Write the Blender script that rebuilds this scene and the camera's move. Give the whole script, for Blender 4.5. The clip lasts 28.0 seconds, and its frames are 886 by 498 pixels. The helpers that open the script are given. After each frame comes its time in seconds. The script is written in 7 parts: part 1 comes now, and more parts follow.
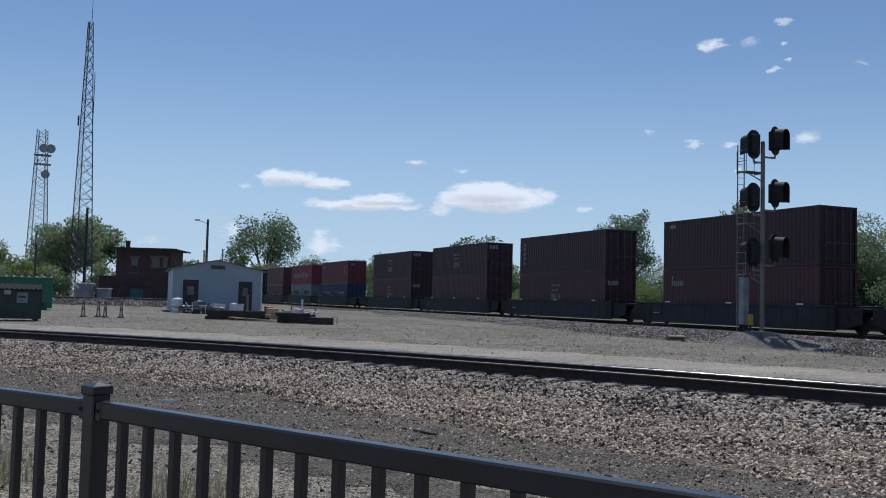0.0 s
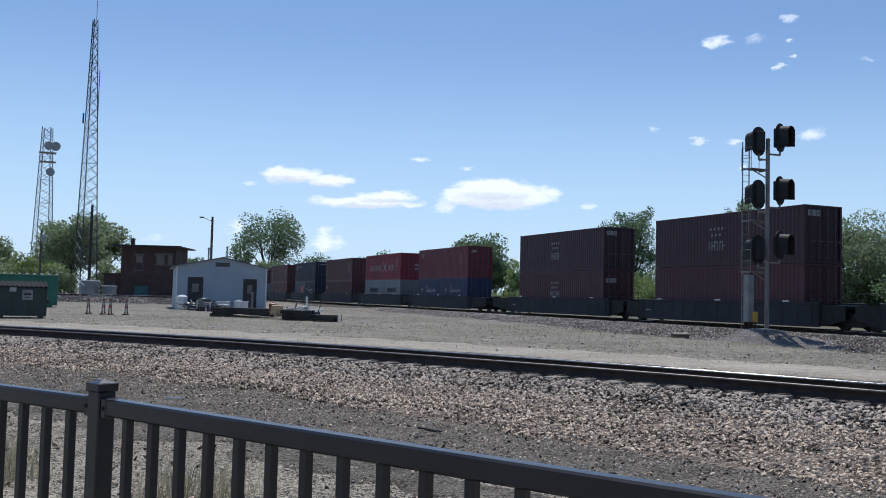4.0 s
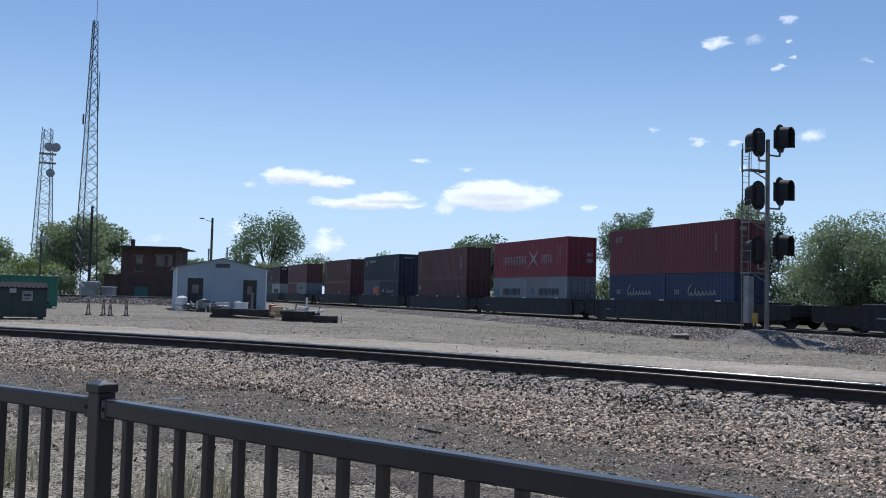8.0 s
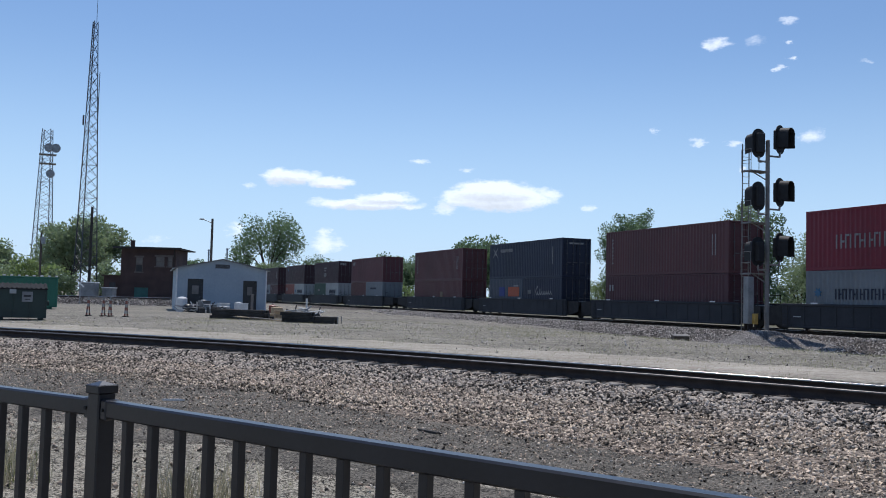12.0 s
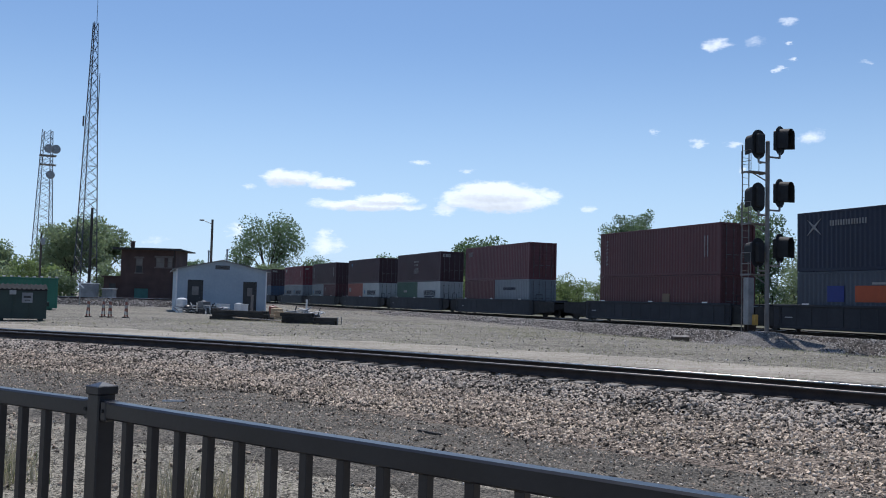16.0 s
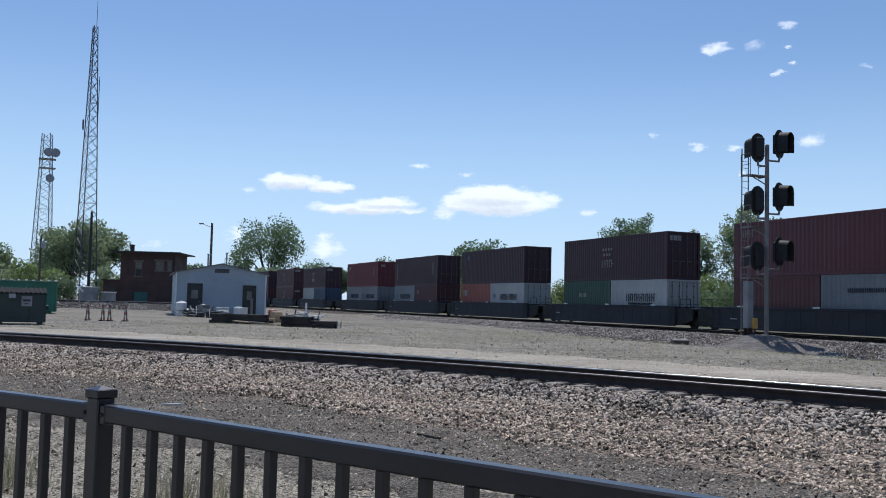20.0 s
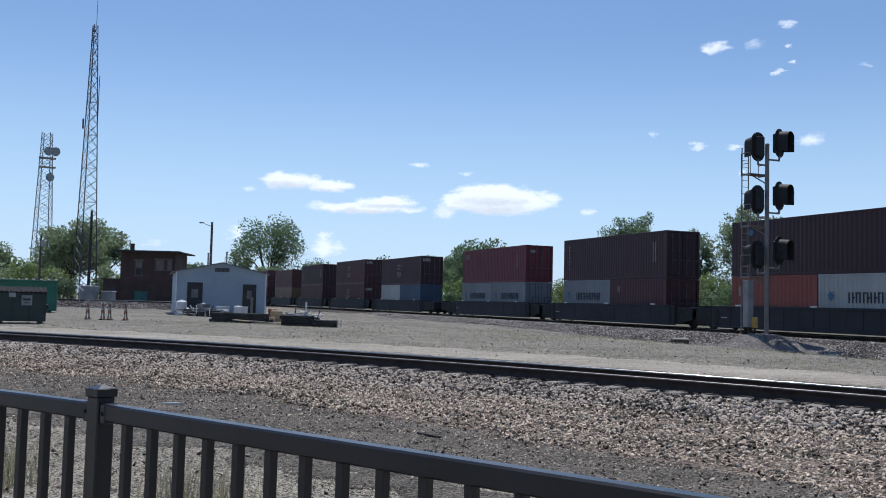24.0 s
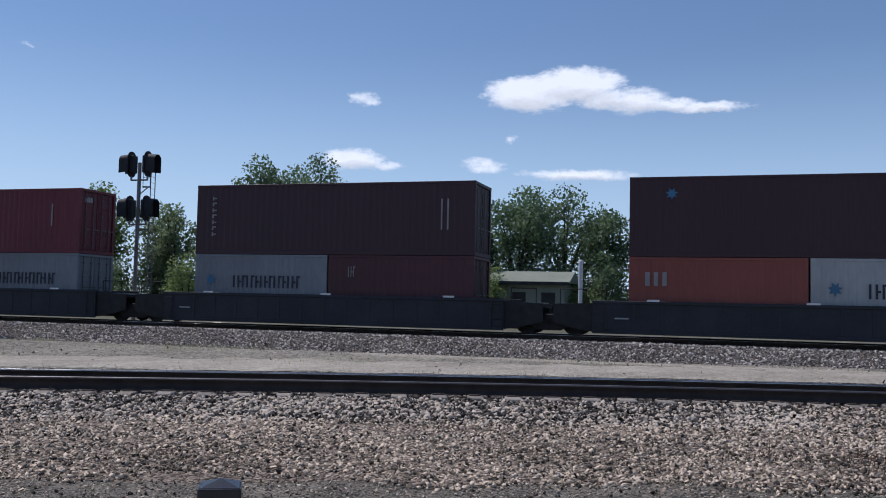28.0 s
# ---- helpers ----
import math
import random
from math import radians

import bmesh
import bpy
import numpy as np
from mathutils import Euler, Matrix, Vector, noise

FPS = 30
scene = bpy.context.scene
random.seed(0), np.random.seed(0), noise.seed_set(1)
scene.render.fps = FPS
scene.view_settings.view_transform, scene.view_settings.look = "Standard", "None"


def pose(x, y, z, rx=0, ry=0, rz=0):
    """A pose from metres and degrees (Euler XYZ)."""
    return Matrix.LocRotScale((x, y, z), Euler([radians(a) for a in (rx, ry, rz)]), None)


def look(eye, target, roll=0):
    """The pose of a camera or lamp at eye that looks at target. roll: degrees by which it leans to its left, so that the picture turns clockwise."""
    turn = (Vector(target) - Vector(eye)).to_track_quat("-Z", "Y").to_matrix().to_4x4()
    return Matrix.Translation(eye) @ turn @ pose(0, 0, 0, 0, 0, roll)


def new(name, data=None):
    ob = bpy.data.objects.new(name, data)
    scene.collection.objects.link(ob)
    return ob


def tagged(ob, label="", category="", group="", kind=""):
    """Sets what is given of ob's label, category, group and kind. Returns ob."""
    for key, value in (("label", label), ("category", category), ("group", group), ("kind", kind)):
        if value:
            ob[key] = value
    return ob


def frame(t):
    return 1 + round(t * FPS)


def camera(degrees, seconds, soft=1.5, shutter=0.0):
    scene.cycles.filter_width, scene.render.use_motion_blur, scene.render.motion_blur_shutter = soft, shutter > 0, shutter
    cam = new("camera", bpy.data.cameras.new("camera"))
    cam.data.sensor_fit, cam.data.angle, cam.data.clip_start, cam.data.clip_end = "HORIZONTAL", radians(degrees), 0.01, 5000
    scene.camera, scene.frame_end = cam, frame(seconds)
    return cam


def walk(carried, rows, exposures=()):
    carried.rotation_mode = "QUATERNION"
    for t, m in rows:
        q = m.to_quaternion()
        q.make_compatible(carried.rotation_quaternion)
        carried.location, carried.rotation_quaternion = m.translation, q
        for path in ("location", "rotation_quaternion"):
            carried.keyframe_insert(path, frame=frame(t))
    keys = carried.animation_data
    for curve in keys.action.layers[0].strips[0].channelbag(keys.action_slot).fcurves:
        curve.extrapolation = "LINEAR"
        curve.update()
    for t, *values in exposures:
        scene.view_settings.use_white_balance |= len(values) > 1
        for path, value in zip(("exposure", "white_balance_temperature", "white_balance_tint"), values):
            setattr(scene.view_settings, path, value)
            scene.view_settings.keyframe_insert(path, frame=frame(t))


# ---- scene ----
# ---------------------------------------------------------------- camera
cam = camera(51.87, 28.0, soft=1.0)
EYE = Vector((0.0, 0.0, 1.54))


def aim(yaw, pitch, roll=1.43, lift=0.0):
    """Camera pose at EYE, lifted: degrees to the right of +Y, upwards, and lean."""
    a, b = radians(yaw), radians(pitch)
    way = Vector((math.sin(a) * math.cos(b), math.cos(a) * math.cos(b), math.sin(b)))
    eye = EYE + Vector((0, 0, lift))
    return look(eye, eye + way, roll)


PATH = [
    (0.0, aim(0.27, 3.23)), (0.25, aim(0.05, 3.08)), (0.5, aim(-0.04, 3.01)), (1.0, aim(0.0, 3.02)), (1.5, aim(0.0, 3.05)), (2.0, aim(0.0, 3.01)),
    (2.5, aim(0.01, 2.91)), (3.0, aim(0.01, 2.90)), (3.5, aim(0.0, 3.05)), (5.5, aim(0.0, 3.06)), (6.0, aim(0.0, 3.11)),
    (7.0, aim(0.0, 3.16)), (8.0, aim(0.0, 3.12)), (9.0, aim(0.0, 3.22)), (9.5, aim(0.0, 3.27)), (10.0, aim(0.0, 3.23)),
    (11.0, aim(0.01, 3.22)), (12.0, aim(0.0, 3.17)), (12.5, aim(0.0, 3.12)), (14.5, aim(0.0, 3.12)), (15.0, aim(0.0, 3.17)),
    (16.0, aim(0.0, 3.23)), (17.0, aim(0.01, 3.29)), (18.0, aim(0.05, 3.39)), (19.0, aim(0.04, 3.45)), (20.0, aim(0.02, 3.45)),
    (21.0, aim(0.0, 3.45)), (21.5, aim(0.01, 3.45)), (23.5, aim(0.02, 3.40)), (24.0, aim(0.02, 3.39)), (24.5, aim(0.03, 3.36)),
    (25.0, aim(-0.01, 3.45)), (26.0, aim(-0.01, 3.45)), (26.5, aim(-0.01, 3.46)), (26.8, aim(0.45, 3.52)), (27.0, aim(1.68, 3.57)),
    (27.2, aim(4.80, 3.60, 1.42)), (27.4, aim(11.20, 3.61, 1.39, 0.006)), (27.6, aim(21.35, 3.56, 1.32, 0.014)), (27.7, aim(27.67, 3.51, 1.31, 0.018)),
    (27.8, aim(34.76, 3.44, 1.30, 0.022)), (27.9, aim(42.30, 3.38, 1.35, 0.025)), (28.0, aim(50.07, 3.36, 1.30, 0.027)),
]
walk(cam, PATH, [(0.0, -0.35, 5950, 13), (0.2, -0.2, 5950, 13), (0.4, 0.0, 5950, 13), (26.8, 0.0, 5950, 13), (27.6, -0.08, 5950, 15), (28.0, -0.17, 5950, 17)])

# ---------------------------------------------------------------- world, sun, exposure
SUN_AZ, SUN_EL = -9.0, 61.0
world = bpy.data.worlds.new("sky")
world.use_nodes = True
scene.world = world


def wnode(kind, **props):
    n = world.node_tree.nodes.new(kind)
    for k, v in props.items():
        if k == "operation":
            n.operation = v
        elif k == "blend_type":
            n.blend_type = v
    return n


def build_sky():
    nt = world.node_tree
    nt.nodes.clear()
    ln = nt.links.new
    out = wnode("ShaderNodeOutputWorld")
    bg = wnode("ShaderNodeBackground")
    bg.inputs["Strength"].default_value = 0.096
    sky = wnode("ShaderNodeTexSky")
    sky.sky_type = "NISHITA"
    sky.sun_disc = False
    sky.sun_elevation = radians(SUN_EL)
    sky.sun_rotation = radians(SUN_AZ)
    sky.air_density, sky.dust_density, sky.ozone_density = 1.1, 0.1, 4.0
    tc = wnode("ShaderNodeTexCoord")
    sep = wnode("ShaderNodeSeparateXYZ")
    ln(tc.outputs["Generated"], sep.inputs[0])

    def m(op, a, b=None, c=None, clamp=False):
        n = wnode("ShaderNodeMath", operation=op)
        n.use_clamp = clamp
        for i, v in enumerate((a, b, c)):
            if v is None:
                continue
            if isinstance(v, (int, float)):
                n.inputs[i].default_value = v
            else:
                ln(v, n.inputs[i])
        return n.outputs[0]

    # azimuth (degrees to the right of +Y) and elevation
    az = m("MULTIPLY", m("ARCTAN2", sep.outputs[0], sep.outputs[1]), 57.29578)
    el = m("MULTIPLY", m("ARCSINE", sep.outputs[2]), 57.29578)
    co = wnode("ShaderNodeCombineXYZ")
    ln(az, co.inputs[0]), ln(el, co.inputs[1])

    def noise_tex(scale, detail, sx=1.0, sy=1.0):
        mp = wnode("ShaderNodeMapping")
        mp.inputs["Scale"].default_value = (sx, sy, 1)
        ln(co.outputs[0], mp.inputs[0])
        n = wnode("ShaderNodeTexNoise")
        n.inputs["Scale"].default_value, n.inputs["Detail"].default_value = scale, detail
        n.inputs["Roughness"].default_value = 0.62
        ln(mp.outputs[0], n.inputs["Vector"])
        return n.outputs[0]

    big = noise_tex(0.55, 6.0, 0.7, 1.3)
    fine = noise_tex(1.9, 5.0, 0.8, 1.4)
    mp = wnode("ShaderNodeMapping")
    mp.inputs["Scale"].default_value = (0.8, 1.7, 1)
    ln(co.outputs[0], mp.inputs[0])
    wn = wnode("ShaderNodeTexNoise")
    wn.inputs["Scale"].default_value, wn.inputs["Detail"].default_value = 0.75, 7.0
    wn.inputs["Roughness"].default_value = 0.68
    ln(mp.outputs[0], wn.inputs["Vector"])
    ws = wnode("ShaderNodeSeparateXYZ")
    ln(wn.outputs["Color"], ws.inputs[0])
    az = m("ADD", az, m("MULTIPLY", m("SUBTRACT", ws.outputs[0], 0.5), 2.6))
    el_flat = el
    el = m("ADD", el, m("MULTIPLY", m("SUBTRACT", ws.outputs[1], 0.5), 0.85))
    cover = None
    # azimuth, elevation, half-width, half-height, density of each cloud
    for a, e, w, h, k in CLOUDS:
        da = m("DIVIDE", m("SUBTRACT", az, a), w)
        de = m("DIVIDE", m("SUBTRACT", el, e), h)
        # flatter towards the base
        r = m("ADD", m("MULTIPLY", da, da), m("MULTIPLY", de, de))
        v = m("MULTIPLY", m("SUBTRACT", 1.0, r), k)
        cover = v if cover is None else m("MAXIMUM", cover, v)
    wob = m("ADD", m("MULTIPLY", m("SUBTRACT", big, 0.5), 1.6), m("MULTIPLY", m("SUBTRACT", fine, 0.5), 1.15))
    dens = m("MULTIPLY", m("ADD", cover, wob), 0.72, clamp=True)
    dens = m("MULTIPLY", dens, m("GREATER_THAN", cover, -2.5))
    soft = wnode("ShaderNodeMapRange")
    soft.interpolation_type = "SMOOTHSTEP"
    soft.inputs["From Min"].default_value, soft.inputs["From Max"].default_value = 0.0, 1.0
    ln(dens, soft.inputs[0])
    # grey undersides of the larger clouds
    under = None
    for a, e, w, h, k in [c for c in CLOUDS if c[4] >= 1.2 and c[2] > 1.4]:
        da = m("DIVIDE", m("SUBTRACT", az, a), w * 0.85)
        de = m("DIVIDE", m("SUBTRACT", el, e - 0.62 * h), h * 0.5)
        v = m("SUBTRACT", 1.0, m("ADD", m("MULTIPLY", da, da), m("MULTIPLY", de, de)))
        under = v if under is None else m("MAXIMUM", under, v)
    core = wnode("ShaderNodeMapRange")
    core.inputs["From Min"].default_value, core.inputs["From Max"].default_value = -0.3, 1.1
    core.inputs["To Min"].default_value, core.inputs["To Max"].default_value = 1.0, 0.73
    ln(m("ADD", under, m("MULTIPLY", m("SUBTRACT", fine, 0.5), 1.2)), core.inputs[0])
    shade = wnode("ShaderNodeMix")
    shade.data_type = "RGBA"
    shade.blend_type = "MULTIPLY"
    shade.inputs["Factor"].default_value = 1.0
    shade.inputs["A"].default_value = (10.7, 11.2, 11.6, 1)
    ln(core.outputs[0], shade.inputs["B"])
    # pale haze towards the horizon
    haze = wnode("ShaderNodeMapRange")
    haze.interpolation_type = "SMOOTHSTEP"
    haze.inputs["From Min"].default_value, haze.inputs["From Max"].default_value = -1.0, 17.0
    haze.inputs["To Min"].default_value, haze.inputs["To Max"].default_value = 0.75, 0.0
    ln(el_flat, haze.inputs[0])
    hz = wnode("ShaderNodeMix")
    hz.data_type = "RGBA"
    hz.inputs["B"].default_value = (5.9, 8.0, 10.2, 1)
    ln(haze.outputs[0], hz.inputs["Factor"]), ln(sky.outputs[0], hz.inputs["A"])
    mix = wnode("ShaderNodeMix")
    mix.data_type = "RGBA"
    ln(m("MULTIPLY", soft.outputs[0], 0.92), mix.inputs["Factor"])
    ln(hz.outputs["Result"], mix.inputs["A"]), ln(shade.outputs["Result"], mix.inputs["B"])
    ln(mix.outputs["Result"], bg.inputs["Color"])
    ln(bg.outputs[0], out.inputs[0])


CLOUDS = [
    (3.25, 6.40, 4.05, 0.90, 2.40), (3.15, 6.86, 3.02, 0.78, 2.20), (0.15, 5.79, 0.89, 0.57, 1.10), (6.31, 6.82, 1.20, 0.35, 1.00),
    (-5.05, 5.83, 4.20, 0.44, 1.80), (-3.61, 6.23, 2.31, 0.42, 1.80), (-9.72, 7.38, 2.10, 0.64, 1.80), (-7.3, 7.1, 1.80, 0.44, 1.70),
    (-12.19, 6.64, 0.51, 0.24, 0.70), (-1.68, 8.69, 0.82, 0.19, 0.80), (1.39, 8.08, 0.66, 0.18, 0.60), (-7.32, 3.30, 1.14, 0.70, 1.00),
    (-7.43, 3.91, 0.53, 0.44, 0.90), (-12.95, 3.97, 0.51, 0.52, 0.80), (16.60, 15.60, 0.99, 0.49, 1.20), (18.79, 15.57, 0.66, 0.36, 0.45),
    (20.72, 15.49, 0.24, 0.17, 1.00), (20.33, 14.00, 0.35, 0.26, 0.90), (20.91, 14.54, 0.33, 0.19, 1.00), (20.84, 16.62, 0.68, 0.27, 0.80),
    (15.72, 9.90, 0.76, 0.34, 1.00), (17.60, 9.68, 0.52, 0.30, 0.95), (22.00, 9.96, 0.92, 0.52, 0.95), (18.14, 8.26, 0.31, 0.23, 1.00),
    (13.03, 10.53, 0.31, 0.24, 0.60), (9.08, 5.87, 0.61, 0.21, 0.70), (-17.56, 3.19, 0.81, 0.34, 0.60), (24.95, 14.11, 0.37, 0.19, 0.50),
    (55.40, 13.05, 3.24, 1.29, 2.00), (58.27, 13.63, 3.17, 1.19, 2.00), (61.94, 12.63, 2.58, 0.93, 1.40), (66.09, 12.12, 3.24, 0.37, 1.30), (60.2, 12.85, 2.4, 0.8, 1.4), (63.8, 12.35, 2.4, 0.5, 1.3),
    (44.36, 8.82, 2.21, 0.84, 1.30), (46.23, 8.50, 1.42, 0.32, 1.00), (44.87, 12.56, 0.96, 0.52, 0.95), (52.52, 8.67, 1.57, 0.55, 1.00),
    (58.52, 8.12, 4.02, 0.44, 1.20), (54.15, 10.25, 0.45, 0.28, 0.60),
    (84.0, 12.0, 6.0, 1.4, 1.0), (-40.0, 11.0, 7.0, 1.4, 1.0), (-70.0, 16.0, 8.0, 2.0, 1.0), (130.0, 14.0, 8.0, 2.0, 1.0), (-130.0, 12.0, 9.0, 2.0, 1.0),
]
build_sky()
sun = new("sun", bpy.data.lights.new("sun", "SUN"))
sun.data.energy, sun.data.angle, sun.data.color = 3.4, radians(0.5), (1.0, 0.93, 0.81)
sun.matrix_basis = look((0, 0, 60), (-60 * math.sin(radians(SUN_AZ)) / math.tan(radians(SUN_EL)), -60 * math.cos(radians(SUN_AZ)) / math.tan(radians(SUN_EL)), 0))


# ---------------------------------------------------------------- materials
def srgb(*c):
    return tuple((v / 255 / 12.92 if v <= 10 else ((v / 255 + 0.055) / 1.055) ** 2.4) for v in c)


def material(name, dark, light, rough=0.8, metal=0.0, scale=3.0, fine=40.0, bump=0.15, dist=0.02, per=0.0, spec=0.5, stretch=(1, 1, 1), loose=False):
    """Two-scale noise paint: blotches between two colours, fine grain, relief, and some change from piece to piece."""
    mat = bpy.data.materials.new(name)
    mat.use_nodes = True
    nt = mat.node_tree
    b = nt.nodes["Principled BSDF"]
    ln = nt.links.new
    tc = nt.nodes.new("ShaderNodeTexCoord")
    mp = nt.nodes.new("ShaderNodeMapping")
    mp.inputs["Scale"].default_value = stretch
    ln(tc.outputs["Object"], mp.inputs[0])
    n1 = nt.nodes.new("ShaderNodeTexNoise")
    n1.inputs["Scale"].default_value, n1.inputs["Detail"].default_value = scale, 5
    n2 = nt.nodes.new("ShaderNodeTexNoise")
    n2.inputs["Scale"].default_value, n2.inputs["Detail"].default_value = fine, 3
    ln(mp.outputs[0], n1.inputs["Vector"]), ln(mp.outputs[0], n2.inputs["Vector"])
    mixf = nt.nodes.new("ShaderNodeMath")
    mixf.operation = "MULTIPLY_ADD"
    ln(n2.outputs[0], mixf.inputs[0])
    mixf.inputs[1].default_value = 0.45
    ramp = nt.nodes.new("ShaderNodeMapRange")
    ramp.inputs["From Min"].default_value, ramp.inputs["From Max"].default_value = 0.45, 0.95
    ln(n1.outputs[0], mixf.inputs[2])
    if per:
        inf = nt.nodes.new("ShaderNodeObjectInfo")
        geo = nt.nodes.new("ShaderNodeNewGeometry")
        ad = nt.nodes.new("ShaderNodeMath")
        ln(geo.outputs["Random Per Island"], ad.inputs[1])
        ad.inputs[0].default_value = 0.5
        if not loose:
            ln(inf.outputs["Random"], ad.inputs[0])
        sc = nt.nodes.new("ShaderNodeMath")
        sc.operation = "MULTIPLY_ADD"
        ln(ad.outputs[0], sc.inputs[0])
        sc.inputs[1].default_value, sc.inputs[2].default_value = per, -per
        ad2 = nt.nodes.new("ShaderNodeMath")
        ln(mixf.outputs[0], ad2.inputs[0]), ln(sc.outputs[0], ad2.inputs[1])
        ln(ad2.outputs[0], ramp.inputs[0])
    else:
        ln(mixf.outputs[0], ramp.inputs[0])
    mix = nt.nodes.new("ShaderNodeMix")
    mix.data_type = "RGBA"
    mix.inputs["A"].default_value, mix.inputs["B"].default_value = (*dark, 1), (*light, 1)
    ln(ramp.outputs[0], mix.inputs["Factor"])
    ln(mix.outputs["Result"], b.inputs["Base Color"])
    b.inputs["Roughness"].default_value, b.inputs["Metallic"].default_value = rough, metal
    b.inputs["Specular IOR Level"].default_value = spec
    if bump:
        bp = nt.nodes.new("ShaderNodeBump")
        bp.inputs["Strength"].default_value, bp.inputs["Distance"].default_value = bump, dist
        ln(n2.outputs[0], bp.inputs["Height"])
        ln(bp.outputs[0], b.inputs["Normal"])
    return mat


def leaf_material(name, dark, light, glow=(0.98, 1.12, 0.9)):
    mat = material(name, dark, light, rough=0.55, scale=0.5, fine=6, bump=0, per=0.5, spec=0.3)
    nt = mat.node_tree
    b = nt.nodes["Principled BSDF"]
    tr = nt.nodes.new("ShaderNodeBsdfTranslucent")
    tr.inputs[0].default_value = (light[0] * glow[0], light[1] * glow[1], light[2] * glow[2], 1)
    ms = nt.nodes.new("ShaderNodeMixShader")
    ms.inputs[0].default_value = 0.45
    nt.links.new(b.outputs[0], ms.inputs[1]), nt.links.new(tr.outputs[0], ms.inputs[2])
    nt.links.new(ms.outputs[0], nt.nodes["Material Output"].inputs[0])
    return mat


def soil(name, dark, light, blot=0.3, mid=2.0, cell=28.0, grit=0.5, bump=0.6, dist=0.03, stretch=(1, 1, 1), low=0.35, high=0.85):
    """Bare ground: wide stains, smaller patches, and a grit of small clods and stones, each its own shade."""
    mat = bpy.data.materials.new(name)
    mat.use_nodes = True
    nt = mat.node_tree
    b = nt.nodes["Principled BSDF"]
    ln = nt.links.new
    tc = nt.nodes.new("ShaderNodeTexCoord")
    mp = nt.nodes.new("ShaderNodeMapping")
    mp.inputs["Scale"].default_value = stretch
    ln(tc.outputs["Object"], mp.inputs[0])
    total = None
    for sc, amt, src in ((blot, 0.5, mp), (mid, 0.5, mp), (cell * 0.35, 0.35, tc)):
        n = nt.nodes.new("ShaderNodeTexNoise")
        n.inputs["Scale"].default_value, n.inputs["Detail"].default_value = sc, 5
        n.inputs["Roughness"].default_value = 0.62
        ln(src.outputs["Object" if src is tc else 0], n.inputs["Vector"])
        ma = nt.nodes.new("ShaderNodeMath")
        ma.operation = "MULTIPLY_ADD"
        ln(n.outputs[0], ma.inputs[0])
        ma.inputs[1].default_value = amt
        ma.inputs[2].default_value = -0.5 * amt if total is not None else 0.5 - 0.5 * amt
        if total is not None:
            ad = nt.nodes.new("ShaderNodeMath")
            ln(total, ad.inputs[0]), ln(ma.outputs[0], ad.inputs[1])
            total = ad.outputs[0]
        else:
            total = ma.outputs[0]
    vo = nt.nodes.new("ShaderNodeTexVoronoi")
    vo.inputs["Scale"].default_value = cell
    ln(tc.outputs["Object"], vo.inputs["Vector"])
    sp = nt.nodes.new("ShaderNodeSeparateColor")
    ln(vo.outputs["Color"], sp.inputs[0])
    gr = nt.nodes.new("ShaderNodeMath")
    gr.operation = "MULTIPLY_ADD"
    ln(sp.outputs[0], gr.inputs[0])
    gr.inputs[1].default_value, gr.inputs[2].default_value = grit, -grit / 2
    ad = nt.nodes.new("ShaderNodeMath")
    ln(total, ad.inputs[0]), ln(gr.outputs[0], ad.inputs[1])
    mr = nt.nodes.new("ShaderNodeMapRange")
    mr.inputs["From Min"].default_value, mr.inputs["From Max"].default_value = low, high
    ln(ad.outputs[0], mr.inputs[0])
    mix = nt.nodes.new("ShaderNodeMix")
    mix.data_type = "RGBA"
    mix.inputs["A"].default_value, mix.inputs["B"].default_value = (*dark, 1), (*light, 1)
    ln(mr.outputs[0], mix.inputs["Factor"])
    ln(mix.outputs["Result"], b.inputs["Base Color"])
    b.inputs["Roughness"].default_value = 0.95
    b.inputs["Specular IOR Level"].default_value = 0.2
    bp = nt.nodes.new("ShaderNodeBump")
    bp.invert = True
    bp.inputs["Strength"].default_value, bp.inputs["Distance"].default_value = bump, dist
    ln(vo.outputs["Distance"], bp.inputs["Height"])
    ln(bp.outputs[0], b.inputs["Normal"])
    return mat


M = {}
M["dirt"] = soil("yard_dirt", (0.085, 0.078, 0.062), (0.38, 0.348, 0.285), blot=0.16, mid=0.9, cell=15, grit=0.6, stretch=(0.55, 1, 1), low=0.2, high=0.82)
M["pale_dirt"] = soil("worn_dirt", (0.22, 0.195, 0.158), (0.50, 0.452, 0.375), blot=0.3, mid=1.2, cell=18, grit=0.28, stretch=(0.5, 1, 1), low=0.22, high=0.75)
M["dark_dirt"] = soil("damp_dirt", (0.030, 0.027, 0.022), (0.29, 0.258, 0.212), blot=0.7, mid=2.4, cell=60, grit=0.6, bump=0.35, dist=0.018, low=0.3, high=0.95)
M["rubble"] = soil("rubble_dirt", (0.055, 0.050, 0.039), (0.52, 0.47, 0.375), blot=1.1, mid=4.2, cell=60, grit=0.65, bump=0.6, dist=0.02, low=0.3, high=0.8)
M["fine_gravel"] = soil("brown_gravel_bed", (0.045, 0.036, 0.028), (0.36, 0.29, 0.23), blot=0.5, mid=2.2, cell=32, grit=0.8, bump=0.9, low=0.2, high=0.85)
# bed darker than its stones: shadowed gaps between them put into the colour
M["ballast"] = soil("ballast_bed", (0.022, 0.019, 0.017), (0.22, 0.195, 0.178), blot=0.4, mid=2.0, cell=18, grit=0.9, bump=1.0, dist=0.05, low=0.2, high=0.95)
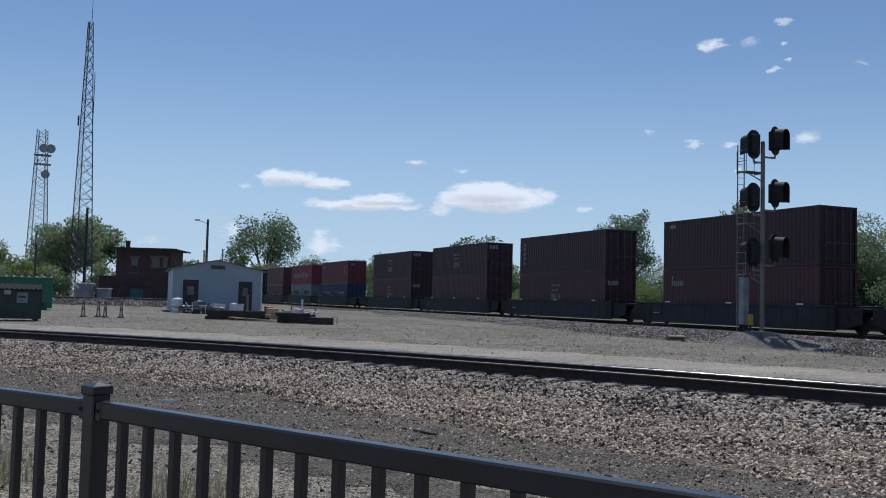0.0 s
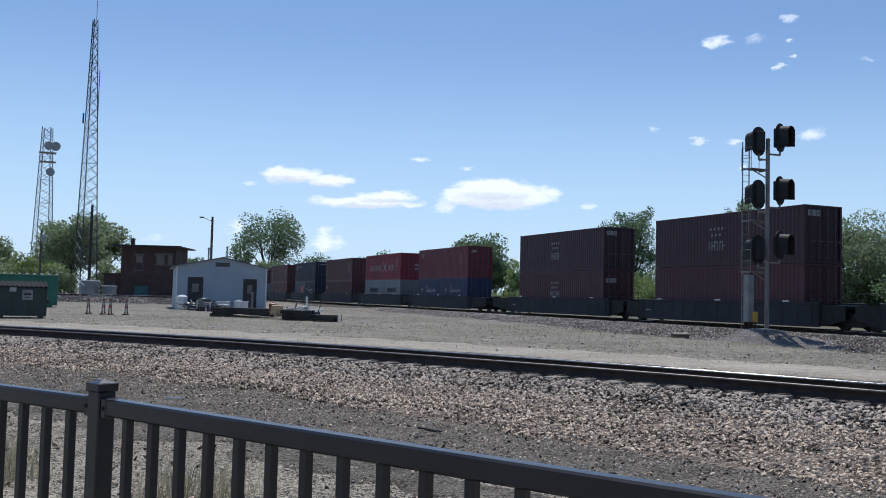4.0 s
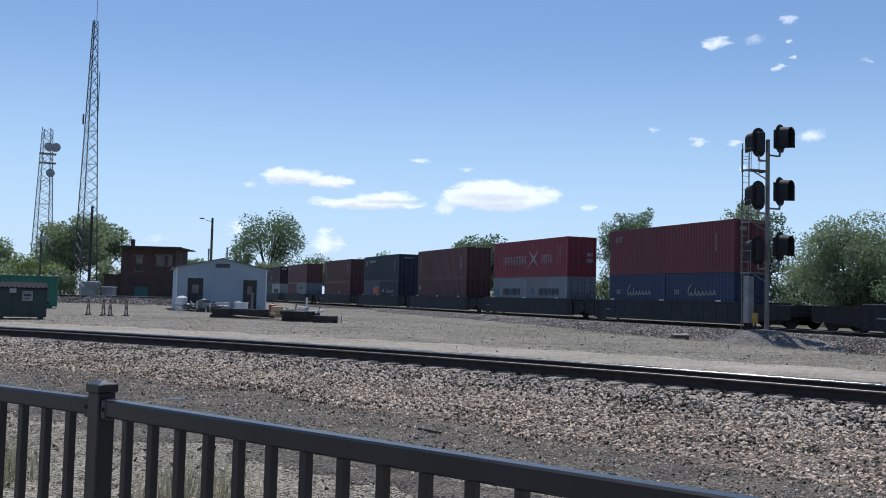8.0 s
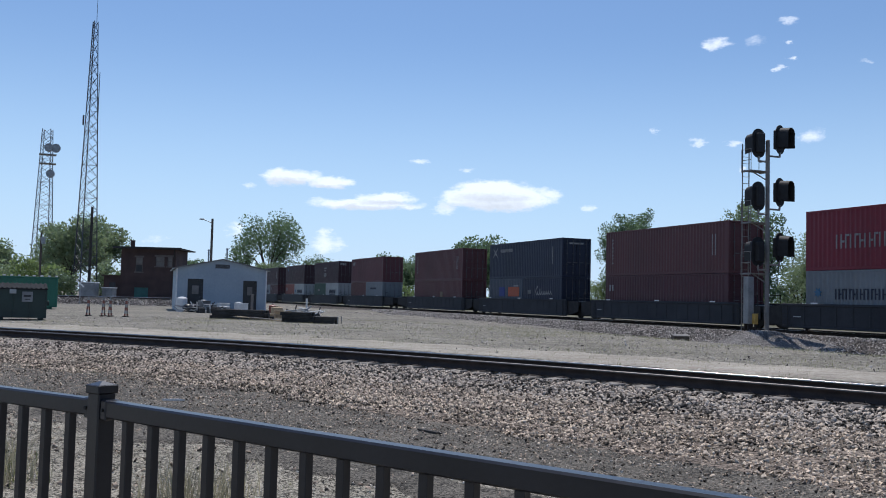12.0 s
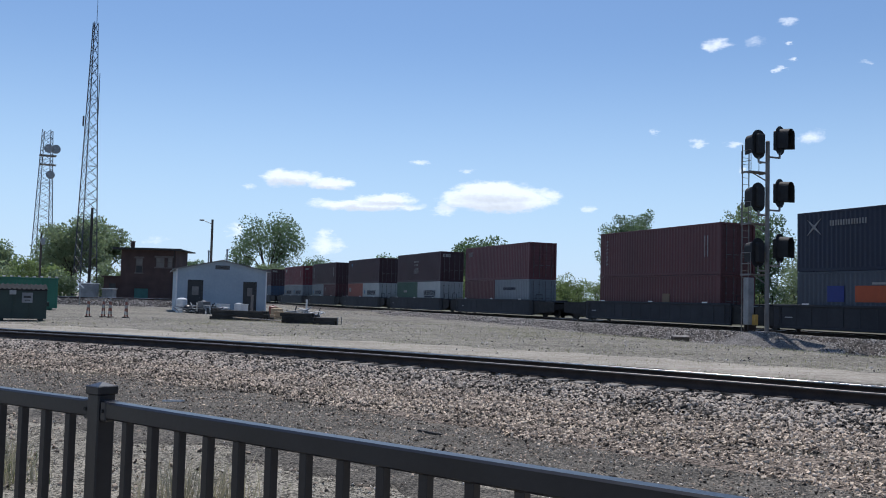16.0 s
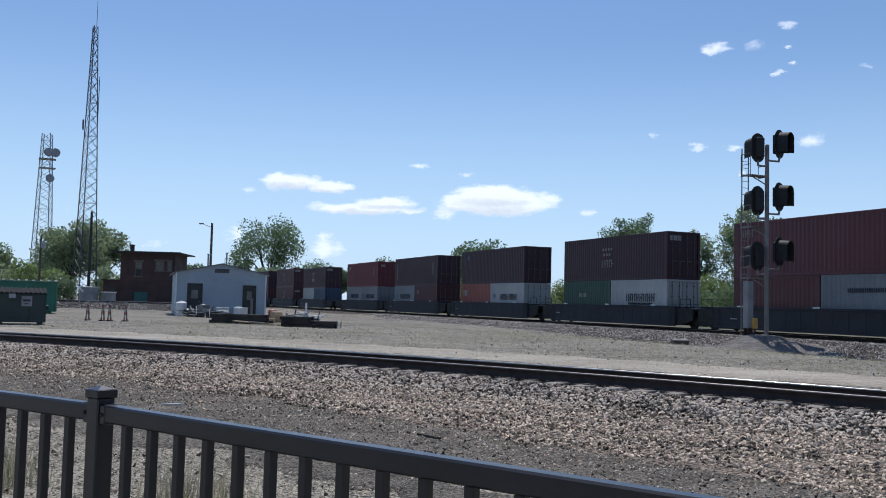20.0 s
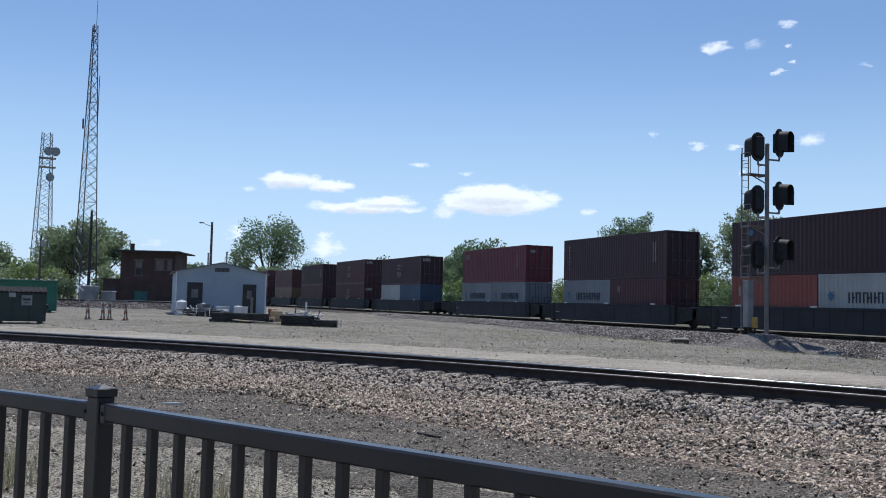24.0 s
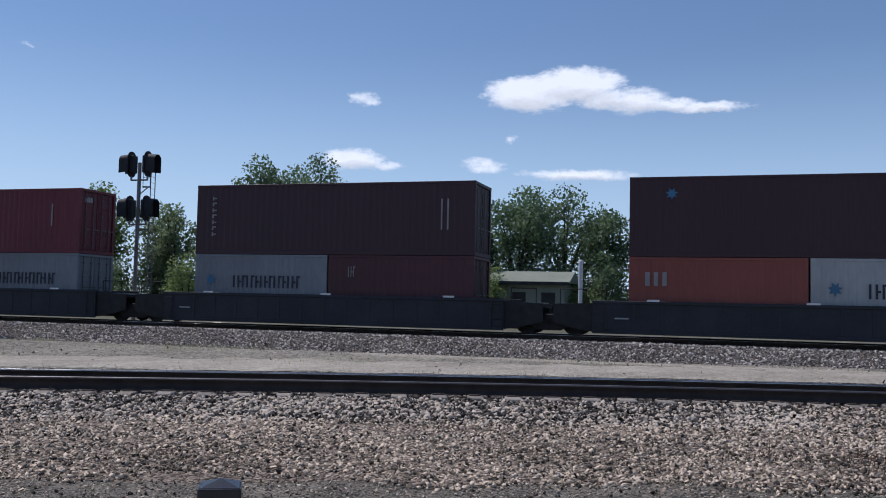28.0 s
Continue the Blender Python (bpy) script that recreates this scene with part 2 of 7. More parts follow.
M["stone"] = material("ballast_stone", (0.021, 0.018, 0.015), (0.57, 0.485, 0.40), rough=0.9, scale=0.6, fine=30, bump=0.2, per=0.95, loose=True)
M["apron_stone"] = material("grey_gravel_stone", (0.07, 0.064, 0.06), (0.58, 0.535, 0.50), rough=0.9, scale=0.6, fine=30, bump=0.2, per=0.85, loose=True)
M["fine_grey"] = soil("fine_grey_gravel", (0.09, 0.083, 0.077), (0.36, 0.335, 0.31), blot=0.6, mid=2.4, cell=34, grit=0.7, bump=0.7, low=0.2, high=0.9)
M["brown_stone"] = material("brown_gravel_stone", (0.045, 0.035, 0.026), (0.70, 0.575, 0.45), rough=0.9, scale=0.5, fine=30, bump=0.2, per=0.85, loose=True)
M["tan_stone"] = material("tan_gravel_stone", (0.06, 0.044, 0.031), (0.72, 0.575, 0.43), rough=0.9, scale=0.5, fine=30, bump=0.2, per=0.85, loose=True)
M["rust_stone"] = material("rusty_ballast_stone", (0.03, 0.023, 0.017), (0.50, 0.395, 0.305), rough=0.9, scale=0.6, fine=30, bump=0.2, per=0.85, loose=True)
M["pale_stone"] = material("pale_gravel_stone", (0.20, 0.178, 0.15), (0.66, 0.59, 0.505), rough=0.9, scale=0.6, fine=30, bump=0.2, per=0.75, loose=True)
M["grass"] = material("rough_grass", (0.06, 0.06, 0.034), (0.15, 0.148, 0.09), rough=0.9, scale=0.3, fine=6, bump=0.5, dist=0.05)
M["dry_grass"] = leaf_material("dry_grass_blade", (0.22, 0.20, 0.135), (0.46, 0.42, 0.30), (0.9, 0.9, 0.85))
M["green_grass"] = leaf_material("grass_blade", (0.10, 0.11, 0.05), (0.22, 0.23, 0.12), (0.9, 0.95, 0.8))
M["yard_weed"] = leaf_material("pale_weed_blade", (0.17, 0.18, 0.10), (0.42, 0.41, 0.26), (0.9, 0.92, 0.8))
M["twig"] = material("brown_weed_stem", (0.11, 0.065, 0.045), (0.26, 0.16, 0.11), rough=0.9, bump=0, per=0.5)
M["rail_side"] = material("rusty_rail_steel", (0.022, 0.016, 0.014), (0.06, 0.042, 0.034), rough=0.75, metal=0.2, scale=4, fine=50)
M["rail_top"] = material("polished_rail_head", (0.35, 0.33, 0.31), (0.5, 0.48, 0.46), rough=0.24, metal=1.0, scale=3, fine=30, bump=0.0)
M["rail_dull"] = material("dull_rail_head", (0.10, 0.085, 0.078), (0.22, 0.20, 0.19), rough=0.42, metal=0.8, scale=3, fine=30, bump=0.0)
M["tie"] = material("weathered_tie_wood", (0.10, 0.087, 0.075), (0.33, 0.295, 0.255), rough=0.9, scale=3, fine=30, bump=0.5, per=0.35, stretch=(1, 6, 6))
M["black_metal"] = material("black_powder_coat", (0.009, 0.009, 0.012), (0.018, 0.0175, 0.023), rough=0.36, scale=5, fine=60, bump=0.03, spec=0.4)
M["black_metal"].node_tree.nodes["Principled BSDF"].inputs["Coat Weight"].default_value = 0.35
M["black_metal"].node_tree.nodes["Principled BSDF"].inputs["Coat Roughness"].default_value = 0.28
M["well"] = material("well_car_blue_black", (0.008, 0.010, 0.015), (0.024, 0.026, 0.034), rough=0.7, scale=0.8, fine=8, bump=0.1)
M["well_rib"] = material("well_car_rib", (0.008, 0.010, 0.015), (0.024, 0.026, 0.034), rough=0.65, scale=1.5, fine=10, bump=0.1)
M["truck"] = material("sooty_cast_steel", (0.008, 0.008, 0.009), (0.03, 0.028, 0.026), rough=0.85, scale=3, fine=30, bump=0.2)
M["white_paint"] = material("faded_white_paint", (0.55, 0.55, 0.55), (0.78, 0.78, 0.78), rough=0.6, scale=2, fine=20, bump=0.03)
M["yellow_paint"] = material("faded_yellow_paint", (0.42, 0.25, 0.05), (0.54, 0.36, 0.10), rough=0.6, scale=3, fine=20, bump=0.03)
M["galvanised"] = material("galvanised_steel", (0.20, 0.21, 0.22), (0.36, 0.37, 0.38), rough=0.5, metal=0.5, scale=3, fine=30, bump=0.05)
M["lock_rod"] = material("dull_zinc_rod", (0.075, 0.07, 0.07), (0.14, 0.135, 0.135), rough=0.55, metal=0.4, scale=3, fine=20, bump=0.03)
M["mast_grey"] = material("weathered_mast_grey", (0.14, 0.132, 0.128), (0.25, 0.24, 0.232), rough=0.75, metal=0.1, scale=2, fine=24, bump=0.05)
M["signal_black"] = material("signal_black", (0.008, 0.008, 0.009), (0.018, 0.018, 0.02), rough=0.7, scale=4, fine=40, bump=0.05)
M["shed_wall"] = material("pale_blue_siding", (0.27, 0.325, 0.385), (0.36, 0.42, 0.475), rough=0.6, scale=0.6, fine=6, bump=0.05)
M["shed_roof"] = material("grey_sheet_roof", (0.09, 0.09, 0.09), (0.2, 0.2, 0.2), rough=0.6, scale=1, fine=15, bump=0.1)
M["dark_door"] = material("dark_door_paint", (0.012, 0.012, 0.014), (0.035, 0.035, 0.038), rough=0.5, scale=2, fine=20)
M["brick"] = material("soot_stained_brick", (0.045, 0.029, 0.027), (0.088, 0.054, 0.049), rough=0.9, scale=0.8, fine=14, bump=0.4, dist=0.03)
M["mortar_trim"] = material("painted_stone_trim", (0.10, 0.085, 0.078), (0.18, 0.155, 0.14), rough=0.85, scale=2, fine=20)
M["tar_roof"] = material("tar_roof", (0.02, 0.02, 0.02), (0.05, 0.05, 0.05), rough=0.85, scale=2, fine=20)
M["board"] = material("boarded_window", (0.13, 0.115, 0.105), (0.22, 0.20, 0.185), rough=0.8, scale=1.5, fine=14, bump=0.2)
M["teal_door"] = material("teal_door_paint", (0.024, 0.092, 0.086), (0.042, 0.142, 0.13), rough=0.6, scale=2, fine=20)
M["green_paint"] = material("green_container_paint", (0.015, 0.11, 0.07), (0.03, 0.17, 0.11), rough=0.5, scale=0.7, fine=10, bump=0.05)
M["dump_green"] = material("dark_green_enamel", (0.008, 0.022, 0.018), (0.016, 0.038, 0.030), rough=0.45, scale=1.5, fine=15, bump=0.05)
M["lid"] = material("weathered_plastic_lid", (0.012, 0.013, 0.014), (0.034, 0.035, 0.037), rough=0.85, scale=3, fine=30, spec=0.12)
M["bag"] = material("black_plastic_bag", (0.02, 0.02, 0.02), (0.05, 0.05, 0.05), rough=0.35, scale=3, fine=30)
M["orange"] = material("orange_plastic", (0.19, 0.062, 0.042), (0.32, 0.10, 0.062), rough=0.5, scale=3, fine=20)
M["wood"] = material("weathered_pole_wood", (0.06, 0.05, 0.042), (0.15, 0.125, 0.105), rough=0.9, scale=2, fine=30, bump=0.3, stretch=(4, 4, 0.5))
M["lumber"] = material("raw_lumber", (0.34, 0.24, 0.14), (0.52, 0.40, 0.26), rough=0.8, scale=2, fine=20, per=0.4)
M["tower_steel"] = material("tower_lattice_steel", (0.20, 0.205, 0.215), (0.36, 0.365, 0.375), rough=0.6, metal=0.3, scale=1, fine=10, bump=0)
M["mast_steel"] = material("mast_dark_steel", (0.045, 0.045, 0.055), (0.09, 0.09, 0.10), rough=0.6, metal=0.3, scale=1, fine=10, bump=0)
M["bark"] = material("tree_bark", (0.035, 0.028, 0.022), (0.10, 0.085, 0.07), rough=0.95, scale=2, fine=18, bump=0.6, stretch=(2, 2, 0.5))
M["leaf"] = leaf_material("green_leaves", (0.060, 0.092, 0.054), (0.185, 0.245, 0.148))
M["leaf_light"] = leaf_material("light_green_leaves", (0.09, 0.122, 0.048), (0.265, 0.32, 0.145))
# lightened so that the far trees' distance haze is in the leaf colour
M["leaf_grey"] = leaf_material("grey_green_leaves", (0.09, 0.12, 0.07), (0.29, 0.335, 0.215))
M["needle"] = leaf_material("conifer_needles", (0.022, 0.042, 0.024), (0.065, 0.10, 0.05))
M["cabinet_grey"] = material("weathered_cabinet_grey", (0.16, 0.165, 0.17), (0.30, 0.305, 0.31), rough=0.7, scale=1.5, fine=14, bump=0.05)
M["concrete"] = material("old_concrete", (0.24, 0.23, 0.21), (0.42, 0.40, 0.37), rough=0.9, scale=2, fine=25, bump=0.3)
M["siding"] = material("cream_siding", (0.20, 0.23, 0.18), (0.28, 0.305, 0.245), rough=0.7, scale=0.6, fine=6, bump=0.05)
M["black_tie"] = material("creosoted_timber", (0.012, 0.011, 0.010), (0.05, 0.045, 0.04), rough=0.85, scale=3, fine=30, bump=0.4, per=0.3)


# ---------------------------------------------------------------- mesh helpers
class Geo:
    """Collects vertices and faces of one part."""

    def __init__(self):
        self.v, self.f, self.mi = [], [], []

    def add(self, verts, faces, m=0):
        o = len(self.v)
        self.v += [tuple(p) for p in verts]
        self.f += [tuple(i + o for i in q) for q in faces]
        self.mi += [m] * len(faces)
        return self

    def box(self, x0, x1, y0, y1, z0, z1, c=0.0, m=0, turn=None):
        """A box, with its edges chamfered by c."""
        if c <= 0:
            v = [(x, y, z) for z in (z0, z1) for y in (y0, y1) for x in (x0, x1)]
            f = [(0, 2, 3, 1), (4, 5, 7, 6), (0, 1, 5, 4), (2, 6, 7, 3), (0, 4, 6, 2), (1, 3, 7, 5)]
        else:
            c = min(c, (x1 - x0) * 0.45, (y1 - y0) * 0.45, (z1 - z0) * 0.45)
            v, f = [], []
            idx = {}
            for sx, xx in ((0, x0), (1, x1)):
                for sy, yy in ((0, y0), (1, y1)):
                    for sz, zz in ((0, z0), (1, z1)):
                        dx, dy, dz = (c if sx == 0 else -c), (c if sy == 0 else -c), (c if sz == 0 else -c)
                        idx[sx, sy, sz] = len(v)
                        v += [(xx, yy + dy, zz + dz), (xx + dx, yy, zz + dz), (xx + dx, yy + dy, zz)]
            g = idx
            f += [[g[0, 0, 0], g[0, 0, 1], g[0, 1, 1], g[0, 1, 0]], [g[1, 0, 0], g[1, 1, 0], g[1, 1, 1], g[1, 0, 1]]]
            f += [[g[0, 0, 0] + 1, g[1, 0, 0] + 1, g[1, 0, 1] + 1, g[0, 0, 1] + 1], [g[0, 1, 0] + 1, g[0, 1, 1] + 1, g[1, 1, 1] + 1, g[1, 1, 0] + 1]]
            f += [[g[0, 0, 0] + 2, g[0, 1, 0] + 2, g[1, 1, 0] + 2, g[1, 0, 0] + 2], [g[0, 0, 1] + 2, g[1, 0, 1] + 2, g[1, 1, 1] + 2, g[0, 1, 1] + 2]]
            for a in (0, 1):
                for b in (0, 1):
                    f += [[g[a, b, 0], g[a, b, 1], g[a, b, 1] + 1, g[a, b, 0] + 1], [g[a, 0, b], g[a, 1, b], g[a, 1, b] + 2, g[a, 0, b] + 2], [g[0, a, b] + 1, g[1, a, b] + 1, g[1, a, b] + 2, g[0, a, b] + 2]]
            for a in (0, 1):
                for b in (0, 1):
                    for d in (0, 1):
                        f.append([g[a, b, d], g[a, b, d] + 1, g[a, b, d] + 2])
        if turn is not None:
            v = [turn @ Vector(p) for p in v]
        return self.add(v, f, m)

    def tube(self, p0, p1, r0, r1=None, n=8, m=0, caps=True):
        r1 = r0 if r1 is None else r1
        p0, p1 = Vector(p0), Vector(p1)
        d = (p1 - p0).normalized()
        a = d.cross(Vector((0, 0, 1)) if abs(d.z) < 0.9 else Vector((1, 0, 0))).normalized()
        b = d.cross(a)
        v = []
        for p, r in ((p0, r0), (p1, r1)):
            for i in range(n):
                w = 2 * math.pi * (i + 0.5) / n
                v.append(p + (a * math.cos(w) + b * math.sin(w)) * r)
        f = [(i, (i + 1) % n, n + (i + 1) % n, n + i) for i in range(n)]
        if caps:
            f += [tuple(range(n))[::-1], tuple(range(n, 2 * n))]
        return self.add(v, f, m)

    def prism(self, outline, axis, lo, hi, m=0):
        """An outline of (u, v) pairs pushed from lo to hi along an axis ('x', 'y' or 'z')."""
        n = len(outline)

        def at(u, w, k):
            return {"x": (k, u, w), "y": (u, k, w), "z": (u, w, k)}[axis]

        v = [at(u, w, k) for k in (lo, hi) for u, w in outline]
        f = [(i, (i + 1) % n, n + (i + 1) % n, n + i) for i in range(n)] + [tuple(range(n))[::-1], tuple(range(n, 2 * n))]
        return self.add(v, f, m)

    def weld(self):
        """Joins blocks that stand face to face into one shell."""
        key = lambda p: tuple(round(c, 4) for c in p)
        seen = {}
        for q in self.f:
            k = tuple(sorted(key(self.v[i]) for i in q))
            seen[k] = seen.get(k, 0) + 1
        verts, index, faces = [], {}, []
        for q in self.f:
            if seen[tuple(sorted(key(self.v[i]) for i in q))] > 1:
                continue
            row = []
            for i in q:
                k = key(self.v[i])
                if k not in index:
                    index[k] = len(verts)
                    verts.append(k)
                row.append(index[k])
            faces.append(tuple(row))
        self.v, self.f, self.mi = verts, faces, [0] * len(faces)
        return self

    def mesh(self, name, *mats, smooth=False):
        me = bpy.data.meshes.new(name)
        me.from_pydata([tuple(p) for p in self.v], [], self.f)
        bm = bmesh.new()
        bm.from_mesh(me)
        bmesh.ops.recalc_face_normals(bm, faces=bm.faces)
        bm.to_mesh(me)
        bm.free()
        for mt in mats:
            me.materials.append(mt)
        if len(mats) > 1:
            me.polygons.foreach_set("material_index", self.mi)
        if smooth:
            me.polygons.foreach_set("use_smooth", [True] * len(me.polygons))
        return me


def fast_mesh(name, verts, faces, *mats):
    """A big mesh from numpy arrays; faces all of one size."""
    me = bpy.data.meshes.new(name)
    verts, faces = np.asarray(verts, dtype=np.float32), np.asarray(faces, dtype=np.int32)
    k = faces.shape[1]
    me.vertices.add(len(verts)), me.loops.add(faces.size), me.polygons.add(len(faces))
    me.vertices.foreach_set("co", verts.ravel())
    me.loops.foreach_set("vertex_index", faces.ravel())
    me.polygons.foreach_set("loop_start", np.arange(0, faces.size, k, dtype=np.int32))
    me.update(calc_edges=True)
    for mt in mats:
        me.materials.append(mt)
    return me


def part(name, geo, mat, parent, label="", smooth=False):
    """One mesh object under a thing or a part."""
    me = geo if isinstance(geo, bpy.types.Mesh) else geo.mesh(name, mat, smooth=smooth)
    ob = new(name, me)
    ob.parent = parent
    if label:
        tagged(ob, label)
    return ob


def thing(name, m, label, category, group="", kind=""):
    ob = new(name)
    ob.empty_display_size = 0.2
    ob.matrix_basis = m
    return tagged(ob, label, category, group, kind)


def setting(name, geo, mat, label="", smooth=False):
    me = geo if isinstance(geo, bpy.types.Mesh) else geo.mesh(name, mat, smooth=smooth)
    return tagged(new(name, me), label, "", "", "structure")


# ---------------------------------------------------------------- plan
ARC = Vector((-44.5, -42.1))       # centre of the near track's curve
ARC_R = 75.52                      # its radius
NEAR_TOP = 0.39                    # rail head of the near track
S = Vector((0.92335, 0.38394))     # across the main line, away from the viewer
D = Vector((0.38394, -0.92335))    # along the main line, the way the train goes
HEADING = math.degrees(math.atan2(D.y, D.x))
MAIN = 34.72                       # distance of the main line's centre
MAIN_TOP = 0.45                    # its rail head
YARD = 0.27                        # level of the yard


def main(along, across=MAIN, z=0.0):
    p = S * across + D * along
    return Vector((p.x, p.y, z))


def arc(r, deg, z=0.0):
    """A point round the near track's curve: radius and degrees to the right of +Y."""
    a = radians(deg)
    return Vector((ARC.x + r * math.sin(a), ARC.y + r * math.cos(a), z))


TOE = 29.4                         # where the main line's ballast bank meets the road
SHOULDER = 31.6                    # where its level top begins


def toe_z(along):
    """Level of the ground at the foot of the main line's bank."""
    return np.interp(along, [-140, -90, -57, -44, -27, -19, -7, 2, 13], [0.12, -0.045, -0.045, -0.22, -0.31, -0.27, -0.23, -0.10, -0.045])


def yard_z(x, y):
    """The yard: level behind the near track, falling gently to the foot of the bank."""
    r = np.hypot(x - ARC.x, y - ARC.y) - ARC_R
    base = np.interp(r, [-5.5, -2.6, 1.5, 2.3], [0.02, 0.09, 0.13, YARD])
    across, along = x * S.x + y * S.y, x * D.x + y * D.y
    t = np.clip((across - 20.0) / 9.0, 0, 1) * np.clip((39.0 - across) / 2.5, 0, 1)
    t = t * t * (3 - 2 * t)
    return base + (toe_z(along) - base) * t


def ground_z(x, y):
    return float(yard_z(x, y))


def bank_z(x, y):
    """Level of the ballast bank, or of the yard before it."""
    across, along = x * S.x + y * S.y, x * D.x + y * D.y
    low = toe_z(along)
    up = np.interp(across, [TOE - 0.3, SHOULDER, 33.3], [0, 1, 0.9])
    return np.where(across > TOE - 0.3, low + (0.29 - low) * up, yard_z(x, y))


# ---------------------------------------------------------------- ground
def build_ground():
    rings = [0.5, 25, 45, 55, 62, 66, 68, 69.5, 70.0] + [70.0 + 0.5 * i for i in range(1, 21)] + [81 + 1.25 * i for i in range(24)] + [112, 116, 124, 135, 160, 200, 260, 350, 500, 900, 1800, 4200]
    n = 540
    verts, faces = [], []
    for r in rings:
        for i in range(n):
            p = arc(r, i * 360 / n)
            z = ground_z(p.x, p.y) + (0.025 * (noise.noise(p * 0.35) + 0.5 * noise.noise(p * 1.3)) if 55 < r < 130 else 0)
            verts.append((p.x, p.y, z))
    for k in range(len(rings) - 1):
        for i in range(n):
            j = (i + 1) % n
            faces.append((k * n + i, k * n + j, (k + 1) * n + j, (k + 1) * n + i))
    me = fast_mesh("ground", verts, [f[::-1] for f in faces], M["dirt"])
    setting("ground", me, None, "dry tan dirt of a rail yard, with stones and tyre tracks")


build_ground()


def arc_strip(name, r0, r1, a0, a1, z0, z1, mat, label, wob0=0.0, wob1=0.0, steps=5, seed=0.0, lift=0.03, taper=0.0):
    """A strip that follows the near track, from radius r0 (height z0) to r1 (height z1), with ragged edges."""
    verts, faces = [], []
    n = int((a1 - a0) * 4)
    for i in range(n + 1):
        a = a0 + (a1 - a0) * i / n
        e0 = r0 + wob0 * (noise.noise(Vector((a * 1.2, seed, 0))) + 0.6 * noise.noise(Vector((a * 5, seed, 3))))
        e1 = r1 + wob1 * (noise.noise(Vector((a * 1.2, seed, 7))) + 0.6 * noise.noise(Vector((a * 5, seed, 9))))
        if taper:
            t = max(0.02, min(1.0, (a - a0) / taper, (a1 - a) / taper)) ** 0.6
            e0, e1 = (e0 + e1) / 2 - (e1 - e0) / 2 * t, (e0 + e1) / 2 + (e1 - e0) / 2 * t
        for k in range(steps + 1):
            u = k / steps
            p = arc(e0 + (e1 - e0) * u, a)
            base = ground_z(p.x, p.y)
            z = z0 + (z1 - z0) * u if z0 is not None else base + lift
            if z0 is None and k in (0, steps):
                z -= 0.06
            verts.append((p.x, p.y, z + 0.012 * noise.noise(p * 2.5)))
    w = steps + 1
    for i in range(n):
        for k in range(steps):
            faces.append((i * w + k, i * w + k + 1, (i + 1) * w + k + 1, (i + 1) * w + k))
    return setting(name, fast_mesh(name, verts, [f[::-1] for f in faces], mat), None, label)


def main_strip(name, c0, c1, a0, a1, z0, z1, mat, label, wob0=0.0, wob1=0.0, seed=0.0, step=1.0):
    verts, faces = [], []
    n = int((a1 - a0) / step)
    for i in range(n + 1):
        a = a0 + (a1 - a0) * i / n
        e0 = c0 + wob0 * (noise.noise(Vector((a * 0.11, seed, 0))) + 0.5 * noise.noise(Vector((a * 0.6, seed, 2))))
        e1 = c1 + wob1 * (noise.noise(Vector((a * 0.11, seed, 5))) + 0.5 * noise.noise(Vector((a * 0.6, seed, 8))))
        for k in range(5):
            u = k / 4
            low = z0 if z0 is not None else float(toe_z(a)) - 0.04
            verts.append(main(a, e0 + (e1 - e0) * u, low + (z1 - low) * u + 0.02 * noise.noise(Vector((a * 0.4, u * 4, seed)))))
    for i in range(n):
        for k in range(4):
            faces.append((i * 5 + k, i * 5 + k + 1, (i + 1) * 5 + k + 1, (i + 1) * 5 + k))
    return setting(name, fast_mesh(name, verts, [f[::-1] for f in faces], mat), None, label)


A0, A1 = 20.0, 66.0   # stretch of the near curve that is seen
arc_strip("ballast", ARC_R - 3.0, ARC_R - 1.35, A0, A1, 0.085, 0.17, M["ballast"], "grey crushed-stone ballast shoulder beside the near track", 0.2, 0.02)
arc_strip("ballast", ARC_R - 1.35, ARC_R + 1.35, A0, A1, 0.17, 0.20, M["ballast"], "grey crushed-stone ballast between the rails of the near track", 0.02, 0.02)
arc_strip("ballast", ARC_R + 1.35, ARC_R + 2.1, A0, A1, 0.205, YARD + 0.02, M["ballast"], "ballast edge against the dirt road", 0.02, 0.15)
arc_strip("gravel_strip", ARC_R - 5.2, ARC_R - 2.7, A0, A1, None, None, M["fine_gravel"], "strip of brown gravel along the near track", 0.35, 0.25, seed=4.0, lift=0.045)
arc_strip("gravel_strip", ARC_R - 6.9, ARC_R - 4.6, 38.0, 54.0, None, None, M["fine_gravel"], "brown gravel spreading from the track", 0.25, 0.2, steps=8, seed=11.0, lift=0.042, taper=9.0)
arc_strip("dirt_lane", ARC_R - 8.2, ARC_R - 4.6, A0, 56.0, None, None, M["dark_dirt"], "dark damp dirt lane between fence and track", 0.5, 0.5, steps=10, seed=8.0, taper=6.0)
arc_strip("dirt_lane", ARC_R - 9.6, ARC_R - 8.3, A0, 45.0, None, None, M["dark_dirt"], "dark damp patch beyond the railing", 0.7, 0.3, steps=6, seed=14.0, lift=0.036, taper=7.0)
arc_strip("rubble_strip", ARC_R - 22.0, ARC_R - 6.2, A0, A1, None, None, M["rubble"], "rubbly grey dirt along the railing", 0.3, 0.3, steps=24, seed=9.0, lift=0.015)
arc_strip("gravel_strip", ARC_R - 7.6, ARC_R - 4.3, 51.0, A1, None, None, M["fine_gravel"], "wider brown gravel patch along the track", 0.4, 0.2, steps=8, seed=10.0, lift=0.04)
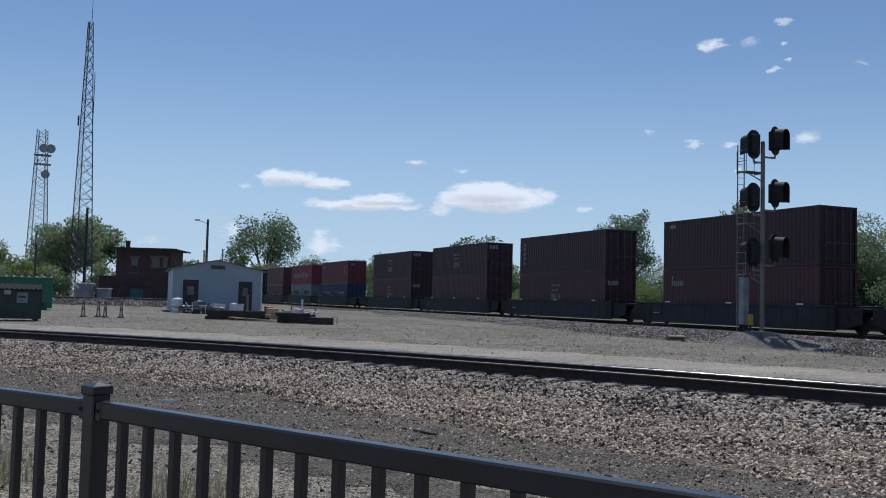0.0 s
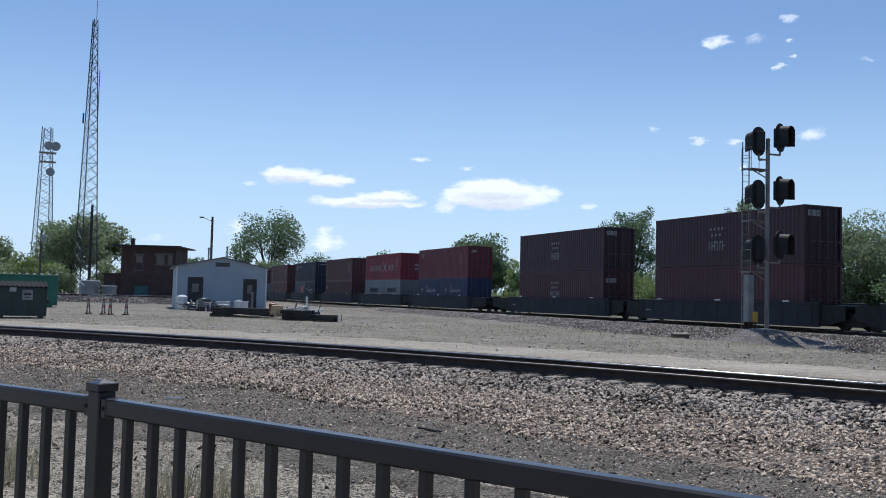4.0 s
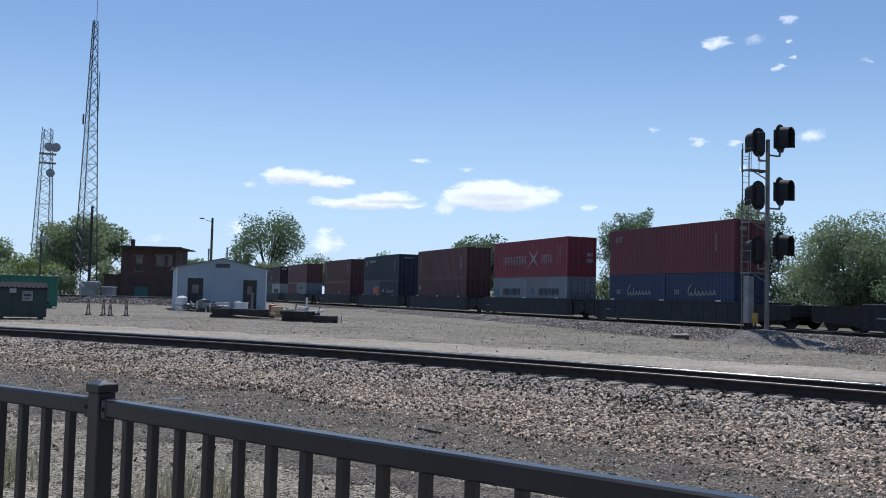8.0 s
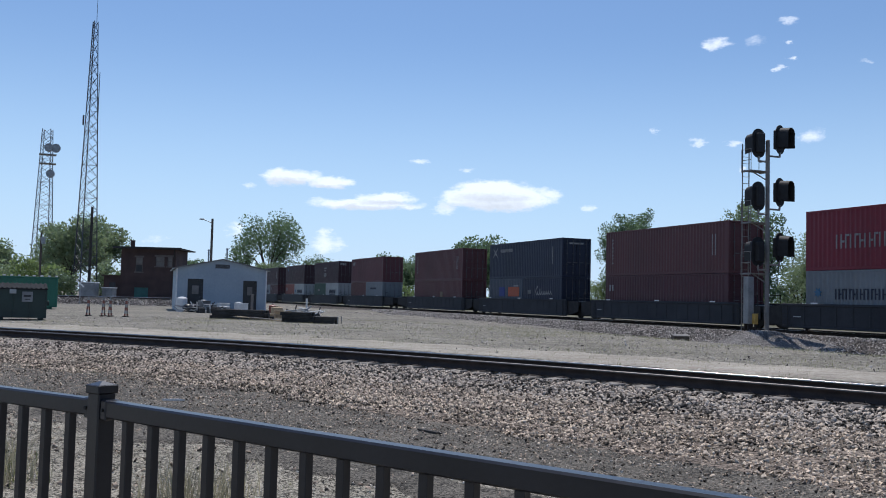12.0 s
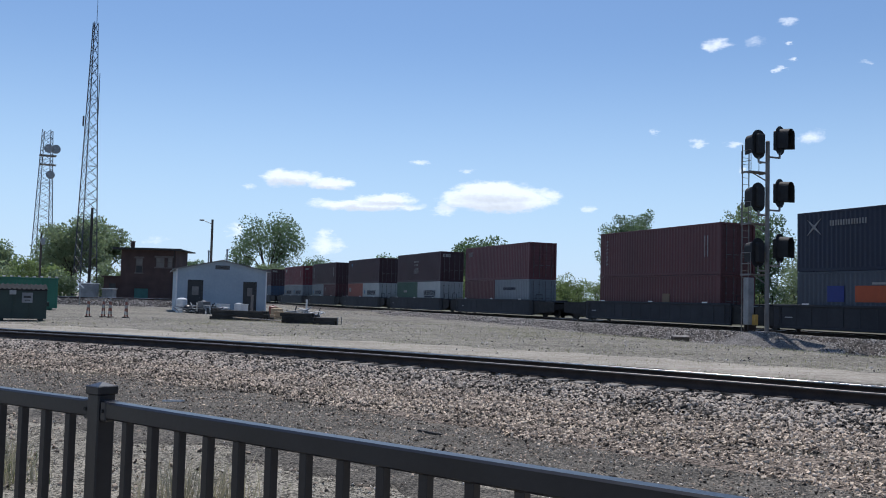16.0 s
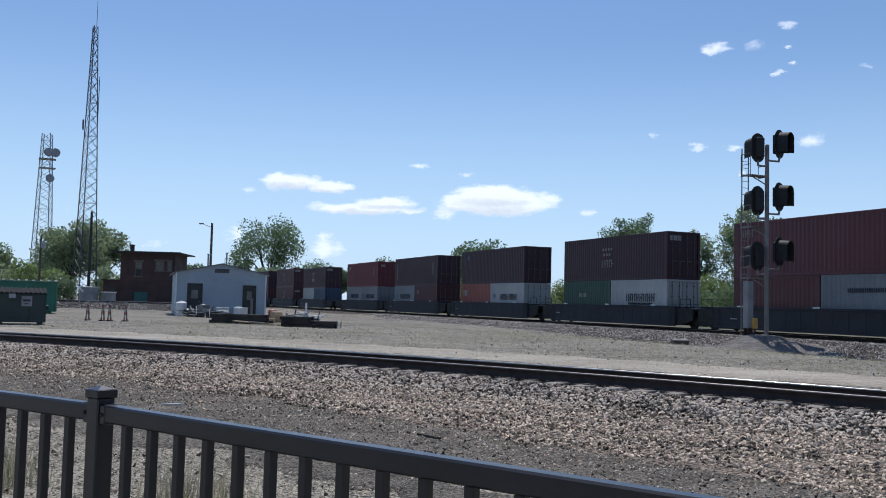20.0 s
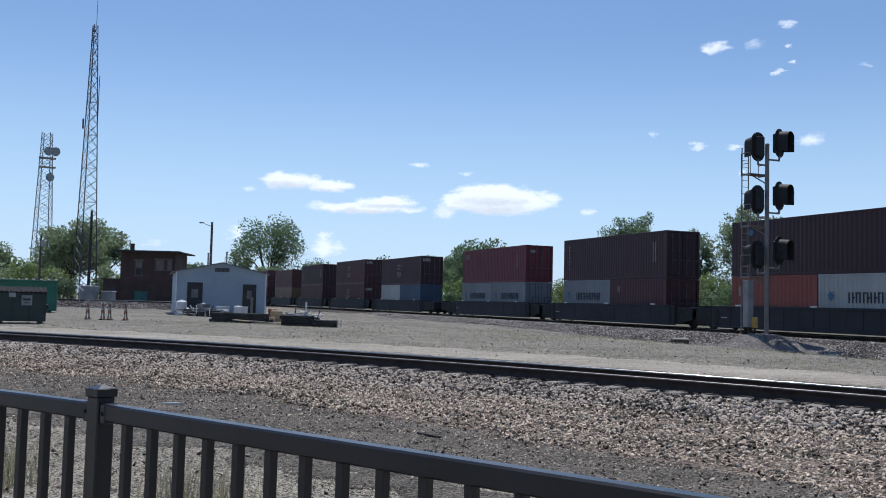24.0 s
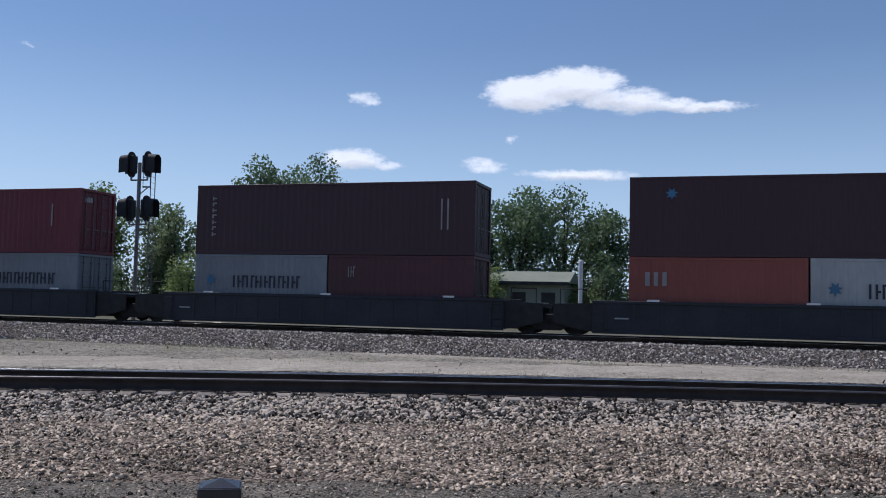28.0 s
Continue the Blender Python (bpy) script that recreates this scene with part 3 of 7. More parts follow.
arc_strip("dirt_road", ARC_R + 5.2, ARC_R + 11.4, 46.0, A1, None, None, M["pale_dirt"], "pale worn dirt road beside the bank", 0.3, 0.7, steps=8, seed=16.0, lift=0.026, taper=9.0)
arc_strip("dirt_road", ARC_R + 2.2, ARC_R + 5.6, A0, A1, None, None, M["pale_dirt"], "pale worn dirt road behind the near track", 0.15, 0.9, steps=8, seed=12.0)
main_strip("ballast", TOE - 0.3, SHOULDER, -190, 320, None, 0.29, M["ballast"], "sloping bank of grey ballast in front of the main line", 0.25, 0.0, seed=2.0)
main_strip("ballast", SHOULDER, 33.3, -190, 320, 0.29, 0.24, M["ballast"], "ballast of the main line", 0.0, 0.0, seed=3.0)
main_strip("ballast", 33.3, 36.2, -420, 320, 0.24, 0.25, M["ballast"], "ballast between the main line's rails", 0.0, 0.0, seed=5.0, step=4.0)
main_strip("ballast", 36.2, 40.5, -420, 320, 0.25, YARD + 0.05, M["fine_grey"], "grey gravel shoulder behind the main line", 0.0, 0.3, seed=7.0, step=4.0)
main_strip("grass_field", 39.5, 400, -420, 420, YARD + 0.02, YARD + 0.03, M["grass"], "rough grass behind the main line", 1.0, 0.0, seed=6.0, step=4.0)


# ---------------------------------------------------------------- tracks
def rail_profile():
    # half-width, height below the head, of a heavy rail
    return [(-0.036, 0.0), (0.036, 0.0), (0.037, -0.035), (0.010, -0.05), (0.009, -0.14), (0.07, -0.155), (0.075, -0.17), (-0.075, -0.17), (-0.07, -0.155), (-0.009, -0.14), (-0.010, -0.05), (-0.037, -0.035)]


def sweep_rail(points, normals, parent, name="rail", top="rail_top"):
    """A rail swept along points; its polished head is a part of its own."""
    prof = rail_profile()
    k = len(prof)
    verts, faces = [], []
    for p, nrm in zip(points, normals):
        for u, w in prof:
            verts.append((p.x + nrm.x * u, p.y + nrm.y * u, p.z + w))
    for i in range(len(points) - 1):
        for j in range(k):
            jj = (j + 1) % k
            faces.append((i * k + j, i * k + jj, (i + 1) * k + jj, (i + 1) * k + j))
    rail = part(name, fast_mesh(name, verts, faces, M["rail_side"]), None, parent, "rust-brown steel rail")
    crown = [(-0.0375, -0.016), (-0.0370, -0.008), (-0.0345, -0.002), (-0.030, 0.002), (-0.020, 0.0045), (0.0, 0.0055), (0.020, 0.0045), (0.030, 0.002), (0.0345, -0.002), (0.0370, -0.008)]
    k = len(crown)
    hv = [(p.x + nrm.x * u, p.y + nrm.y * u, p.z + w) for p, nrm in zip(points, normals) for u, w in crown]
    hf = [(i * k + j, i * k + j + 1, (i + 1) * k + j + 1, (i + 1) * k + j) for i in range(len(points) - 1) for j in range(k - 1)]
    head = fast_mesh("rail_head", hv, hf, M[top])
    head.polygons.foreach_set("use_smooth", [True] * len(hf))
    part("rail_head", head, None, rail, "polished steel running surface" if top == "rail_top" else "dull steel running surface")
    return rail


def build_near_track():
    track = thing("railway_track", Matrix(), "curved railway track with rusty rails on wooden ties", "railway track")
    degs = np.arange(A0, A1 + 0.01, 0.25)
    for r, z in ((ARC_R - 0.755, NEAR_TOP), (ARC_R + 0.755, NEAR_TOP - 0.016)):
        pts = [arc(r, a, z) for a in degs]
        nr = [(arc(r + 1, a) - arc(r, a)) for a in degs]
        sweep_rail(pts, nr, track, top="rail_dull" if r < ARC_R else "rail_top")
    rnd = random.Random(5)
    tie = Geo().box(-1.30, 1.30, -0.115, 0.115, -0.16, 0.0, 0.012).mesh("tie", M["tie"])
    plate = Geo().box(-0.18, 0.18, -0.09, 0.09, 0.0, 0.014, 0.004)
    plate.box(-0.13, -0.11, -0.06, -0.04, 0.014, 0.04).box(0.11, 0.13, 0.04, 0.06, 0.014, 0.04)
    plate = plate.mesh("tie_plate", M["rail_side"])
    a = A0
    while a < A1:
        p = arc(ARC_R + rnd.uniform(-0.05, 0.05), a, NEAR_TOP - 0.172 + rnd.uniform(-0.006, 0.004))
        ob = part("tie", tie, None, track)
        ob.matrix_basis = pose(p.x, p.y, p.z, rnd.uniform(-1, 1), rnd.uniform(-0.4, 0.4), 90 - a + rnd.uniform(-1.2, 1.2))
        for side in (-0.755, 0.755):
            pl = part("tie_plate", plate, None, ob)
            pl.matrix_basis = pose(side, 0, 0.0)
        a += math.degrees(0.56 / ARC_R)


build_near_track()


def straight_track(name, label, p0, p1, z, group=""):
    track = thing(name, Matrix(), label, "railway track", group)
    d = (Vector(p1) - Vector(p0))
    n = max(2, int(d.length / 8))
    side = Vector((-d.y, d.x)).normalized()
    for o in (-0.755, 0.755):
        pts = [Vector(p0) + d * i / n + side * o for i in range(n + 1)]
        sweep_rail([Vector((q.x, q.y, z)) for q in pts], [Vector((side.x, side.y, 0))] * (n + 1), track)
    return track, d, side


def tie_row(track, p0, d, side, z, count, pitch, mesh):
    ang = math.degrees(math.atan2(side.y, side.x))
    u = d.normalized()
    for i in range(count):
        q = Vector(p0) + u * (i * pitch)
        ob = part("tie", mesh, None, track)
        ob.matrix_basis = pose(q.x, q.y, z - 0.19, 0, 0, ang)


def build_main_track():
    a, b = main(-420), main(320)
    track, d, side = straight_track("railway_track", "straight main-line railway track under the freight train", a.xy, b.xy, MAIN_TOP)
    tie = Geo().box(-1.30, 1.30, -0.115, 0.115, -0.14, 0.0, 0.012).mesh("tie", M["tie"])
    tie_row(track, main(-95).xy, d, side, MAIN_TOP, 240, 0.56, tie)


build_main_track()


# ---------------------------------------------------------------- train
RUN = [(0.0, 0.0), (3.0, 26.6), (6.0, 53.05), (9.0, 79.45), (12.0, 105.7), (15.0, 132.1), (18.0, 158.7), (21.0, 185.7), (24.0, 213.0), (26.5, 235.7), (28.0, 249.2)]
MOVERS = []    # things that roll along the main line: (thing, along, height)
WHEELS = []    # wheelsets: (part, x on its truck, height)
WHEEL_R = 0.46


def rolling(name, along, z, label, category, group=""):
    p = main(along, MAIN, z)
    ob = thing(name, pose(p.x, p.y, p.z, 0, 0, HEADING), label, category, group)
    MOVERS.append((ob, along, z))
    return ob


def paint(name, r, g, b):
    c = tuple(v * 0.66 for v in srgb(r, g, b))
    return material(name, tuple(v * 0.7 for v in c), c, rough=0.55, scale=0.5, fine=5, bump=0.03, stretch=(1, 1, 0.45))


PAINT = {
    "maroon": paint("maroon_paint", 90, 39, 49), "dark_maroon": paint("dark_maroon_paint", 68, 32, 44), "brown": paint("brown_red_paint", 106, 54, 56),
    "red": paint("red_paint", 124, 42, 56), "crimson": paint("crimson_paint", 150, 36, 58), "rust": paint("rust_red_paint", 114, 60, 66),
    "navy": paint("navy_paint", 30, 40, 68), "blue": paint("blue_paint", 38, 58, 100), "grey": paint("pale_grey_paint", 146, 152, 158),
    "white": paint("off_white_paint", 205, 208, 206), "slate": paint("slate_grey_paint", 84, 92, 106), "green": paint("green_box_paint", 48, 92, 76),
    "orange": paint("orange_box_paint", 164, 84, 70), "tan": paint("tan_box_paint", 140, 114, 86), "steel_blue": paint("steel_blue_paint", 66, 92, 122),
}
MARKS = {"white": paint("faded_white_mark", 176, 174, 172), "dark": PAINT["navy"], "sky": paint("sky_blue_mark", 76, 138, 180), "p_blue": paint("flag_blue_mark", 40, 60, 150), "p_orange": paint("flag_orange_mark", 205, 90, 40), "yellow": M["yellow_paint"], "tan": PAINT["tan"]}
BOX_MESH = {}


def side_sheet(length, height, y, out):
    """A corrugated side panel: trapezoid waves 25 mm deep."""
    pitch, g = 0.278, Geo()
    n = int((length - 0.3) / pitch)
    x = -n * pitch / 2
    xs = []
    for i in range(n):
        xs += [(x, 0.0), (x + 0.07, 0.0), (x + 0.139, 0.025), (x + 0.209, 0.025)]
        x += pitch
    xs = [(-length / 2 + 0.08, 0.0)] + xs + [(length / 2 - 0.08, 0.0)]
    v = []
    for u, d in xs:
        v += [(u, y - out * d, 0.14), (u, y - out * d, height - 0.09)]
    f = [(2 * i, 2 * i + 2, 2 * i + 3, 2 * i + 1) for i in range(len(xs) - 1)]
    return g.add(v, f)


def container_meshes(length, height, col):
    key = (length, height, col)
    if key in BOX_MESH:
        return BOX_MESH[key]
    mat = PAINT[col]
    hl, w = length / 2, 1.219
    body = Geo().box(-hl + 0.05, hl - 0.12, -w + 0.06, w - 0.06, 0.06, height - 0.03)
    near = side_sheet(length, height, -w + 0.012, -1)
    far = side_sheet(length, height, w - 0.012, 1)
    frame_g = Geo()
    for sy in (-1, 1):
        y0, y1 = (-w, -w + 0.07) if sy < 0 else (w - 0.07, w)
        frame_g.box(-hl + 0.1, hl - 0.1, y0, y1, 0.0, 0.16, 0.008).box(-hl + 0.1, hl - 0.1, y0, y1, height - 0.10, height - 0.005, 0.008)
        for sx in (-1, 1):
            x0, x1 = (-hl + 0.004, -hl + 0.15) if sx < 0 else (hl - 0.15, hl - 0.004)
            frame_g.box(x0, x1, y0 if sy < 0 else w - 0.14, -w + 0.14 if sy < 0 else y1, 0.10, height - 0.10, 0.01)
    for sx in (-1, 1):
        x0, x1 = (-hl + 0.004, -hl + 0.12) if sx < 0 else (hl - 0.12, hl - 0.004)
        frame_g.box(x0, x1, -w + 0.1, w - 0.1, 0.0, 0.15, 0.008).box(x0, x1, -w + 0.1, w - 0.1, height - 0.12, height - 0.005, 0.008)
    cast = Geo().box(-0.089, 0.089, -0.081, 0.081, -0.059, 0.059, 0.012)
    door = Geo().box(-0.025, 0.025, -0.525, 0.525, 0.17, height - 0.14, 0.01)
    for k in range(4):
        z = 0.3 + (height - 0.6) * (k + 0.5) / 4
        door.box(0.025, 0.045, -0.46, 0.46, z - 0.22, z + 0.22, 0.015)
    rod = Geo().tube((0, 0, 0.1), (0, 0, height - 0.07), 0.017, n=6)
    for z in (0.35, 0.95, height * 0.6, height - 0.4):
        rod.box(-0.03, 0.03, -0.05, 0.05, z - 0.03, z + 0.03)
    rod.box(0.0, 0.03, -0.02, 0.34, 1.08, 1.12)
    out = dict(body=body.mesh("body", mat), near=near.mesh("side_panel", mat), far=far.mesh("side_panel", mat), frame=frame_g.mesh("frame", mat),
               cast=cast.mesh("corner_casting", mat), door=door.mesh("door", mat), rod=rod.mesh("lock_rod", M["lock_rod"]))
    BOX_MESH[key] = out
    return out


def container(along, floor, length, height, col, label, marks=()):
    """A shipping container; marks are (kind, material, x, z, width, height) on the near side, or on the doors for kind 'end'."""
    box = rolling("shipping_container", along, floor, label, "container", "containers on the train")
    ms = container_meshes(length, height, col)
    part("body", ms["body"], None, box)
    part("side_panel", ms["near"], None, box), part("side_panel", ms["far"], None, box)
    part("frame", ms["frame"], None, box)
    hl, w = length / 2, 1.219
    for sx in (-1, 1):
        for sy in (-1, 1):
            for z in (0.059, height - 0.059):
                c = part("corner_casting", ms["cast"], None, box)
                c.matrix_basis = pose(sx * (hl - 0.089), sy * (w - 0.078), z)
    for sy in (-1, 1):
        d = part("door", ms["door"], None, box)
        d.matrix_basis = pose(hl - 0.10, sy * 0.54, 0)
        for o in (-0.26, 0.26):
            r = part("lock_rod", ms["rod"], None, d)
            r.matrix_basis = pose(0.07, o, 0)
    for kind, mk, x, z, mw, mh in marks:
        pieces = []
        if kind == "bar":
            pieces.append(Geo().box(x - mw / 2, x + mw / 2, -w - 0.012, -w + 0.01, z, z + mh))
        elif kind == "letters":        # a word as a row of plain blocks
            n = max(2, int(round(mw / (mh * 0.62))))
            p = mw / n
            for i in range(n):
                pieces.append(Geo().box(x - mw / 2 + i * p, x - mw / 2 + (i + 0.52) * p, -w - 0.012, -w + 0.01, z, z + mh))
        elif kind == "strokes":        # a word as a row of thin upright strokes
            n = max(3, int(round(mw / (mh * 0.42))))
            p, q = mw / n, 0.34 if mk == "dark" else 0.25
            for i in range(n):
                pieces.append(Geo().box(x - mw / 2 + i * p, x - mw / 2 + (i + q) * p, -w - 0.012, -w + 0.01, z, z + mh))
                if i % 3:
                    pieces[-1].box(x - mw / 2 + (i + q) * p, x - mw / 2 + (i + 0.8) * p, -w - 0.011, -w + 0.01, z + mh * (0.42 if i % 2 else 0.86), z + mh * (0.56 if i % 2 else 1.0))
        elif kind == "column":         # a word that runs downwards
            n = max(3, int(round(mh / (mw * 1.25))))
            p = mh / n
            for i in range(n):
                pieces.append(Geo().box(x - mw / 2, x - mw / 5, -w - 0.012, -w + 0.01, z + i * p, z + (i + 0.62) * p))
                pieces[-1].box(x - mw / 5, x + mw / 2, -w - 0.011, -w + 0.01, z + (i + (0.42 if i % 2 else 0.2)) * p, z + (i + (0.62 if i % 2 else 0.4)) * p)
        elif kind == "script":         # a handwritten word as one wavy ribbon
            line = []
            for i in range(61):
                u = i / 60
                if u < 0.25:           # a tall looped first stroke
                    line.append((0.17 - 0.13 * math.sin(u * 4 * 2.6), 1.0 - u * 3.4))
                else:
                    v = (u - 0.25) / 0.75
                    line.append((0.10 + 0.9 * v + 0.02 * math.sin(v * 44), 0.15 + 0.10 * v + 0.17 * (1 + math.sin(v * 44 - 1.2)) * (1.7 if 0.2 < v < 0.32 else 1.0)))
            line = [(x - mw / 2 + mw * a, z + mh * b) for a, b in line]
            g, t = Geo(), 0.035
            for (x0, z0), (x1, z1) in zip(line, line[1:]):
                ln_ = math.hypot(x1 - x0, z1 - z0) or 1.0
                nx, nz = -(z1 - z0) / ln_ * t, (x1 - x0) / ln_ * t
                g.prism([(x0 - nx, z0 - nz), (x1 - nx, z1 - nz), (x1 + nx, z1 + nz), (x0 + nx, z0 + nz)], "y", -w - 0.012, -w + 0.01)
            pieces.append(g)
        elif kind == "stars":          # a row of small stars
            n = max(2, int(round(mw / (mh * 1.5))))
            for i in range(n):
                cx = x - mw / 2 + mw * (i + 0.5) / n
                pieces.append(Geo().prism([(cx + mh * (0.5 if k % 2 else 0.28) * math.sin(k * math.pi / 4), z + mh * (0.5 + (0.5 if k % 2 else 0.28) * math.cos(k * math.pi / 4))) for k in range(8)], "y", -w - 0.012, -w + 0.01))
        elif kind == "badge":          # a seven-pointed star
            pieces.append(Geo().prism([(x + mw * (0.5 if k % 2 else 0.26) * math.sin(k * math.pi / 7), z + mh * (0.5 + (0.5 if k % 2 else 0.26) * math.cos(k * math.pi / 7))) for k in range(14)], "y", -w - 0.012, -w + 0.01))
        elif kind == "star":           # a crossed star
            for s1 in (-1, 1):
                pieces.append(Geo().prism([(x - mw / 2, z + (0.5 - 0.5 * s1) * mh), (x + 0.04 * mw, z + (0.5 - 0.07 * s1) * mh), (x + mw / 2, z + (0.5 + 0.5 * s1) * mh), (x - 0.04 * mw, z + (0.5 + 0.07 * s1) * mh)], "y", -w - 0.012 - 0.002 * s1, -w + 0.01))
        elif kind == "end":
            n = max(1, int(round(mw / (mh * 0.9))))
            p = mw / n
            for i in range(n):
                pieces.append(Geo().box(hl - 0.06, hl - 0.028, x - mw / 2 + i * p, x - mw / 2 + (i + 0.8) * p, z, z + mh))
        for g in pieces:
            part("marking", g, MARKS[mk], box, "plain %s painted marking" % ("white" if mk == "white" else "coloured"))
    return box


HC, STD = 2.896, 2.591
W_TXT = [("stars", "white", -0.45, 1.95, 1.3, 0.22), ("stars", "white", -0.5, 1.6, 1.0, 0.22)]
LINER = W_TXT + [("strokes", "white", -0.4, 0.85, 1.35, 0.52), ("end", "white", -0.55, 2.35, 0.85, 0.3)]
LOW_LINER = [("stars", "white", -0.45, 1.95, 1.3, 0.22), ("stars", "white", -0.5, 1.6, 1.0, 0.22), ("strokes", "white", -0.4, 1.06, 1.35, 0.4), ("end", "white", -0.55, 2.05, 0.85, 0.3)]
LEASE = [("strokes", "white", -4.95, 2.08, 0.85, 0.4), ("end", "white", -0.6, 2.3, 0.5, 0.22), ("bar", "white", 4.6, 1.2, 0.06, 1.0)]
DOWN = [("column", "white", -5.25, 0.75, 0.19, 1.75), ("bar", "white", 5.0, 1.0, 0.06, 1.2), ("bar", "white", 4.75, 1.0, 0.05, 1.2)]
GREY20 = [("strokes", "dark", 0.35, 1.22, 3.1, 0.5), ("badge", "sky", -2.25, 1.28, 0.5, 0.5)]
BLUE20 = [("script", "white", 0.3, 1.15, 2.6, 0.8), ("letters", "white", -1.9, 1.35, 0.5, 0.3)]

TRAIN = [
    # along, upper (height, paint, marks), lower (list of (paint, marks): one long box or two short ones), floor of the well
    (-21.0, ("dark_maroon", []), [("maroon", [])]),
    (-39.2, ("dark_maroon", [("bar", "white", -5.2, 2.45, 0.5, 0.2)]), [("maroon", [("letters", "white", -4.7, 1.95, 1.1, 0.3), ("bar", "white", -5.2, 1.95, 0.12, 0.55)])]),
    (-57.7, ("dark_maroon", [("column", "white", -5.3, 0.75, 0.3, 1.85)]), [("maroon", LOW_LINER)]),
    (-75.9, ("dark_maroon", LINER), [("maroon", [])]),
    (-93.9, ("dark_maroon", LINER), [("maroon", LOW_LINER)]),
    (-116.2, ("red", LEASE), [("blue", BLUE20), ("blue", BLUE20)]),
    (-133.9, ("crimson", [("strokes", "white", -2.15, 1.0, 4.1, 0.66), ("strokes", "white", 3.1, 1.0, 1.9, 0.66), ("star", "white", 0.95, 0.7, 1.75, 1.4), ("bar", "white", 4.75, 1.0, 0.05, 1.3), ("bar", "white", 5.05, 1.0, 0.05, 1.3), ("end", "white", 0.7, 1.5, 0.5, 0.26), ("end", "white", 0.7, 1.05, 0.5, 0.26)]), [("grey", GREY20), ("grey", GREY20)]),
    (-151.7, ("brown", DOWN), [("maroon", [("letters", "white", -5.3, 1.6, 0.6, 0.4)])]),
    (-169.7, ("navy", [("letters", "white", -2.9, 2.15, 2.2, 0.26), ("star", "white", -5.0, 1.75, 0.9, 0.8), ("bar", "white", 4.7, 1.0, 0.06, 1.3), ("end", "white", 0.0, 2.45, 1.2, 0.12)]), [("slate", [("bar", "p_blue", -0.6, 1.15, 1.0, 0.75), ("bar", "p_orange", 1.5, 1.15, 1.9, 0.75), ("bar", "white", 1.9, 1.95, 0.8, 0.1)]), ("navy", BLUE20)]),
    (-187.6, ("brown", DOWN), [("brown", [("bar", "tan", 1.2, 0.9, 0.7, 0.6)])]),
    (-210.0, ("rust", LEASE[:1]), [("brown", []), ("grey", [("letters", "dark", -0.3, 1.75, 2.2, 0.2)])]),
    (-228.1, ("dark_maroon", LINER), [("green", [("letters", "white", -0.4, 1.5, 1.0, 0.25)]), ("white", GREY20[:1] + [("letters", "dark", 0.3, 1.02, 2.6, 0.14)])]),
    (-246.5, ("dark_maroon", [("badge", "sky", -4.6, 2.05, 0.45, 0.45)]), [("orange", LEASE[:0] + [("letters", "white", -2.0, 1.55, 0.9, 0.5)]), ("white", GREY20)]),
    (-264.5, ("dark_maroon", DOWN), [("grey", GREY20), ("maroon", [("strokes", "white", -2.0, 1.72, 0.32, 0.42)])]),
    (-282.6, ("red", LEASE), [("grey", GREY20), ("grey", GREY20)]),
    (-305.3, ("dark_maroon", LINER), [("white", []), ("steel_blue", [])]),
    (-324.0, ("maroon", LINER), [("maroon", LOW_LINER)]),
    (-343.0, ("dark_maroon", DOWN), [("maroon", [])]),
    (-361.5, ("brown", []), [("tan", []), ("tan", [])]),
    (-380.0, ("brown", []), [("maroon", [])]),
    (-402.5, ("maroon", []), [("maroon", [])]),
]
NAMES = {"maroon": "maroon", "dark_maroon": "dark maroon", "brown": "brown-red", "red": "red", "crimson": "bright crimson", "rust": "faded rust-red", "navy": "navy blue", "blue": "blue", "grey": "pale grey",
         "white": "off-white", "slate": "slate-grey", "green": "green", "orange": "orange", "tan": "tan", "steel_blue": "steel-blue"}
WELL_FLOOR = MAIN_TOP + 0.33


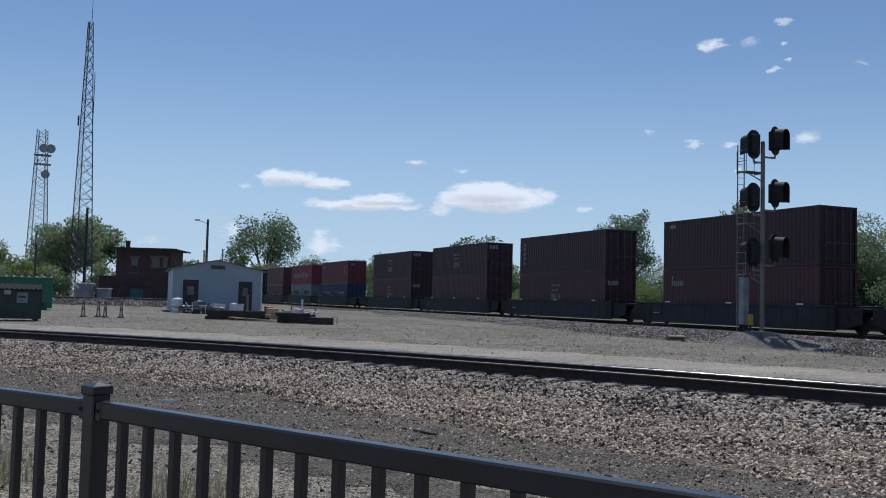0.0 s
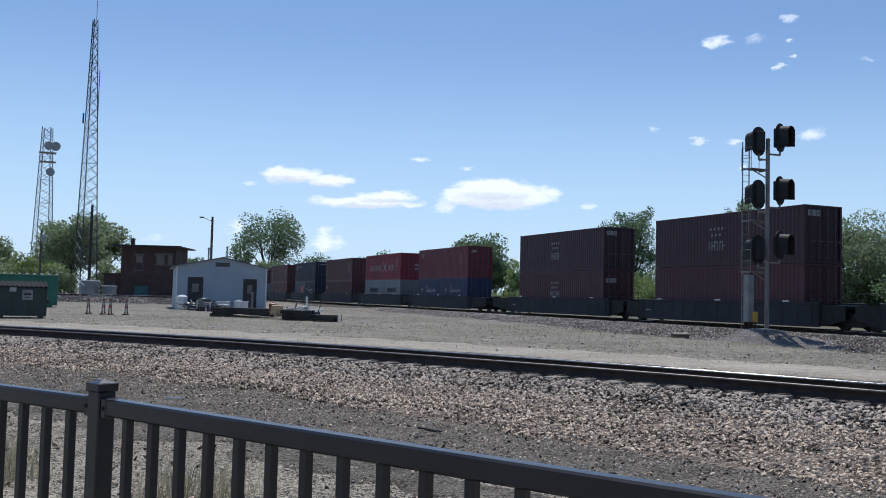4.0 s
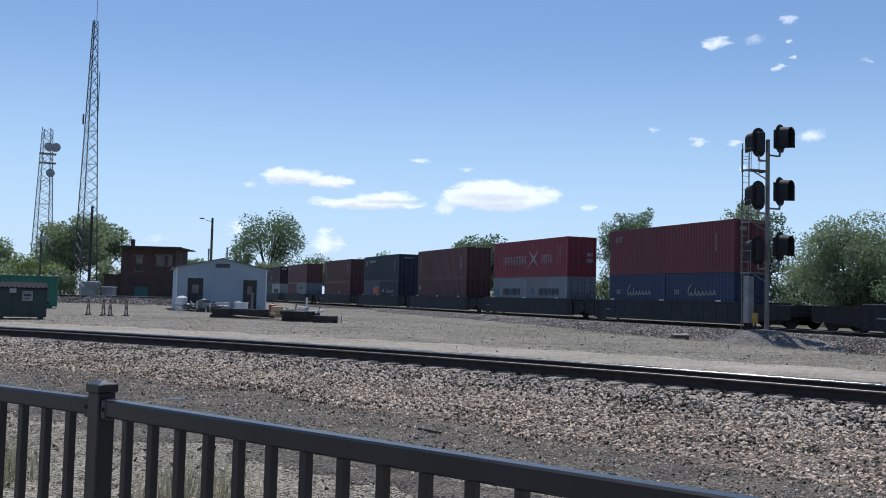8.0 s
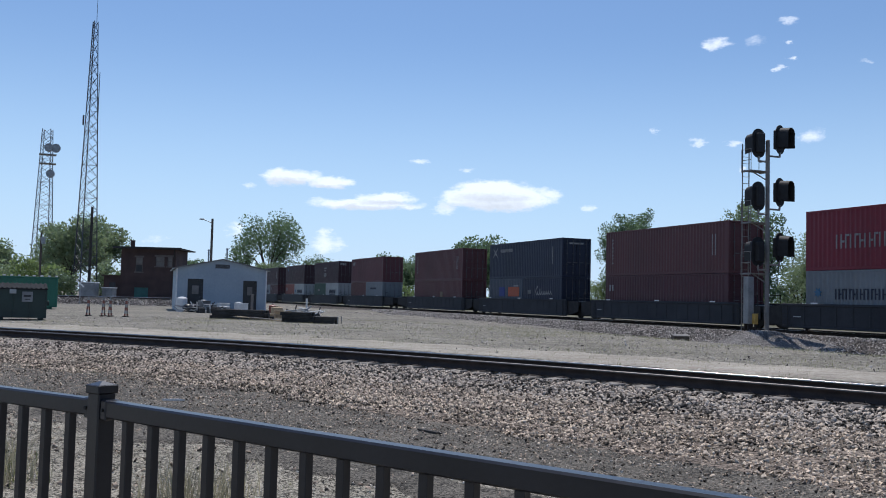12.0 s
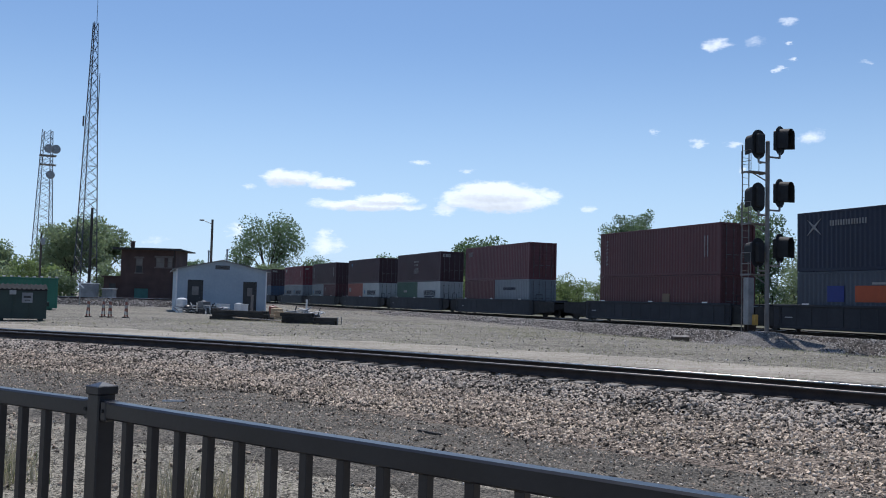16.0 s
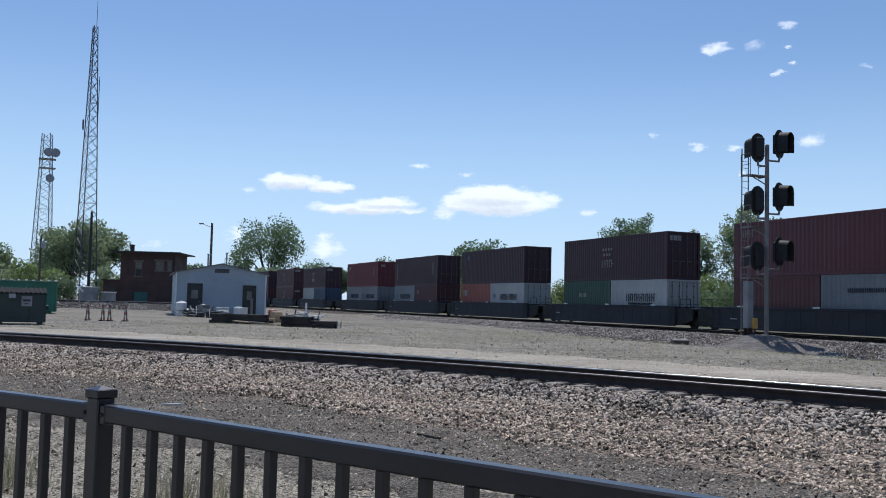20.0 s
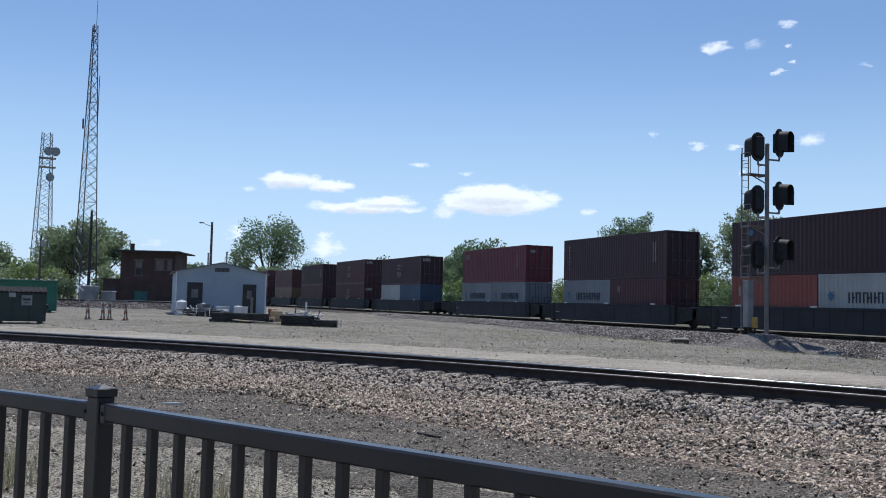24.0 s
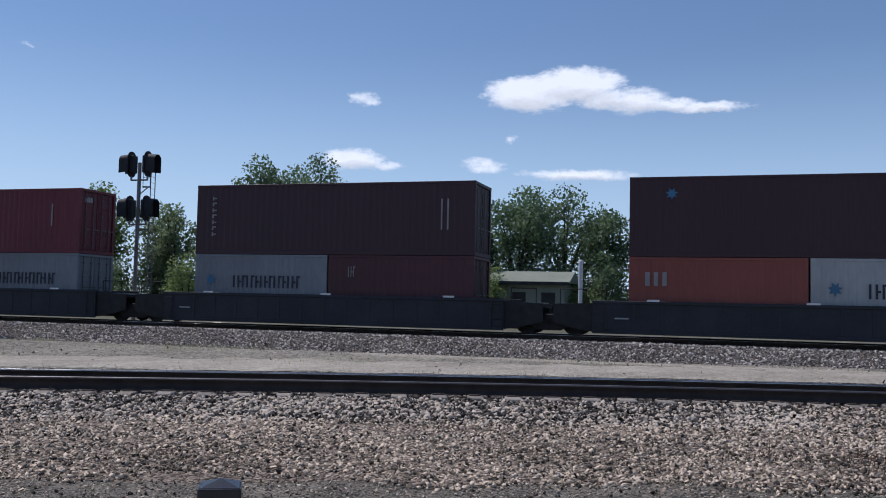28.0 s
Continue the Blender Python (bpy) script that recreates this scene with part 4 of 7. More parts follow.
def well_meshes():
    L, w = 14.7, 1.50
    sill = Geo()
    # side plate with top and bottom chords
    sill.box(-L / 2, L / 2, -0.02, 0.02, 0.16, 1.24).box(-L / 2, L / 2, -0.07, 0.07, 1.20, 1.32, 0.015).box(-L / 2, L / 2, -0.06, 0.06, 0.13, 0.24, 0.015)
    rib = Geo().box(-0.045, 0.045, -0.02, 0.0, 0.28, 1.20, 0.009)
    floor = Geo()
    for i in range(9):
        x = -6.6 + i * 1.65
        floor.box(x - 0.12, x + 0.12, -1.45, 1.45, 0.20, 0.30)
    floor.box(-L / 2, L / 2, -0.2, 0.2, 0.18, 0.29)
    bulk = Geo().box(-0.05, 0.05, -1.45, 1.45, 0.30, 1.26)
    end = Geo()
    end.box(0.0, 1.35, -1.35, 1.35, 1.02, 1.16, 0.02).box(0.0, 1.5, -0.30, 0.30, 0.62, 1.02, 0.02)
    end.prism([(-1.45, 0.2), (1.45, 0.2), (1.2, 1.02), (-1.2, 1.02)], "x", -0.02, 0.10)
    for y in (-1.2, 1.2):
        end.box(0.0, 1.3, y - 0.08, y + 0.08, 0.84, 1.02)
    for y in (-1.40, 1.40):
        end.prism([(0.0, 0.18), (0.6, 0.26), (1.46, 0.50), (1.46, 1.17), (0.0, 1.22)], "y", y - 0.03, y + 0.03)
    far_end = Geo()       # the longer platform over a truck, before a coupler
    far_end.box(0.0, 3.1, -1.35, 1.35, 1.02, 1.16, 0.02).box(0.0, 3.2, -0.30, 0.30, 0.62, 1.02, 0.02)
    far_end.prism([(-1.45, 0.2), (1.45, 0.2), (1.2, 1.02), (-1.2, 1.02)], "x", -0.02, 0.10)
    for y in (-1.40, 1.40):
        far_end.prism([(0.0, 0.18), (0.6, 0.30), (3.1, 0.46), (3.1, 1.17), (0.0, 1.22)], "y", y - 0.03, y + 0.03)
    far_end.box(3.04, 3.1, -1.37, 1.37, 0.60, 1.17)
    walkway = Geo().box(0.08, 1.3, -0.55, 0.55, 1.165, 1.20)
    rail = Geo()
    rail.tube((0.25, -1.38, 0.95), (0.25, -1.38, 1.72), 0.018, n=6).tube((1.2, -1.38, 0.95), (1.2, -1.38, 1.72), 0.018, n=6).tube((0.25, -1.38, 1.72), (1.2, -1.38, 1.72), 0.018, n=6)
    plate = Geo().box(-0.22, 0.22, -0.012, 0.0, 1.33, 1.40)
    tag = Geo().box(-0.25, 0.25, -0.075, -0.06, 0.66, 0.71)
    ladder = Geo()
    for x in (-0.2, 0.2):
        ladder.tube((x, -0.06, 0.22), (x, -0.06, 1.2), 0.014, n=6)
    for k in range(4):
        ladder.tube((-0.2, -0.06, 0.26 + k * 0.28), (0.2, -0.06, 0.26 + k * 0.28), 0.012, n=6)
    return dict(sill=sill.mesh("side_sill", M["well"]), rib=rib.mesh("rib", M["well_rib"]), floor=floor.mesh("floor_frame", M["truck"]), bulk=bulk.mesh("bulkhead", M["well"]),
                end=end.mesh("end_platform", M["truck"]), far_end=far_end.mesh("end_platform", M["truck"]), walkway=walkway.mesh("walkway", M["galvanised"]), rail=rail.mesh("handrail", M["truck"]),
                plate=plate.mesh("edge_plate", M["white_paint"]), tag=tag.mesh("data_plate", M["galvanised"]), ladder=ladder.mesh("ladder", M["truck"]))


WM = well_meshes()


def well_car(along, first, front_gap=0.0, rear_gap=0.0):
    car = rolling("well_car", along, MAIN_TOP, "dark blue-black double-stack well car, soot-stained", "rail car", "well cars of the train")
    for sy in (-1, 1):
        s = part("side_sill", WM["sill"], None, car)
        s.matrix_basis = pose(0, sy * 1.50, 0)
        if sy < 0:
            for i in range(15):
                r = part("rib", WM["rib"], None, s)
                r.matrix_basis = pose(-6.86 + i * 0.98, -0.02, 0)
            for x in (-5.2, 0.1, 5.2):
                pl = part("edge_plate", WM["plate"], None, s, "pale reflective edge plate")
                pl.matrix_basis = pose(x, -0.06, -0.02)
            t = part("data_plate", WM["tag"], None, s, "stencilled grey data panel")
            t.matrix_basis = pose(-6.3 + (0.6 if first else 0), 0.012, 0)
            for x in (-7.1, 7.1):
                la = part("ladder", WM["ladder"], None, s)
                la.matrix_basis = pose(x, -0.03, 0)
    part("floor_frame", WM["floor"], None, car)
    for sx in (-1, 1):
        b = part("bulkhead", WM["bulk"], None, car)
        b.matrix_basis = pose(sx * 7.3, 0, 0)
        e = part("end_platform", WM["far_end" if (front_gap if sx > 0 else rear_gap) > 20.5 else "end"], None, car)
        e.matrix_basis = pose(sx * 7.35, 0, 0, 0, 0, 0 if sx > 0 else 180)
        part("walkway", WM["walkway"], None, e, "galvanised grating walkway")
        h = part("handrail", WM["rail"], None, e, "grey steel handrail")
        if sx < 0:
            h.matrix_basis = pose(1.45, 0, 0, 0, 0, 180)
    return car


def truck_meshes():
    side = Geo()
    side.prism([(-1.15, 0.34), (-0.95, 0.62), (-0.45, 0.68), (0.45, 0.68), (0.95, 0.62), (1.15, 0.34), (0.72, 0.34), (0.42, 0.18), (-0.42, 0.18), (-0.72, 0.34)], "y", -0.08, 0.08)
    for x in (-0.9, 0.9):
        side.box(x - 0.16, x + 0.16, -0.12, 0.1, 0.34, 0.6, 0.03)
    spring = Geo()
    for x in (-0.2, 0.0, 0.2):
        for k in range(4):
            spring.tube((x, 0, 0.24 + k * 0.08), (x, 0, 0.28 + k * 0.08), 0.075, n=8)
    bolster = Geo().box(-0.2, 0.2, -1.1, 1.1, 0.52, 0.78, 0.03)
    ws = Geo()
    ws.tube((0, -0.95, 0), (0, 0.95, 0), 0.08, n=10)
    for y in (-0.755, 0.755):
        n = 28
        rim = Geo()
        ring = [(0.46, -0.07), (0.46, 0.05), (0.38, 0.05), (0.36, -0.0), (0.16, 0.01), (0.14, 0.09), (0.0, 0.09), (0.0, -0.09), (0.14, -0.09), (0.16, -0.03), (0.36, -0.05), (0.38, -0.07)]
        v = [(r * math.cos(2 * math.pi * i / n), y + d, r * math.sin(2 * math.pi * i / n)) for i in range(n) for r, d in ring]
        k = len(ring)
        f = [(i * k + j, i * k + (j + 1) % k, ((i + 1) % n) * k + (j + 1) % k, ((i + 1) % n) * k + j) for i in range(n) for j in range(k)]
        ws.add(v, f)
        for a in range(3):
            w = a * 2.094
            ws.box(0.22 * math.cos(w) - 0.03, 0.22 * math.cos(w) + 0.03, y - 0.05, y + 0.03, 0.22 * math.sin(w) - 0.03, 0.22 * math.sin(w) + 0.03)
    return dict(side=side.mesh("side_frame", M["truck"]), spring=spring.mesh("spring", M["truck"]), bolster=bolster.mesh("bolster", M["truck"]), ws=ws.mesh("wheelset", M["truck"]))


TM = truck_meshes()


def truck(along):
    t = rolling("rail_truck", along, MAIN_TOP, "sooty four-wheel rail truck under the well cars", "rail truck", "trucks of the train")
    for sy in (-1, 1):
        s = part("side_frame", TM["side"], None, t)
        s.matrix_basis = pose(0, sy * 1.0, 0.0)
        sp = part("spring", TM["spring"], None, t)
        sp.matrix_basis = pose(0, sy * 1.0, 0.0)
    part("bolster", TM["bolster"], None, t)
    for x in (-0.9, 0.9):
        w = part("wheelset", TM["ws"], None, t, "steel wheels on an axle")
        w.matrix_basis = pose(x, 0, WHEEL_R + 0.005)
        WHEELS.append((w, x))


def build_train():
    for i, (a, upper, lower) in enumerate(TRAIN):
        col, marks = upper
        if len(lower) == 1:
            lc, lm = lower[0]
            low = HC if i < 5 or lc == "maroon" and i > 15 else STD
            container(a, WELL_FLOOR, 12.192, low, lc, "%s long container, lowest in a well car" % NAMES[lc], lm)
        else:
            low = STD
            for k, (lc, lm) in enumerate(lower):
                container(a + (-3.06 if k == 0 else 3.06), WELL_FLOOR, 6.058, STD, lc, "%s short container in a well car, under another" % NAMES[lc], lm)
        container(a, WELL_FLOOR + low + 0.012, 12.192, HC, col, "%s corrugated container on top of a stack" % NAMES[col], marks)
        b = TRAIN[i - 1][0] if i else None
        well_car(a, i % 5 == 0, b - a if i else 0.0, a - TRAIN[i + 1][0] if i + 1 < len(TRAIN) else 0.0)
        if i == 0:
            truck(a + 9.1)
        elif b - a > 20.5:
            truck(b - 8.9), truck(a + 8.9)
            m = (a + b) / 2
            c = rolling("coupler", m, MAIN_TOP, "steel drawbar coupler between well cars", "coupler", "couplers of the train")
            g = Geo().box(-2.3, 2.3, -0.09, 0.09, 0.66, 0.86, 0.02).box(-0.3, 0.3, -0.2, 0.2, 0.58, 0.94, 0.04)
            part("drawbar", g, M["truck"], c)
            part("hose", Geo().tube((-1.0, -0.3, 0.62), (0.0, -0.34, 0.34), 0.03, n=6).tube((0.0, -0.34, 0.34), (1.0, -0.3, 0.62), 0.03, n=6), M["truck"], c)
        else:
            truck((a + b) / 2)


build_train()


# ---------------------------------------------------------------- loose stones and grass
def stones(name, label, spots, sizes, mat, seed, flat=0.7, tilt=0.62, block=False):
    """Many small angular stones, one mesh: a jittered, tilted block or wedge each, with a flat top."""
    rg = np.random.default_rng(seed)
    n = len(spots)
    if block:
        base = np.array([(-0.82, -0.75, 0.6), (0.8, -0.85, 0.5), (0.72, 0.8, 0.62), (-0.78, 0.7, 0.5), (-0.95, -0.9, -0.7), (0.95, -0.95, -0.7), (0.95, 0.95, -0.7), (-0.95, 0.9, -0.7)])
        shell = np.array([(0, 1, 2, 3), (4, 5, 1, 0), (5, 6, 2, 1), (6, 7, 3, 2), (7, 4, 0, 3)])
    else:
        base = np.array([(-0.9, -0.7, 0.55), (0.95, -0.5, 0.5), (0.0, 0.95, 0.6), (-1.05, -0.8, -0.7), (1.1, -0.6, -0.7), (0.0, 1.1, -0.7)])
        shell = np.array([(0, 1, 2), (3, 4, 1), (3, 1, 0), (4, 5, 2), (4, 2, 1), (5, 3, 0), (5, 0, 2)])
    m, k = base.shape[0], shell.shape[1]
    v = np.repeat(base[None], n, 0) * (1 + rg.uniform(-0.4, 0.4, (n, m, 3)))
    v *= np.stack([rg.uniform(0.7, 1.3, n), rg.uniform(0.45, 0.95, n), rg.uniform(0.5, 1.05, n) * flat], 1)[:, None, :]
    a, b, c = rg.uniform(0, 6.283, n), rg.normal(0, tilt, n), rg.normal(0, tilt, n)

    def rot(vv, i, j, w):
        x, y = vv[..., i].copy(), vv[..., j].copy()
        cw, sw = np.cos(w)[:, None], np.sin(w)[:, None]
        vv[..., i], vv[..., j] = x * cw - y * sw, x * sw + y * cw

    rot(v, 1, 2, b), rot(v, 0, 2, c), rot(v, 0, 1, a)
    v *= np.asarray(sizes)[:, None, None]
    v += np.asarray(spots)[:, None, :]
    v[..., 2] += (rg.random(n) ** 1.3 * 1.1 * np.asarray(sizes))[:, None]
    f = (shell[None] + (np.arange(n) * m)[:, None, None]).reshape(-1, k)
    ob = new(name, fast_mesh(name, v.reshape(-1, 3), f, mat))
    return tagged(ob, label, "stones", "", "stuff")


def arc_spots(n, r0, r1, a0, a1, zf, seed, power=1.0):
    rg = np.random.default_rng(seed)
    r = r0 + (r1 - r0) * rg.random(n) ** power
    a = np.radians(a0 + (a1 - a0) * rg.random(n))
    x, y = ARC.x + r * np.sin(a), ARC.y + r * np.cos(a)
    return np.stack([x, y, zf(r - ARC_R)], 1), rg


def near_ground(r):
    return np.interp(r, [-5.5, -2.6, 1.5, 2.3], [0.02, 0.09, 0.13, YARD])


def shoulder(r):
    return np.interp(r, [-4.3, -3.0, -1.35, 1.35, 2.1], [0.085, 0.105, 0.192, 0.205, YARD + 0.02])


def open_ground(sp, near=5.6):
    """Leaves out the ground behind and beside the railing."""
    az = np.degrees(np.arctan2(sp[:, 0], sp[:, 1]))
    return sp[(np.hypot(sp[:, 0], sp[:, 1]) > near) & (az > -29) & (az < 79)]


def brown_edge(sp):
    """Keeps the gravel inside its ragged edge, which draws away from the track towards the east."""
    r, a = np.hypot(sp[:, 0] - ARC.x, sp[:, 1] - ARC.y) - ARC_R, np.degrees(np.arctan2(sp[:, 0] - ARC.x, sp[:, 1] - ARC.y))
    wave = 0.16 * np.sin(a * 2.1) + 0.10 * np.sin(a * 5.3 + 1.0)
    return sp[r > np.interp(a, [32, 37, 42, 53], [-5.5, -5.8, -6.3, -6.9]) + wave]


def lay(name, label, n, r0, r1, a0, a1, zf, seed, lo, span, power, mat, flat=0.75, weight=1.0, block=False):
    sp, rg = arc_spots(n, ARC_R + r0, ARC_R + r1, a0, a1, zf, seed, weight)
    sp = open_ground(sp)
    if name == "brown_gravel" and a1 < 54:
        sp = brown_edge(sp)
    stones(name, label, sp, lo + span * rg.random(len(sp)) ** power, mat, seed + 1, flat, block=block)


lay("ballast_stones", "loose grey-brown crushed-stone ballast on the track shoulder", 40000, -3.4, -1.36, 24, 52, shoulder, 11, 0.013, 0.020, 1.5, M["stone"], 1.0, block=True)
lay("ballast_stones", "ballast stones thinning out below the track shoulder", 11000, -4.4, -3.2, 24, 52, shoulder, 12, 0.011, 0.017, 1.6, M["stone"], 0.95, 1.8)
lay("ballast_stones", "rust-stained brown ballast on the track shoulder", 24000, -3.3, -1.36, 51, 66, shoulder, 39, 0.012, 0.019, 1.5, M["rust_stone"], 1.0)
lay("ballast_stones", "grey ballast stones between the rails of the near track", 5000, -0.65, 0.65, 24, 66, shoulder, 13, 0.018, 0.022, 1.0, M["stone"])
lay("ballast_stones", "ballast stones between the tie ends of the near track", 3000, -1.36, -0.65, 24, 66, lambda r: shoulder(r) - 0.025, 19, 0.014, 0.020, 1.5, M["stone"])
lay("brown_gravel", "scattered small brown and tan gravel beside the track", 66000, -7.0, -3.0, 26, 53, lambda r: near_ground(r) + 0.035, 15, 0.009, 0.019, 1.6, M["brown_stone"], 0.85)
lay("brown_gravel", "tan gravel in the wider strip by the track", 32000, -7.6, -2.9, 52, 66, lambda r: near_ground(r) + 0.035, 27, 0.009, 0.021, 1.6, M["tan_stone"], 0.85)
lay("brown_gravel", "stray brown gravel thinning out towards the dirt lane", 4000, -7.2, -5.2, 30, 54, lambda r: near_ground(r) + 0.03, 33, 0.009, 0.016, 1.8, M["brown_stone"], 0.7, 0.6)
lay("lane_gravel", "small brown and grey stones trodden into the dirt lane", 17000, -8.2, -5.0, 28, 55, lambda r: near_ground(r) + 0.028, 57, 0.007, 0.013, 1.8, M["rust_stone"], 0.7, 0.8)
lay("rubble_stones", "grey-brown stones half sunk in the dirt by the railing", 5200, -13.0, -8.2, 28, 54, lambda r: near_ground(r) + 0.02, 67, 0.010, 0.024, 2.2, M["rust_stone"], 0.6)
lay("pebbles", "sparse pale pebbles on the dirt lane", 26000, -13.0, -6.2, 28, 54, lambda r: near_ground(r) + 0.025, 17, 0.005, 0.011, 2.5, M["pale_stone"], 0.45, 0.5)


def main_spots(n, c0, c1, a0, a1, z0, z1, seed):
    rg = np.random.default_rng(seed)
    c, a = rg.random(n), a0 + (a1 - a0) * rg.random(n)
    x = S.x * (c0 + (c1 - c0) * c) + D.x * a
    y = S.y * (c0 + (c1 - c0) * c) + D.y * a
    return np.stack([x, y, z0 + (z1 - z0) * c], 1), rg


sp, rg = main_spots(44000, TOE - 0.6, 33.5, -95, 26, 0.0, 0.0, 21)
sp = sp[rg.random(len(sp)) < np.interp(sp @ np.array([S.x, S.y, 0]), [TOE - 0.6, TOE + 0.1], [0.1, 1.0])]
sp[:, 2] = bank_z(sp[:, 0], sp[:, 1]) - 0.005
stones("bank_ballast", "coarse grey ballast stones on the main line's bank", sp, 0.022 + 0.03 * rg.random(len(sp)) ** 1.6, M["apron_stone"], 22, 0.8)
sp, rg = main_spots(17000, TOE - 9.0, TOE + 0.2, -100, 10, 0.0, 0.0, 23)
reach = np.interp(sp @ np.array([D.x, D.y, 0]), [-100, -72, -42, -20], [6.0, 9.0, 3.5, 1.2])
sp = sp[rg.random(len(sp)) ** 0.6 < 1 - (TOE - sp @ np.array([S.x, S.y, 0])) / reach]
sp[:, 2] = yard_z(sp[:, 0], sp[:, 1])
stones("apron_gravel", "grey stones strayed from the bank onto the road", sp, 0.018 + 0.028 * rg.random(len(sp)) ** 2, M["apron_stone"], 24, 0.7)
sp, rg = arc_spots(8000, ARC_R + 2.2, ARC_R + 26, 18, 56, lambda r: 0 * r, 25, 0.8)
sp = sp[sp @ np.array([S.x, S.y, 0]) < TOE - 0.4]
sp[:, 2] = yard_z(sp[:, 0], sp[:, 1]) + 0.01
stones("yard_pebbles", "scattered stones on the yard dirt", sp, 0.012 + 0.03 * rg.random(len(sp)) ** 3, M["apron_stone"], 26, 0.35)


def build_mound():
    """Pad of fine gravel round the signal's foot, on the slope of the bank."""
    c, n, size = Vector((14.55, 41.35)), 30, 4.6

    def height(u, v):
        x, y = c.x + D.x * u + S.x * v, c.y + D.y * u + S.y * v
        top = 0.47 + 0.03 * noise.noise(Vector((u, v, 2.0)))
        b = float(bank_z(x, y))
        w = math.exp(-0.5 * ((max(abs(u) - 0.35, 0) / 1.15) ** 2 + (max(abs(v) - 0.3, 0) / 0.75) ** 2))
        return x, y, b + max(0.0, top - b) * w + 0.035 * w * noise.noise(Vector((u * 2.2, v * 2.2, 5.0))) - 0.035 * (1 - w)

    verts, faces = [], []
    for i in range(n + 1):
        for k in range(n + 1):
            verts.append(height((i / n - 0.5) * 2 * size, (k / n - 0.5) * size))
    for i in range(n):
        for k in range(n):
            a = i * (n + 1) + k
            faces.append((a, a + n + 1, a + n + 2, a + 1))
    setting("gravel_mound", fast_mesh("gravel_mound", verts, faces, M["fine_grey"]), None, "low pad of fine grey gravel round the signal's foot")
    rg = np.random.default_rng(71)
    q = rg.normal(0, 1, (5200, 2)) * np.array([1.5, 0.95])
    spots = np.array([height(u, v) for u, v in q])
    stones("mound_gravel", "fine pale gravel on the pad by the signal", spots, 0.010 + 0.016 * rg.random(len(spots)) ** 2, M["apron_stone"], 72, 0.7)


build_mound()


def grass(name, label, spots, height, mat, seed, lean=0.35):
    rg = np.random.default_rng(seed)
    n = len(spots)
    h = height * (0.4 + 0.9 * rg.random(n))
    a = rg.uniform(0, 6.283, n)
    w = 0.0022 + 0.003 * rg.random(n)
    dx, dy = np.cos(a), np.sin(a)
    l = lean * h * rg.normal(0.6, 0.5, n)
    p = np.asarray(spots)
    q = np.empty((n, 6, 3))
    for k, (t, ww) in enumerate(((0, 1), (0.55, 0.75), (1, 0.12))):
        cx, cy, cz = p[:, 0] + dx * l * t * t, p[:, 1] + dy * l * t * t, p[:, 2] + h * t
        q[:, 2 * k] = np.stack([cx - dy * w * ww, cy + dx * w * ww, cz], 1)
        q[:, 2 * k + 1] = np.stack([cx + dy * w * ww, cy - dx * w * ww, cz], 1)
    f = (np.array([(0, 1, 3, 2), (2, 3, 5, 4)])[None] + (np.arange(n) * 6)[:, None, None]).reshape(-1, 4)
    return tagged(new(name, fast_mesh(name, q.reshape(-1, 3), f, mat)), label, "grass", "", "stuff")


def tuft_spots(n, centres, spread, seed):
    rg = np.random.default_rng(seed)
    c = np.asarray(centres)[rg.integers(0, len(centres), n)]
    xy = c + rg.normal(0, spread, (n, 2))
    return np.array([(x, y, ground_z(x, y)) for x, y in xy])


# ---------------------------------------------------------------- fence
FENCE = [Vector((-5.09, 5.41)), Vector((-3.05, 4.07)), Vector((-1.0, 2.722)), Vector((0.925, 1.235)), Vector((2.79, -0.37)), Vector((4.65, -1.93))]
RAIL_TOP = 1.22


def fence_post(p, deg):
    post = thing("fence_post", pose(p.x, p.y, 0.0, 0, 0, deg), "square black metal fence post with a low pyramid cap", "fence post", "posts of the railing")
    part("shaft", Geo().box(-0.029, 0.029, -0.029, 0.029, 0.0, 1.24, 0.004), M["black_metal"], post)
    cap = Geo().box(-0.034, 0.034, -0.034, 0.034, 1.238, 1.264, 0.003)
    cap.add([(-0.034, -0.034, 1.262), (0.034, -0.034, 1.262), (0.034, 0.034, 1.262), (-0.034, 0.034, 1.262), (0, 0, 1.274)], [(0, 1, 4), (1, 2, 4), (2, 3, 4), (3, 0, 4), (3, 2, 1, 0)])
    part("cap", cap, M["black_metal"], post)
    part("base_plate", Geo().box(-0.06, 0.06, -0.06, 0.06, 0.0, 0.012, 0.003), M["black_metal"], post)
    for sx in (-1, 1):
        b = part("bracket", Geo().box(-0.014, 0.014, -0.0235, 0.0235, 1.163, 1.2225, 0.004), M["black_metal"], post)
        b.matrix_basis = pose(sx * 0.044, 0, 0)
        part("screw", Geo().tube((0, -0.028, 1.193), (0, -0.0235, 1.193), 0.006, n=8), M["truck"], b, "small dark screw head")


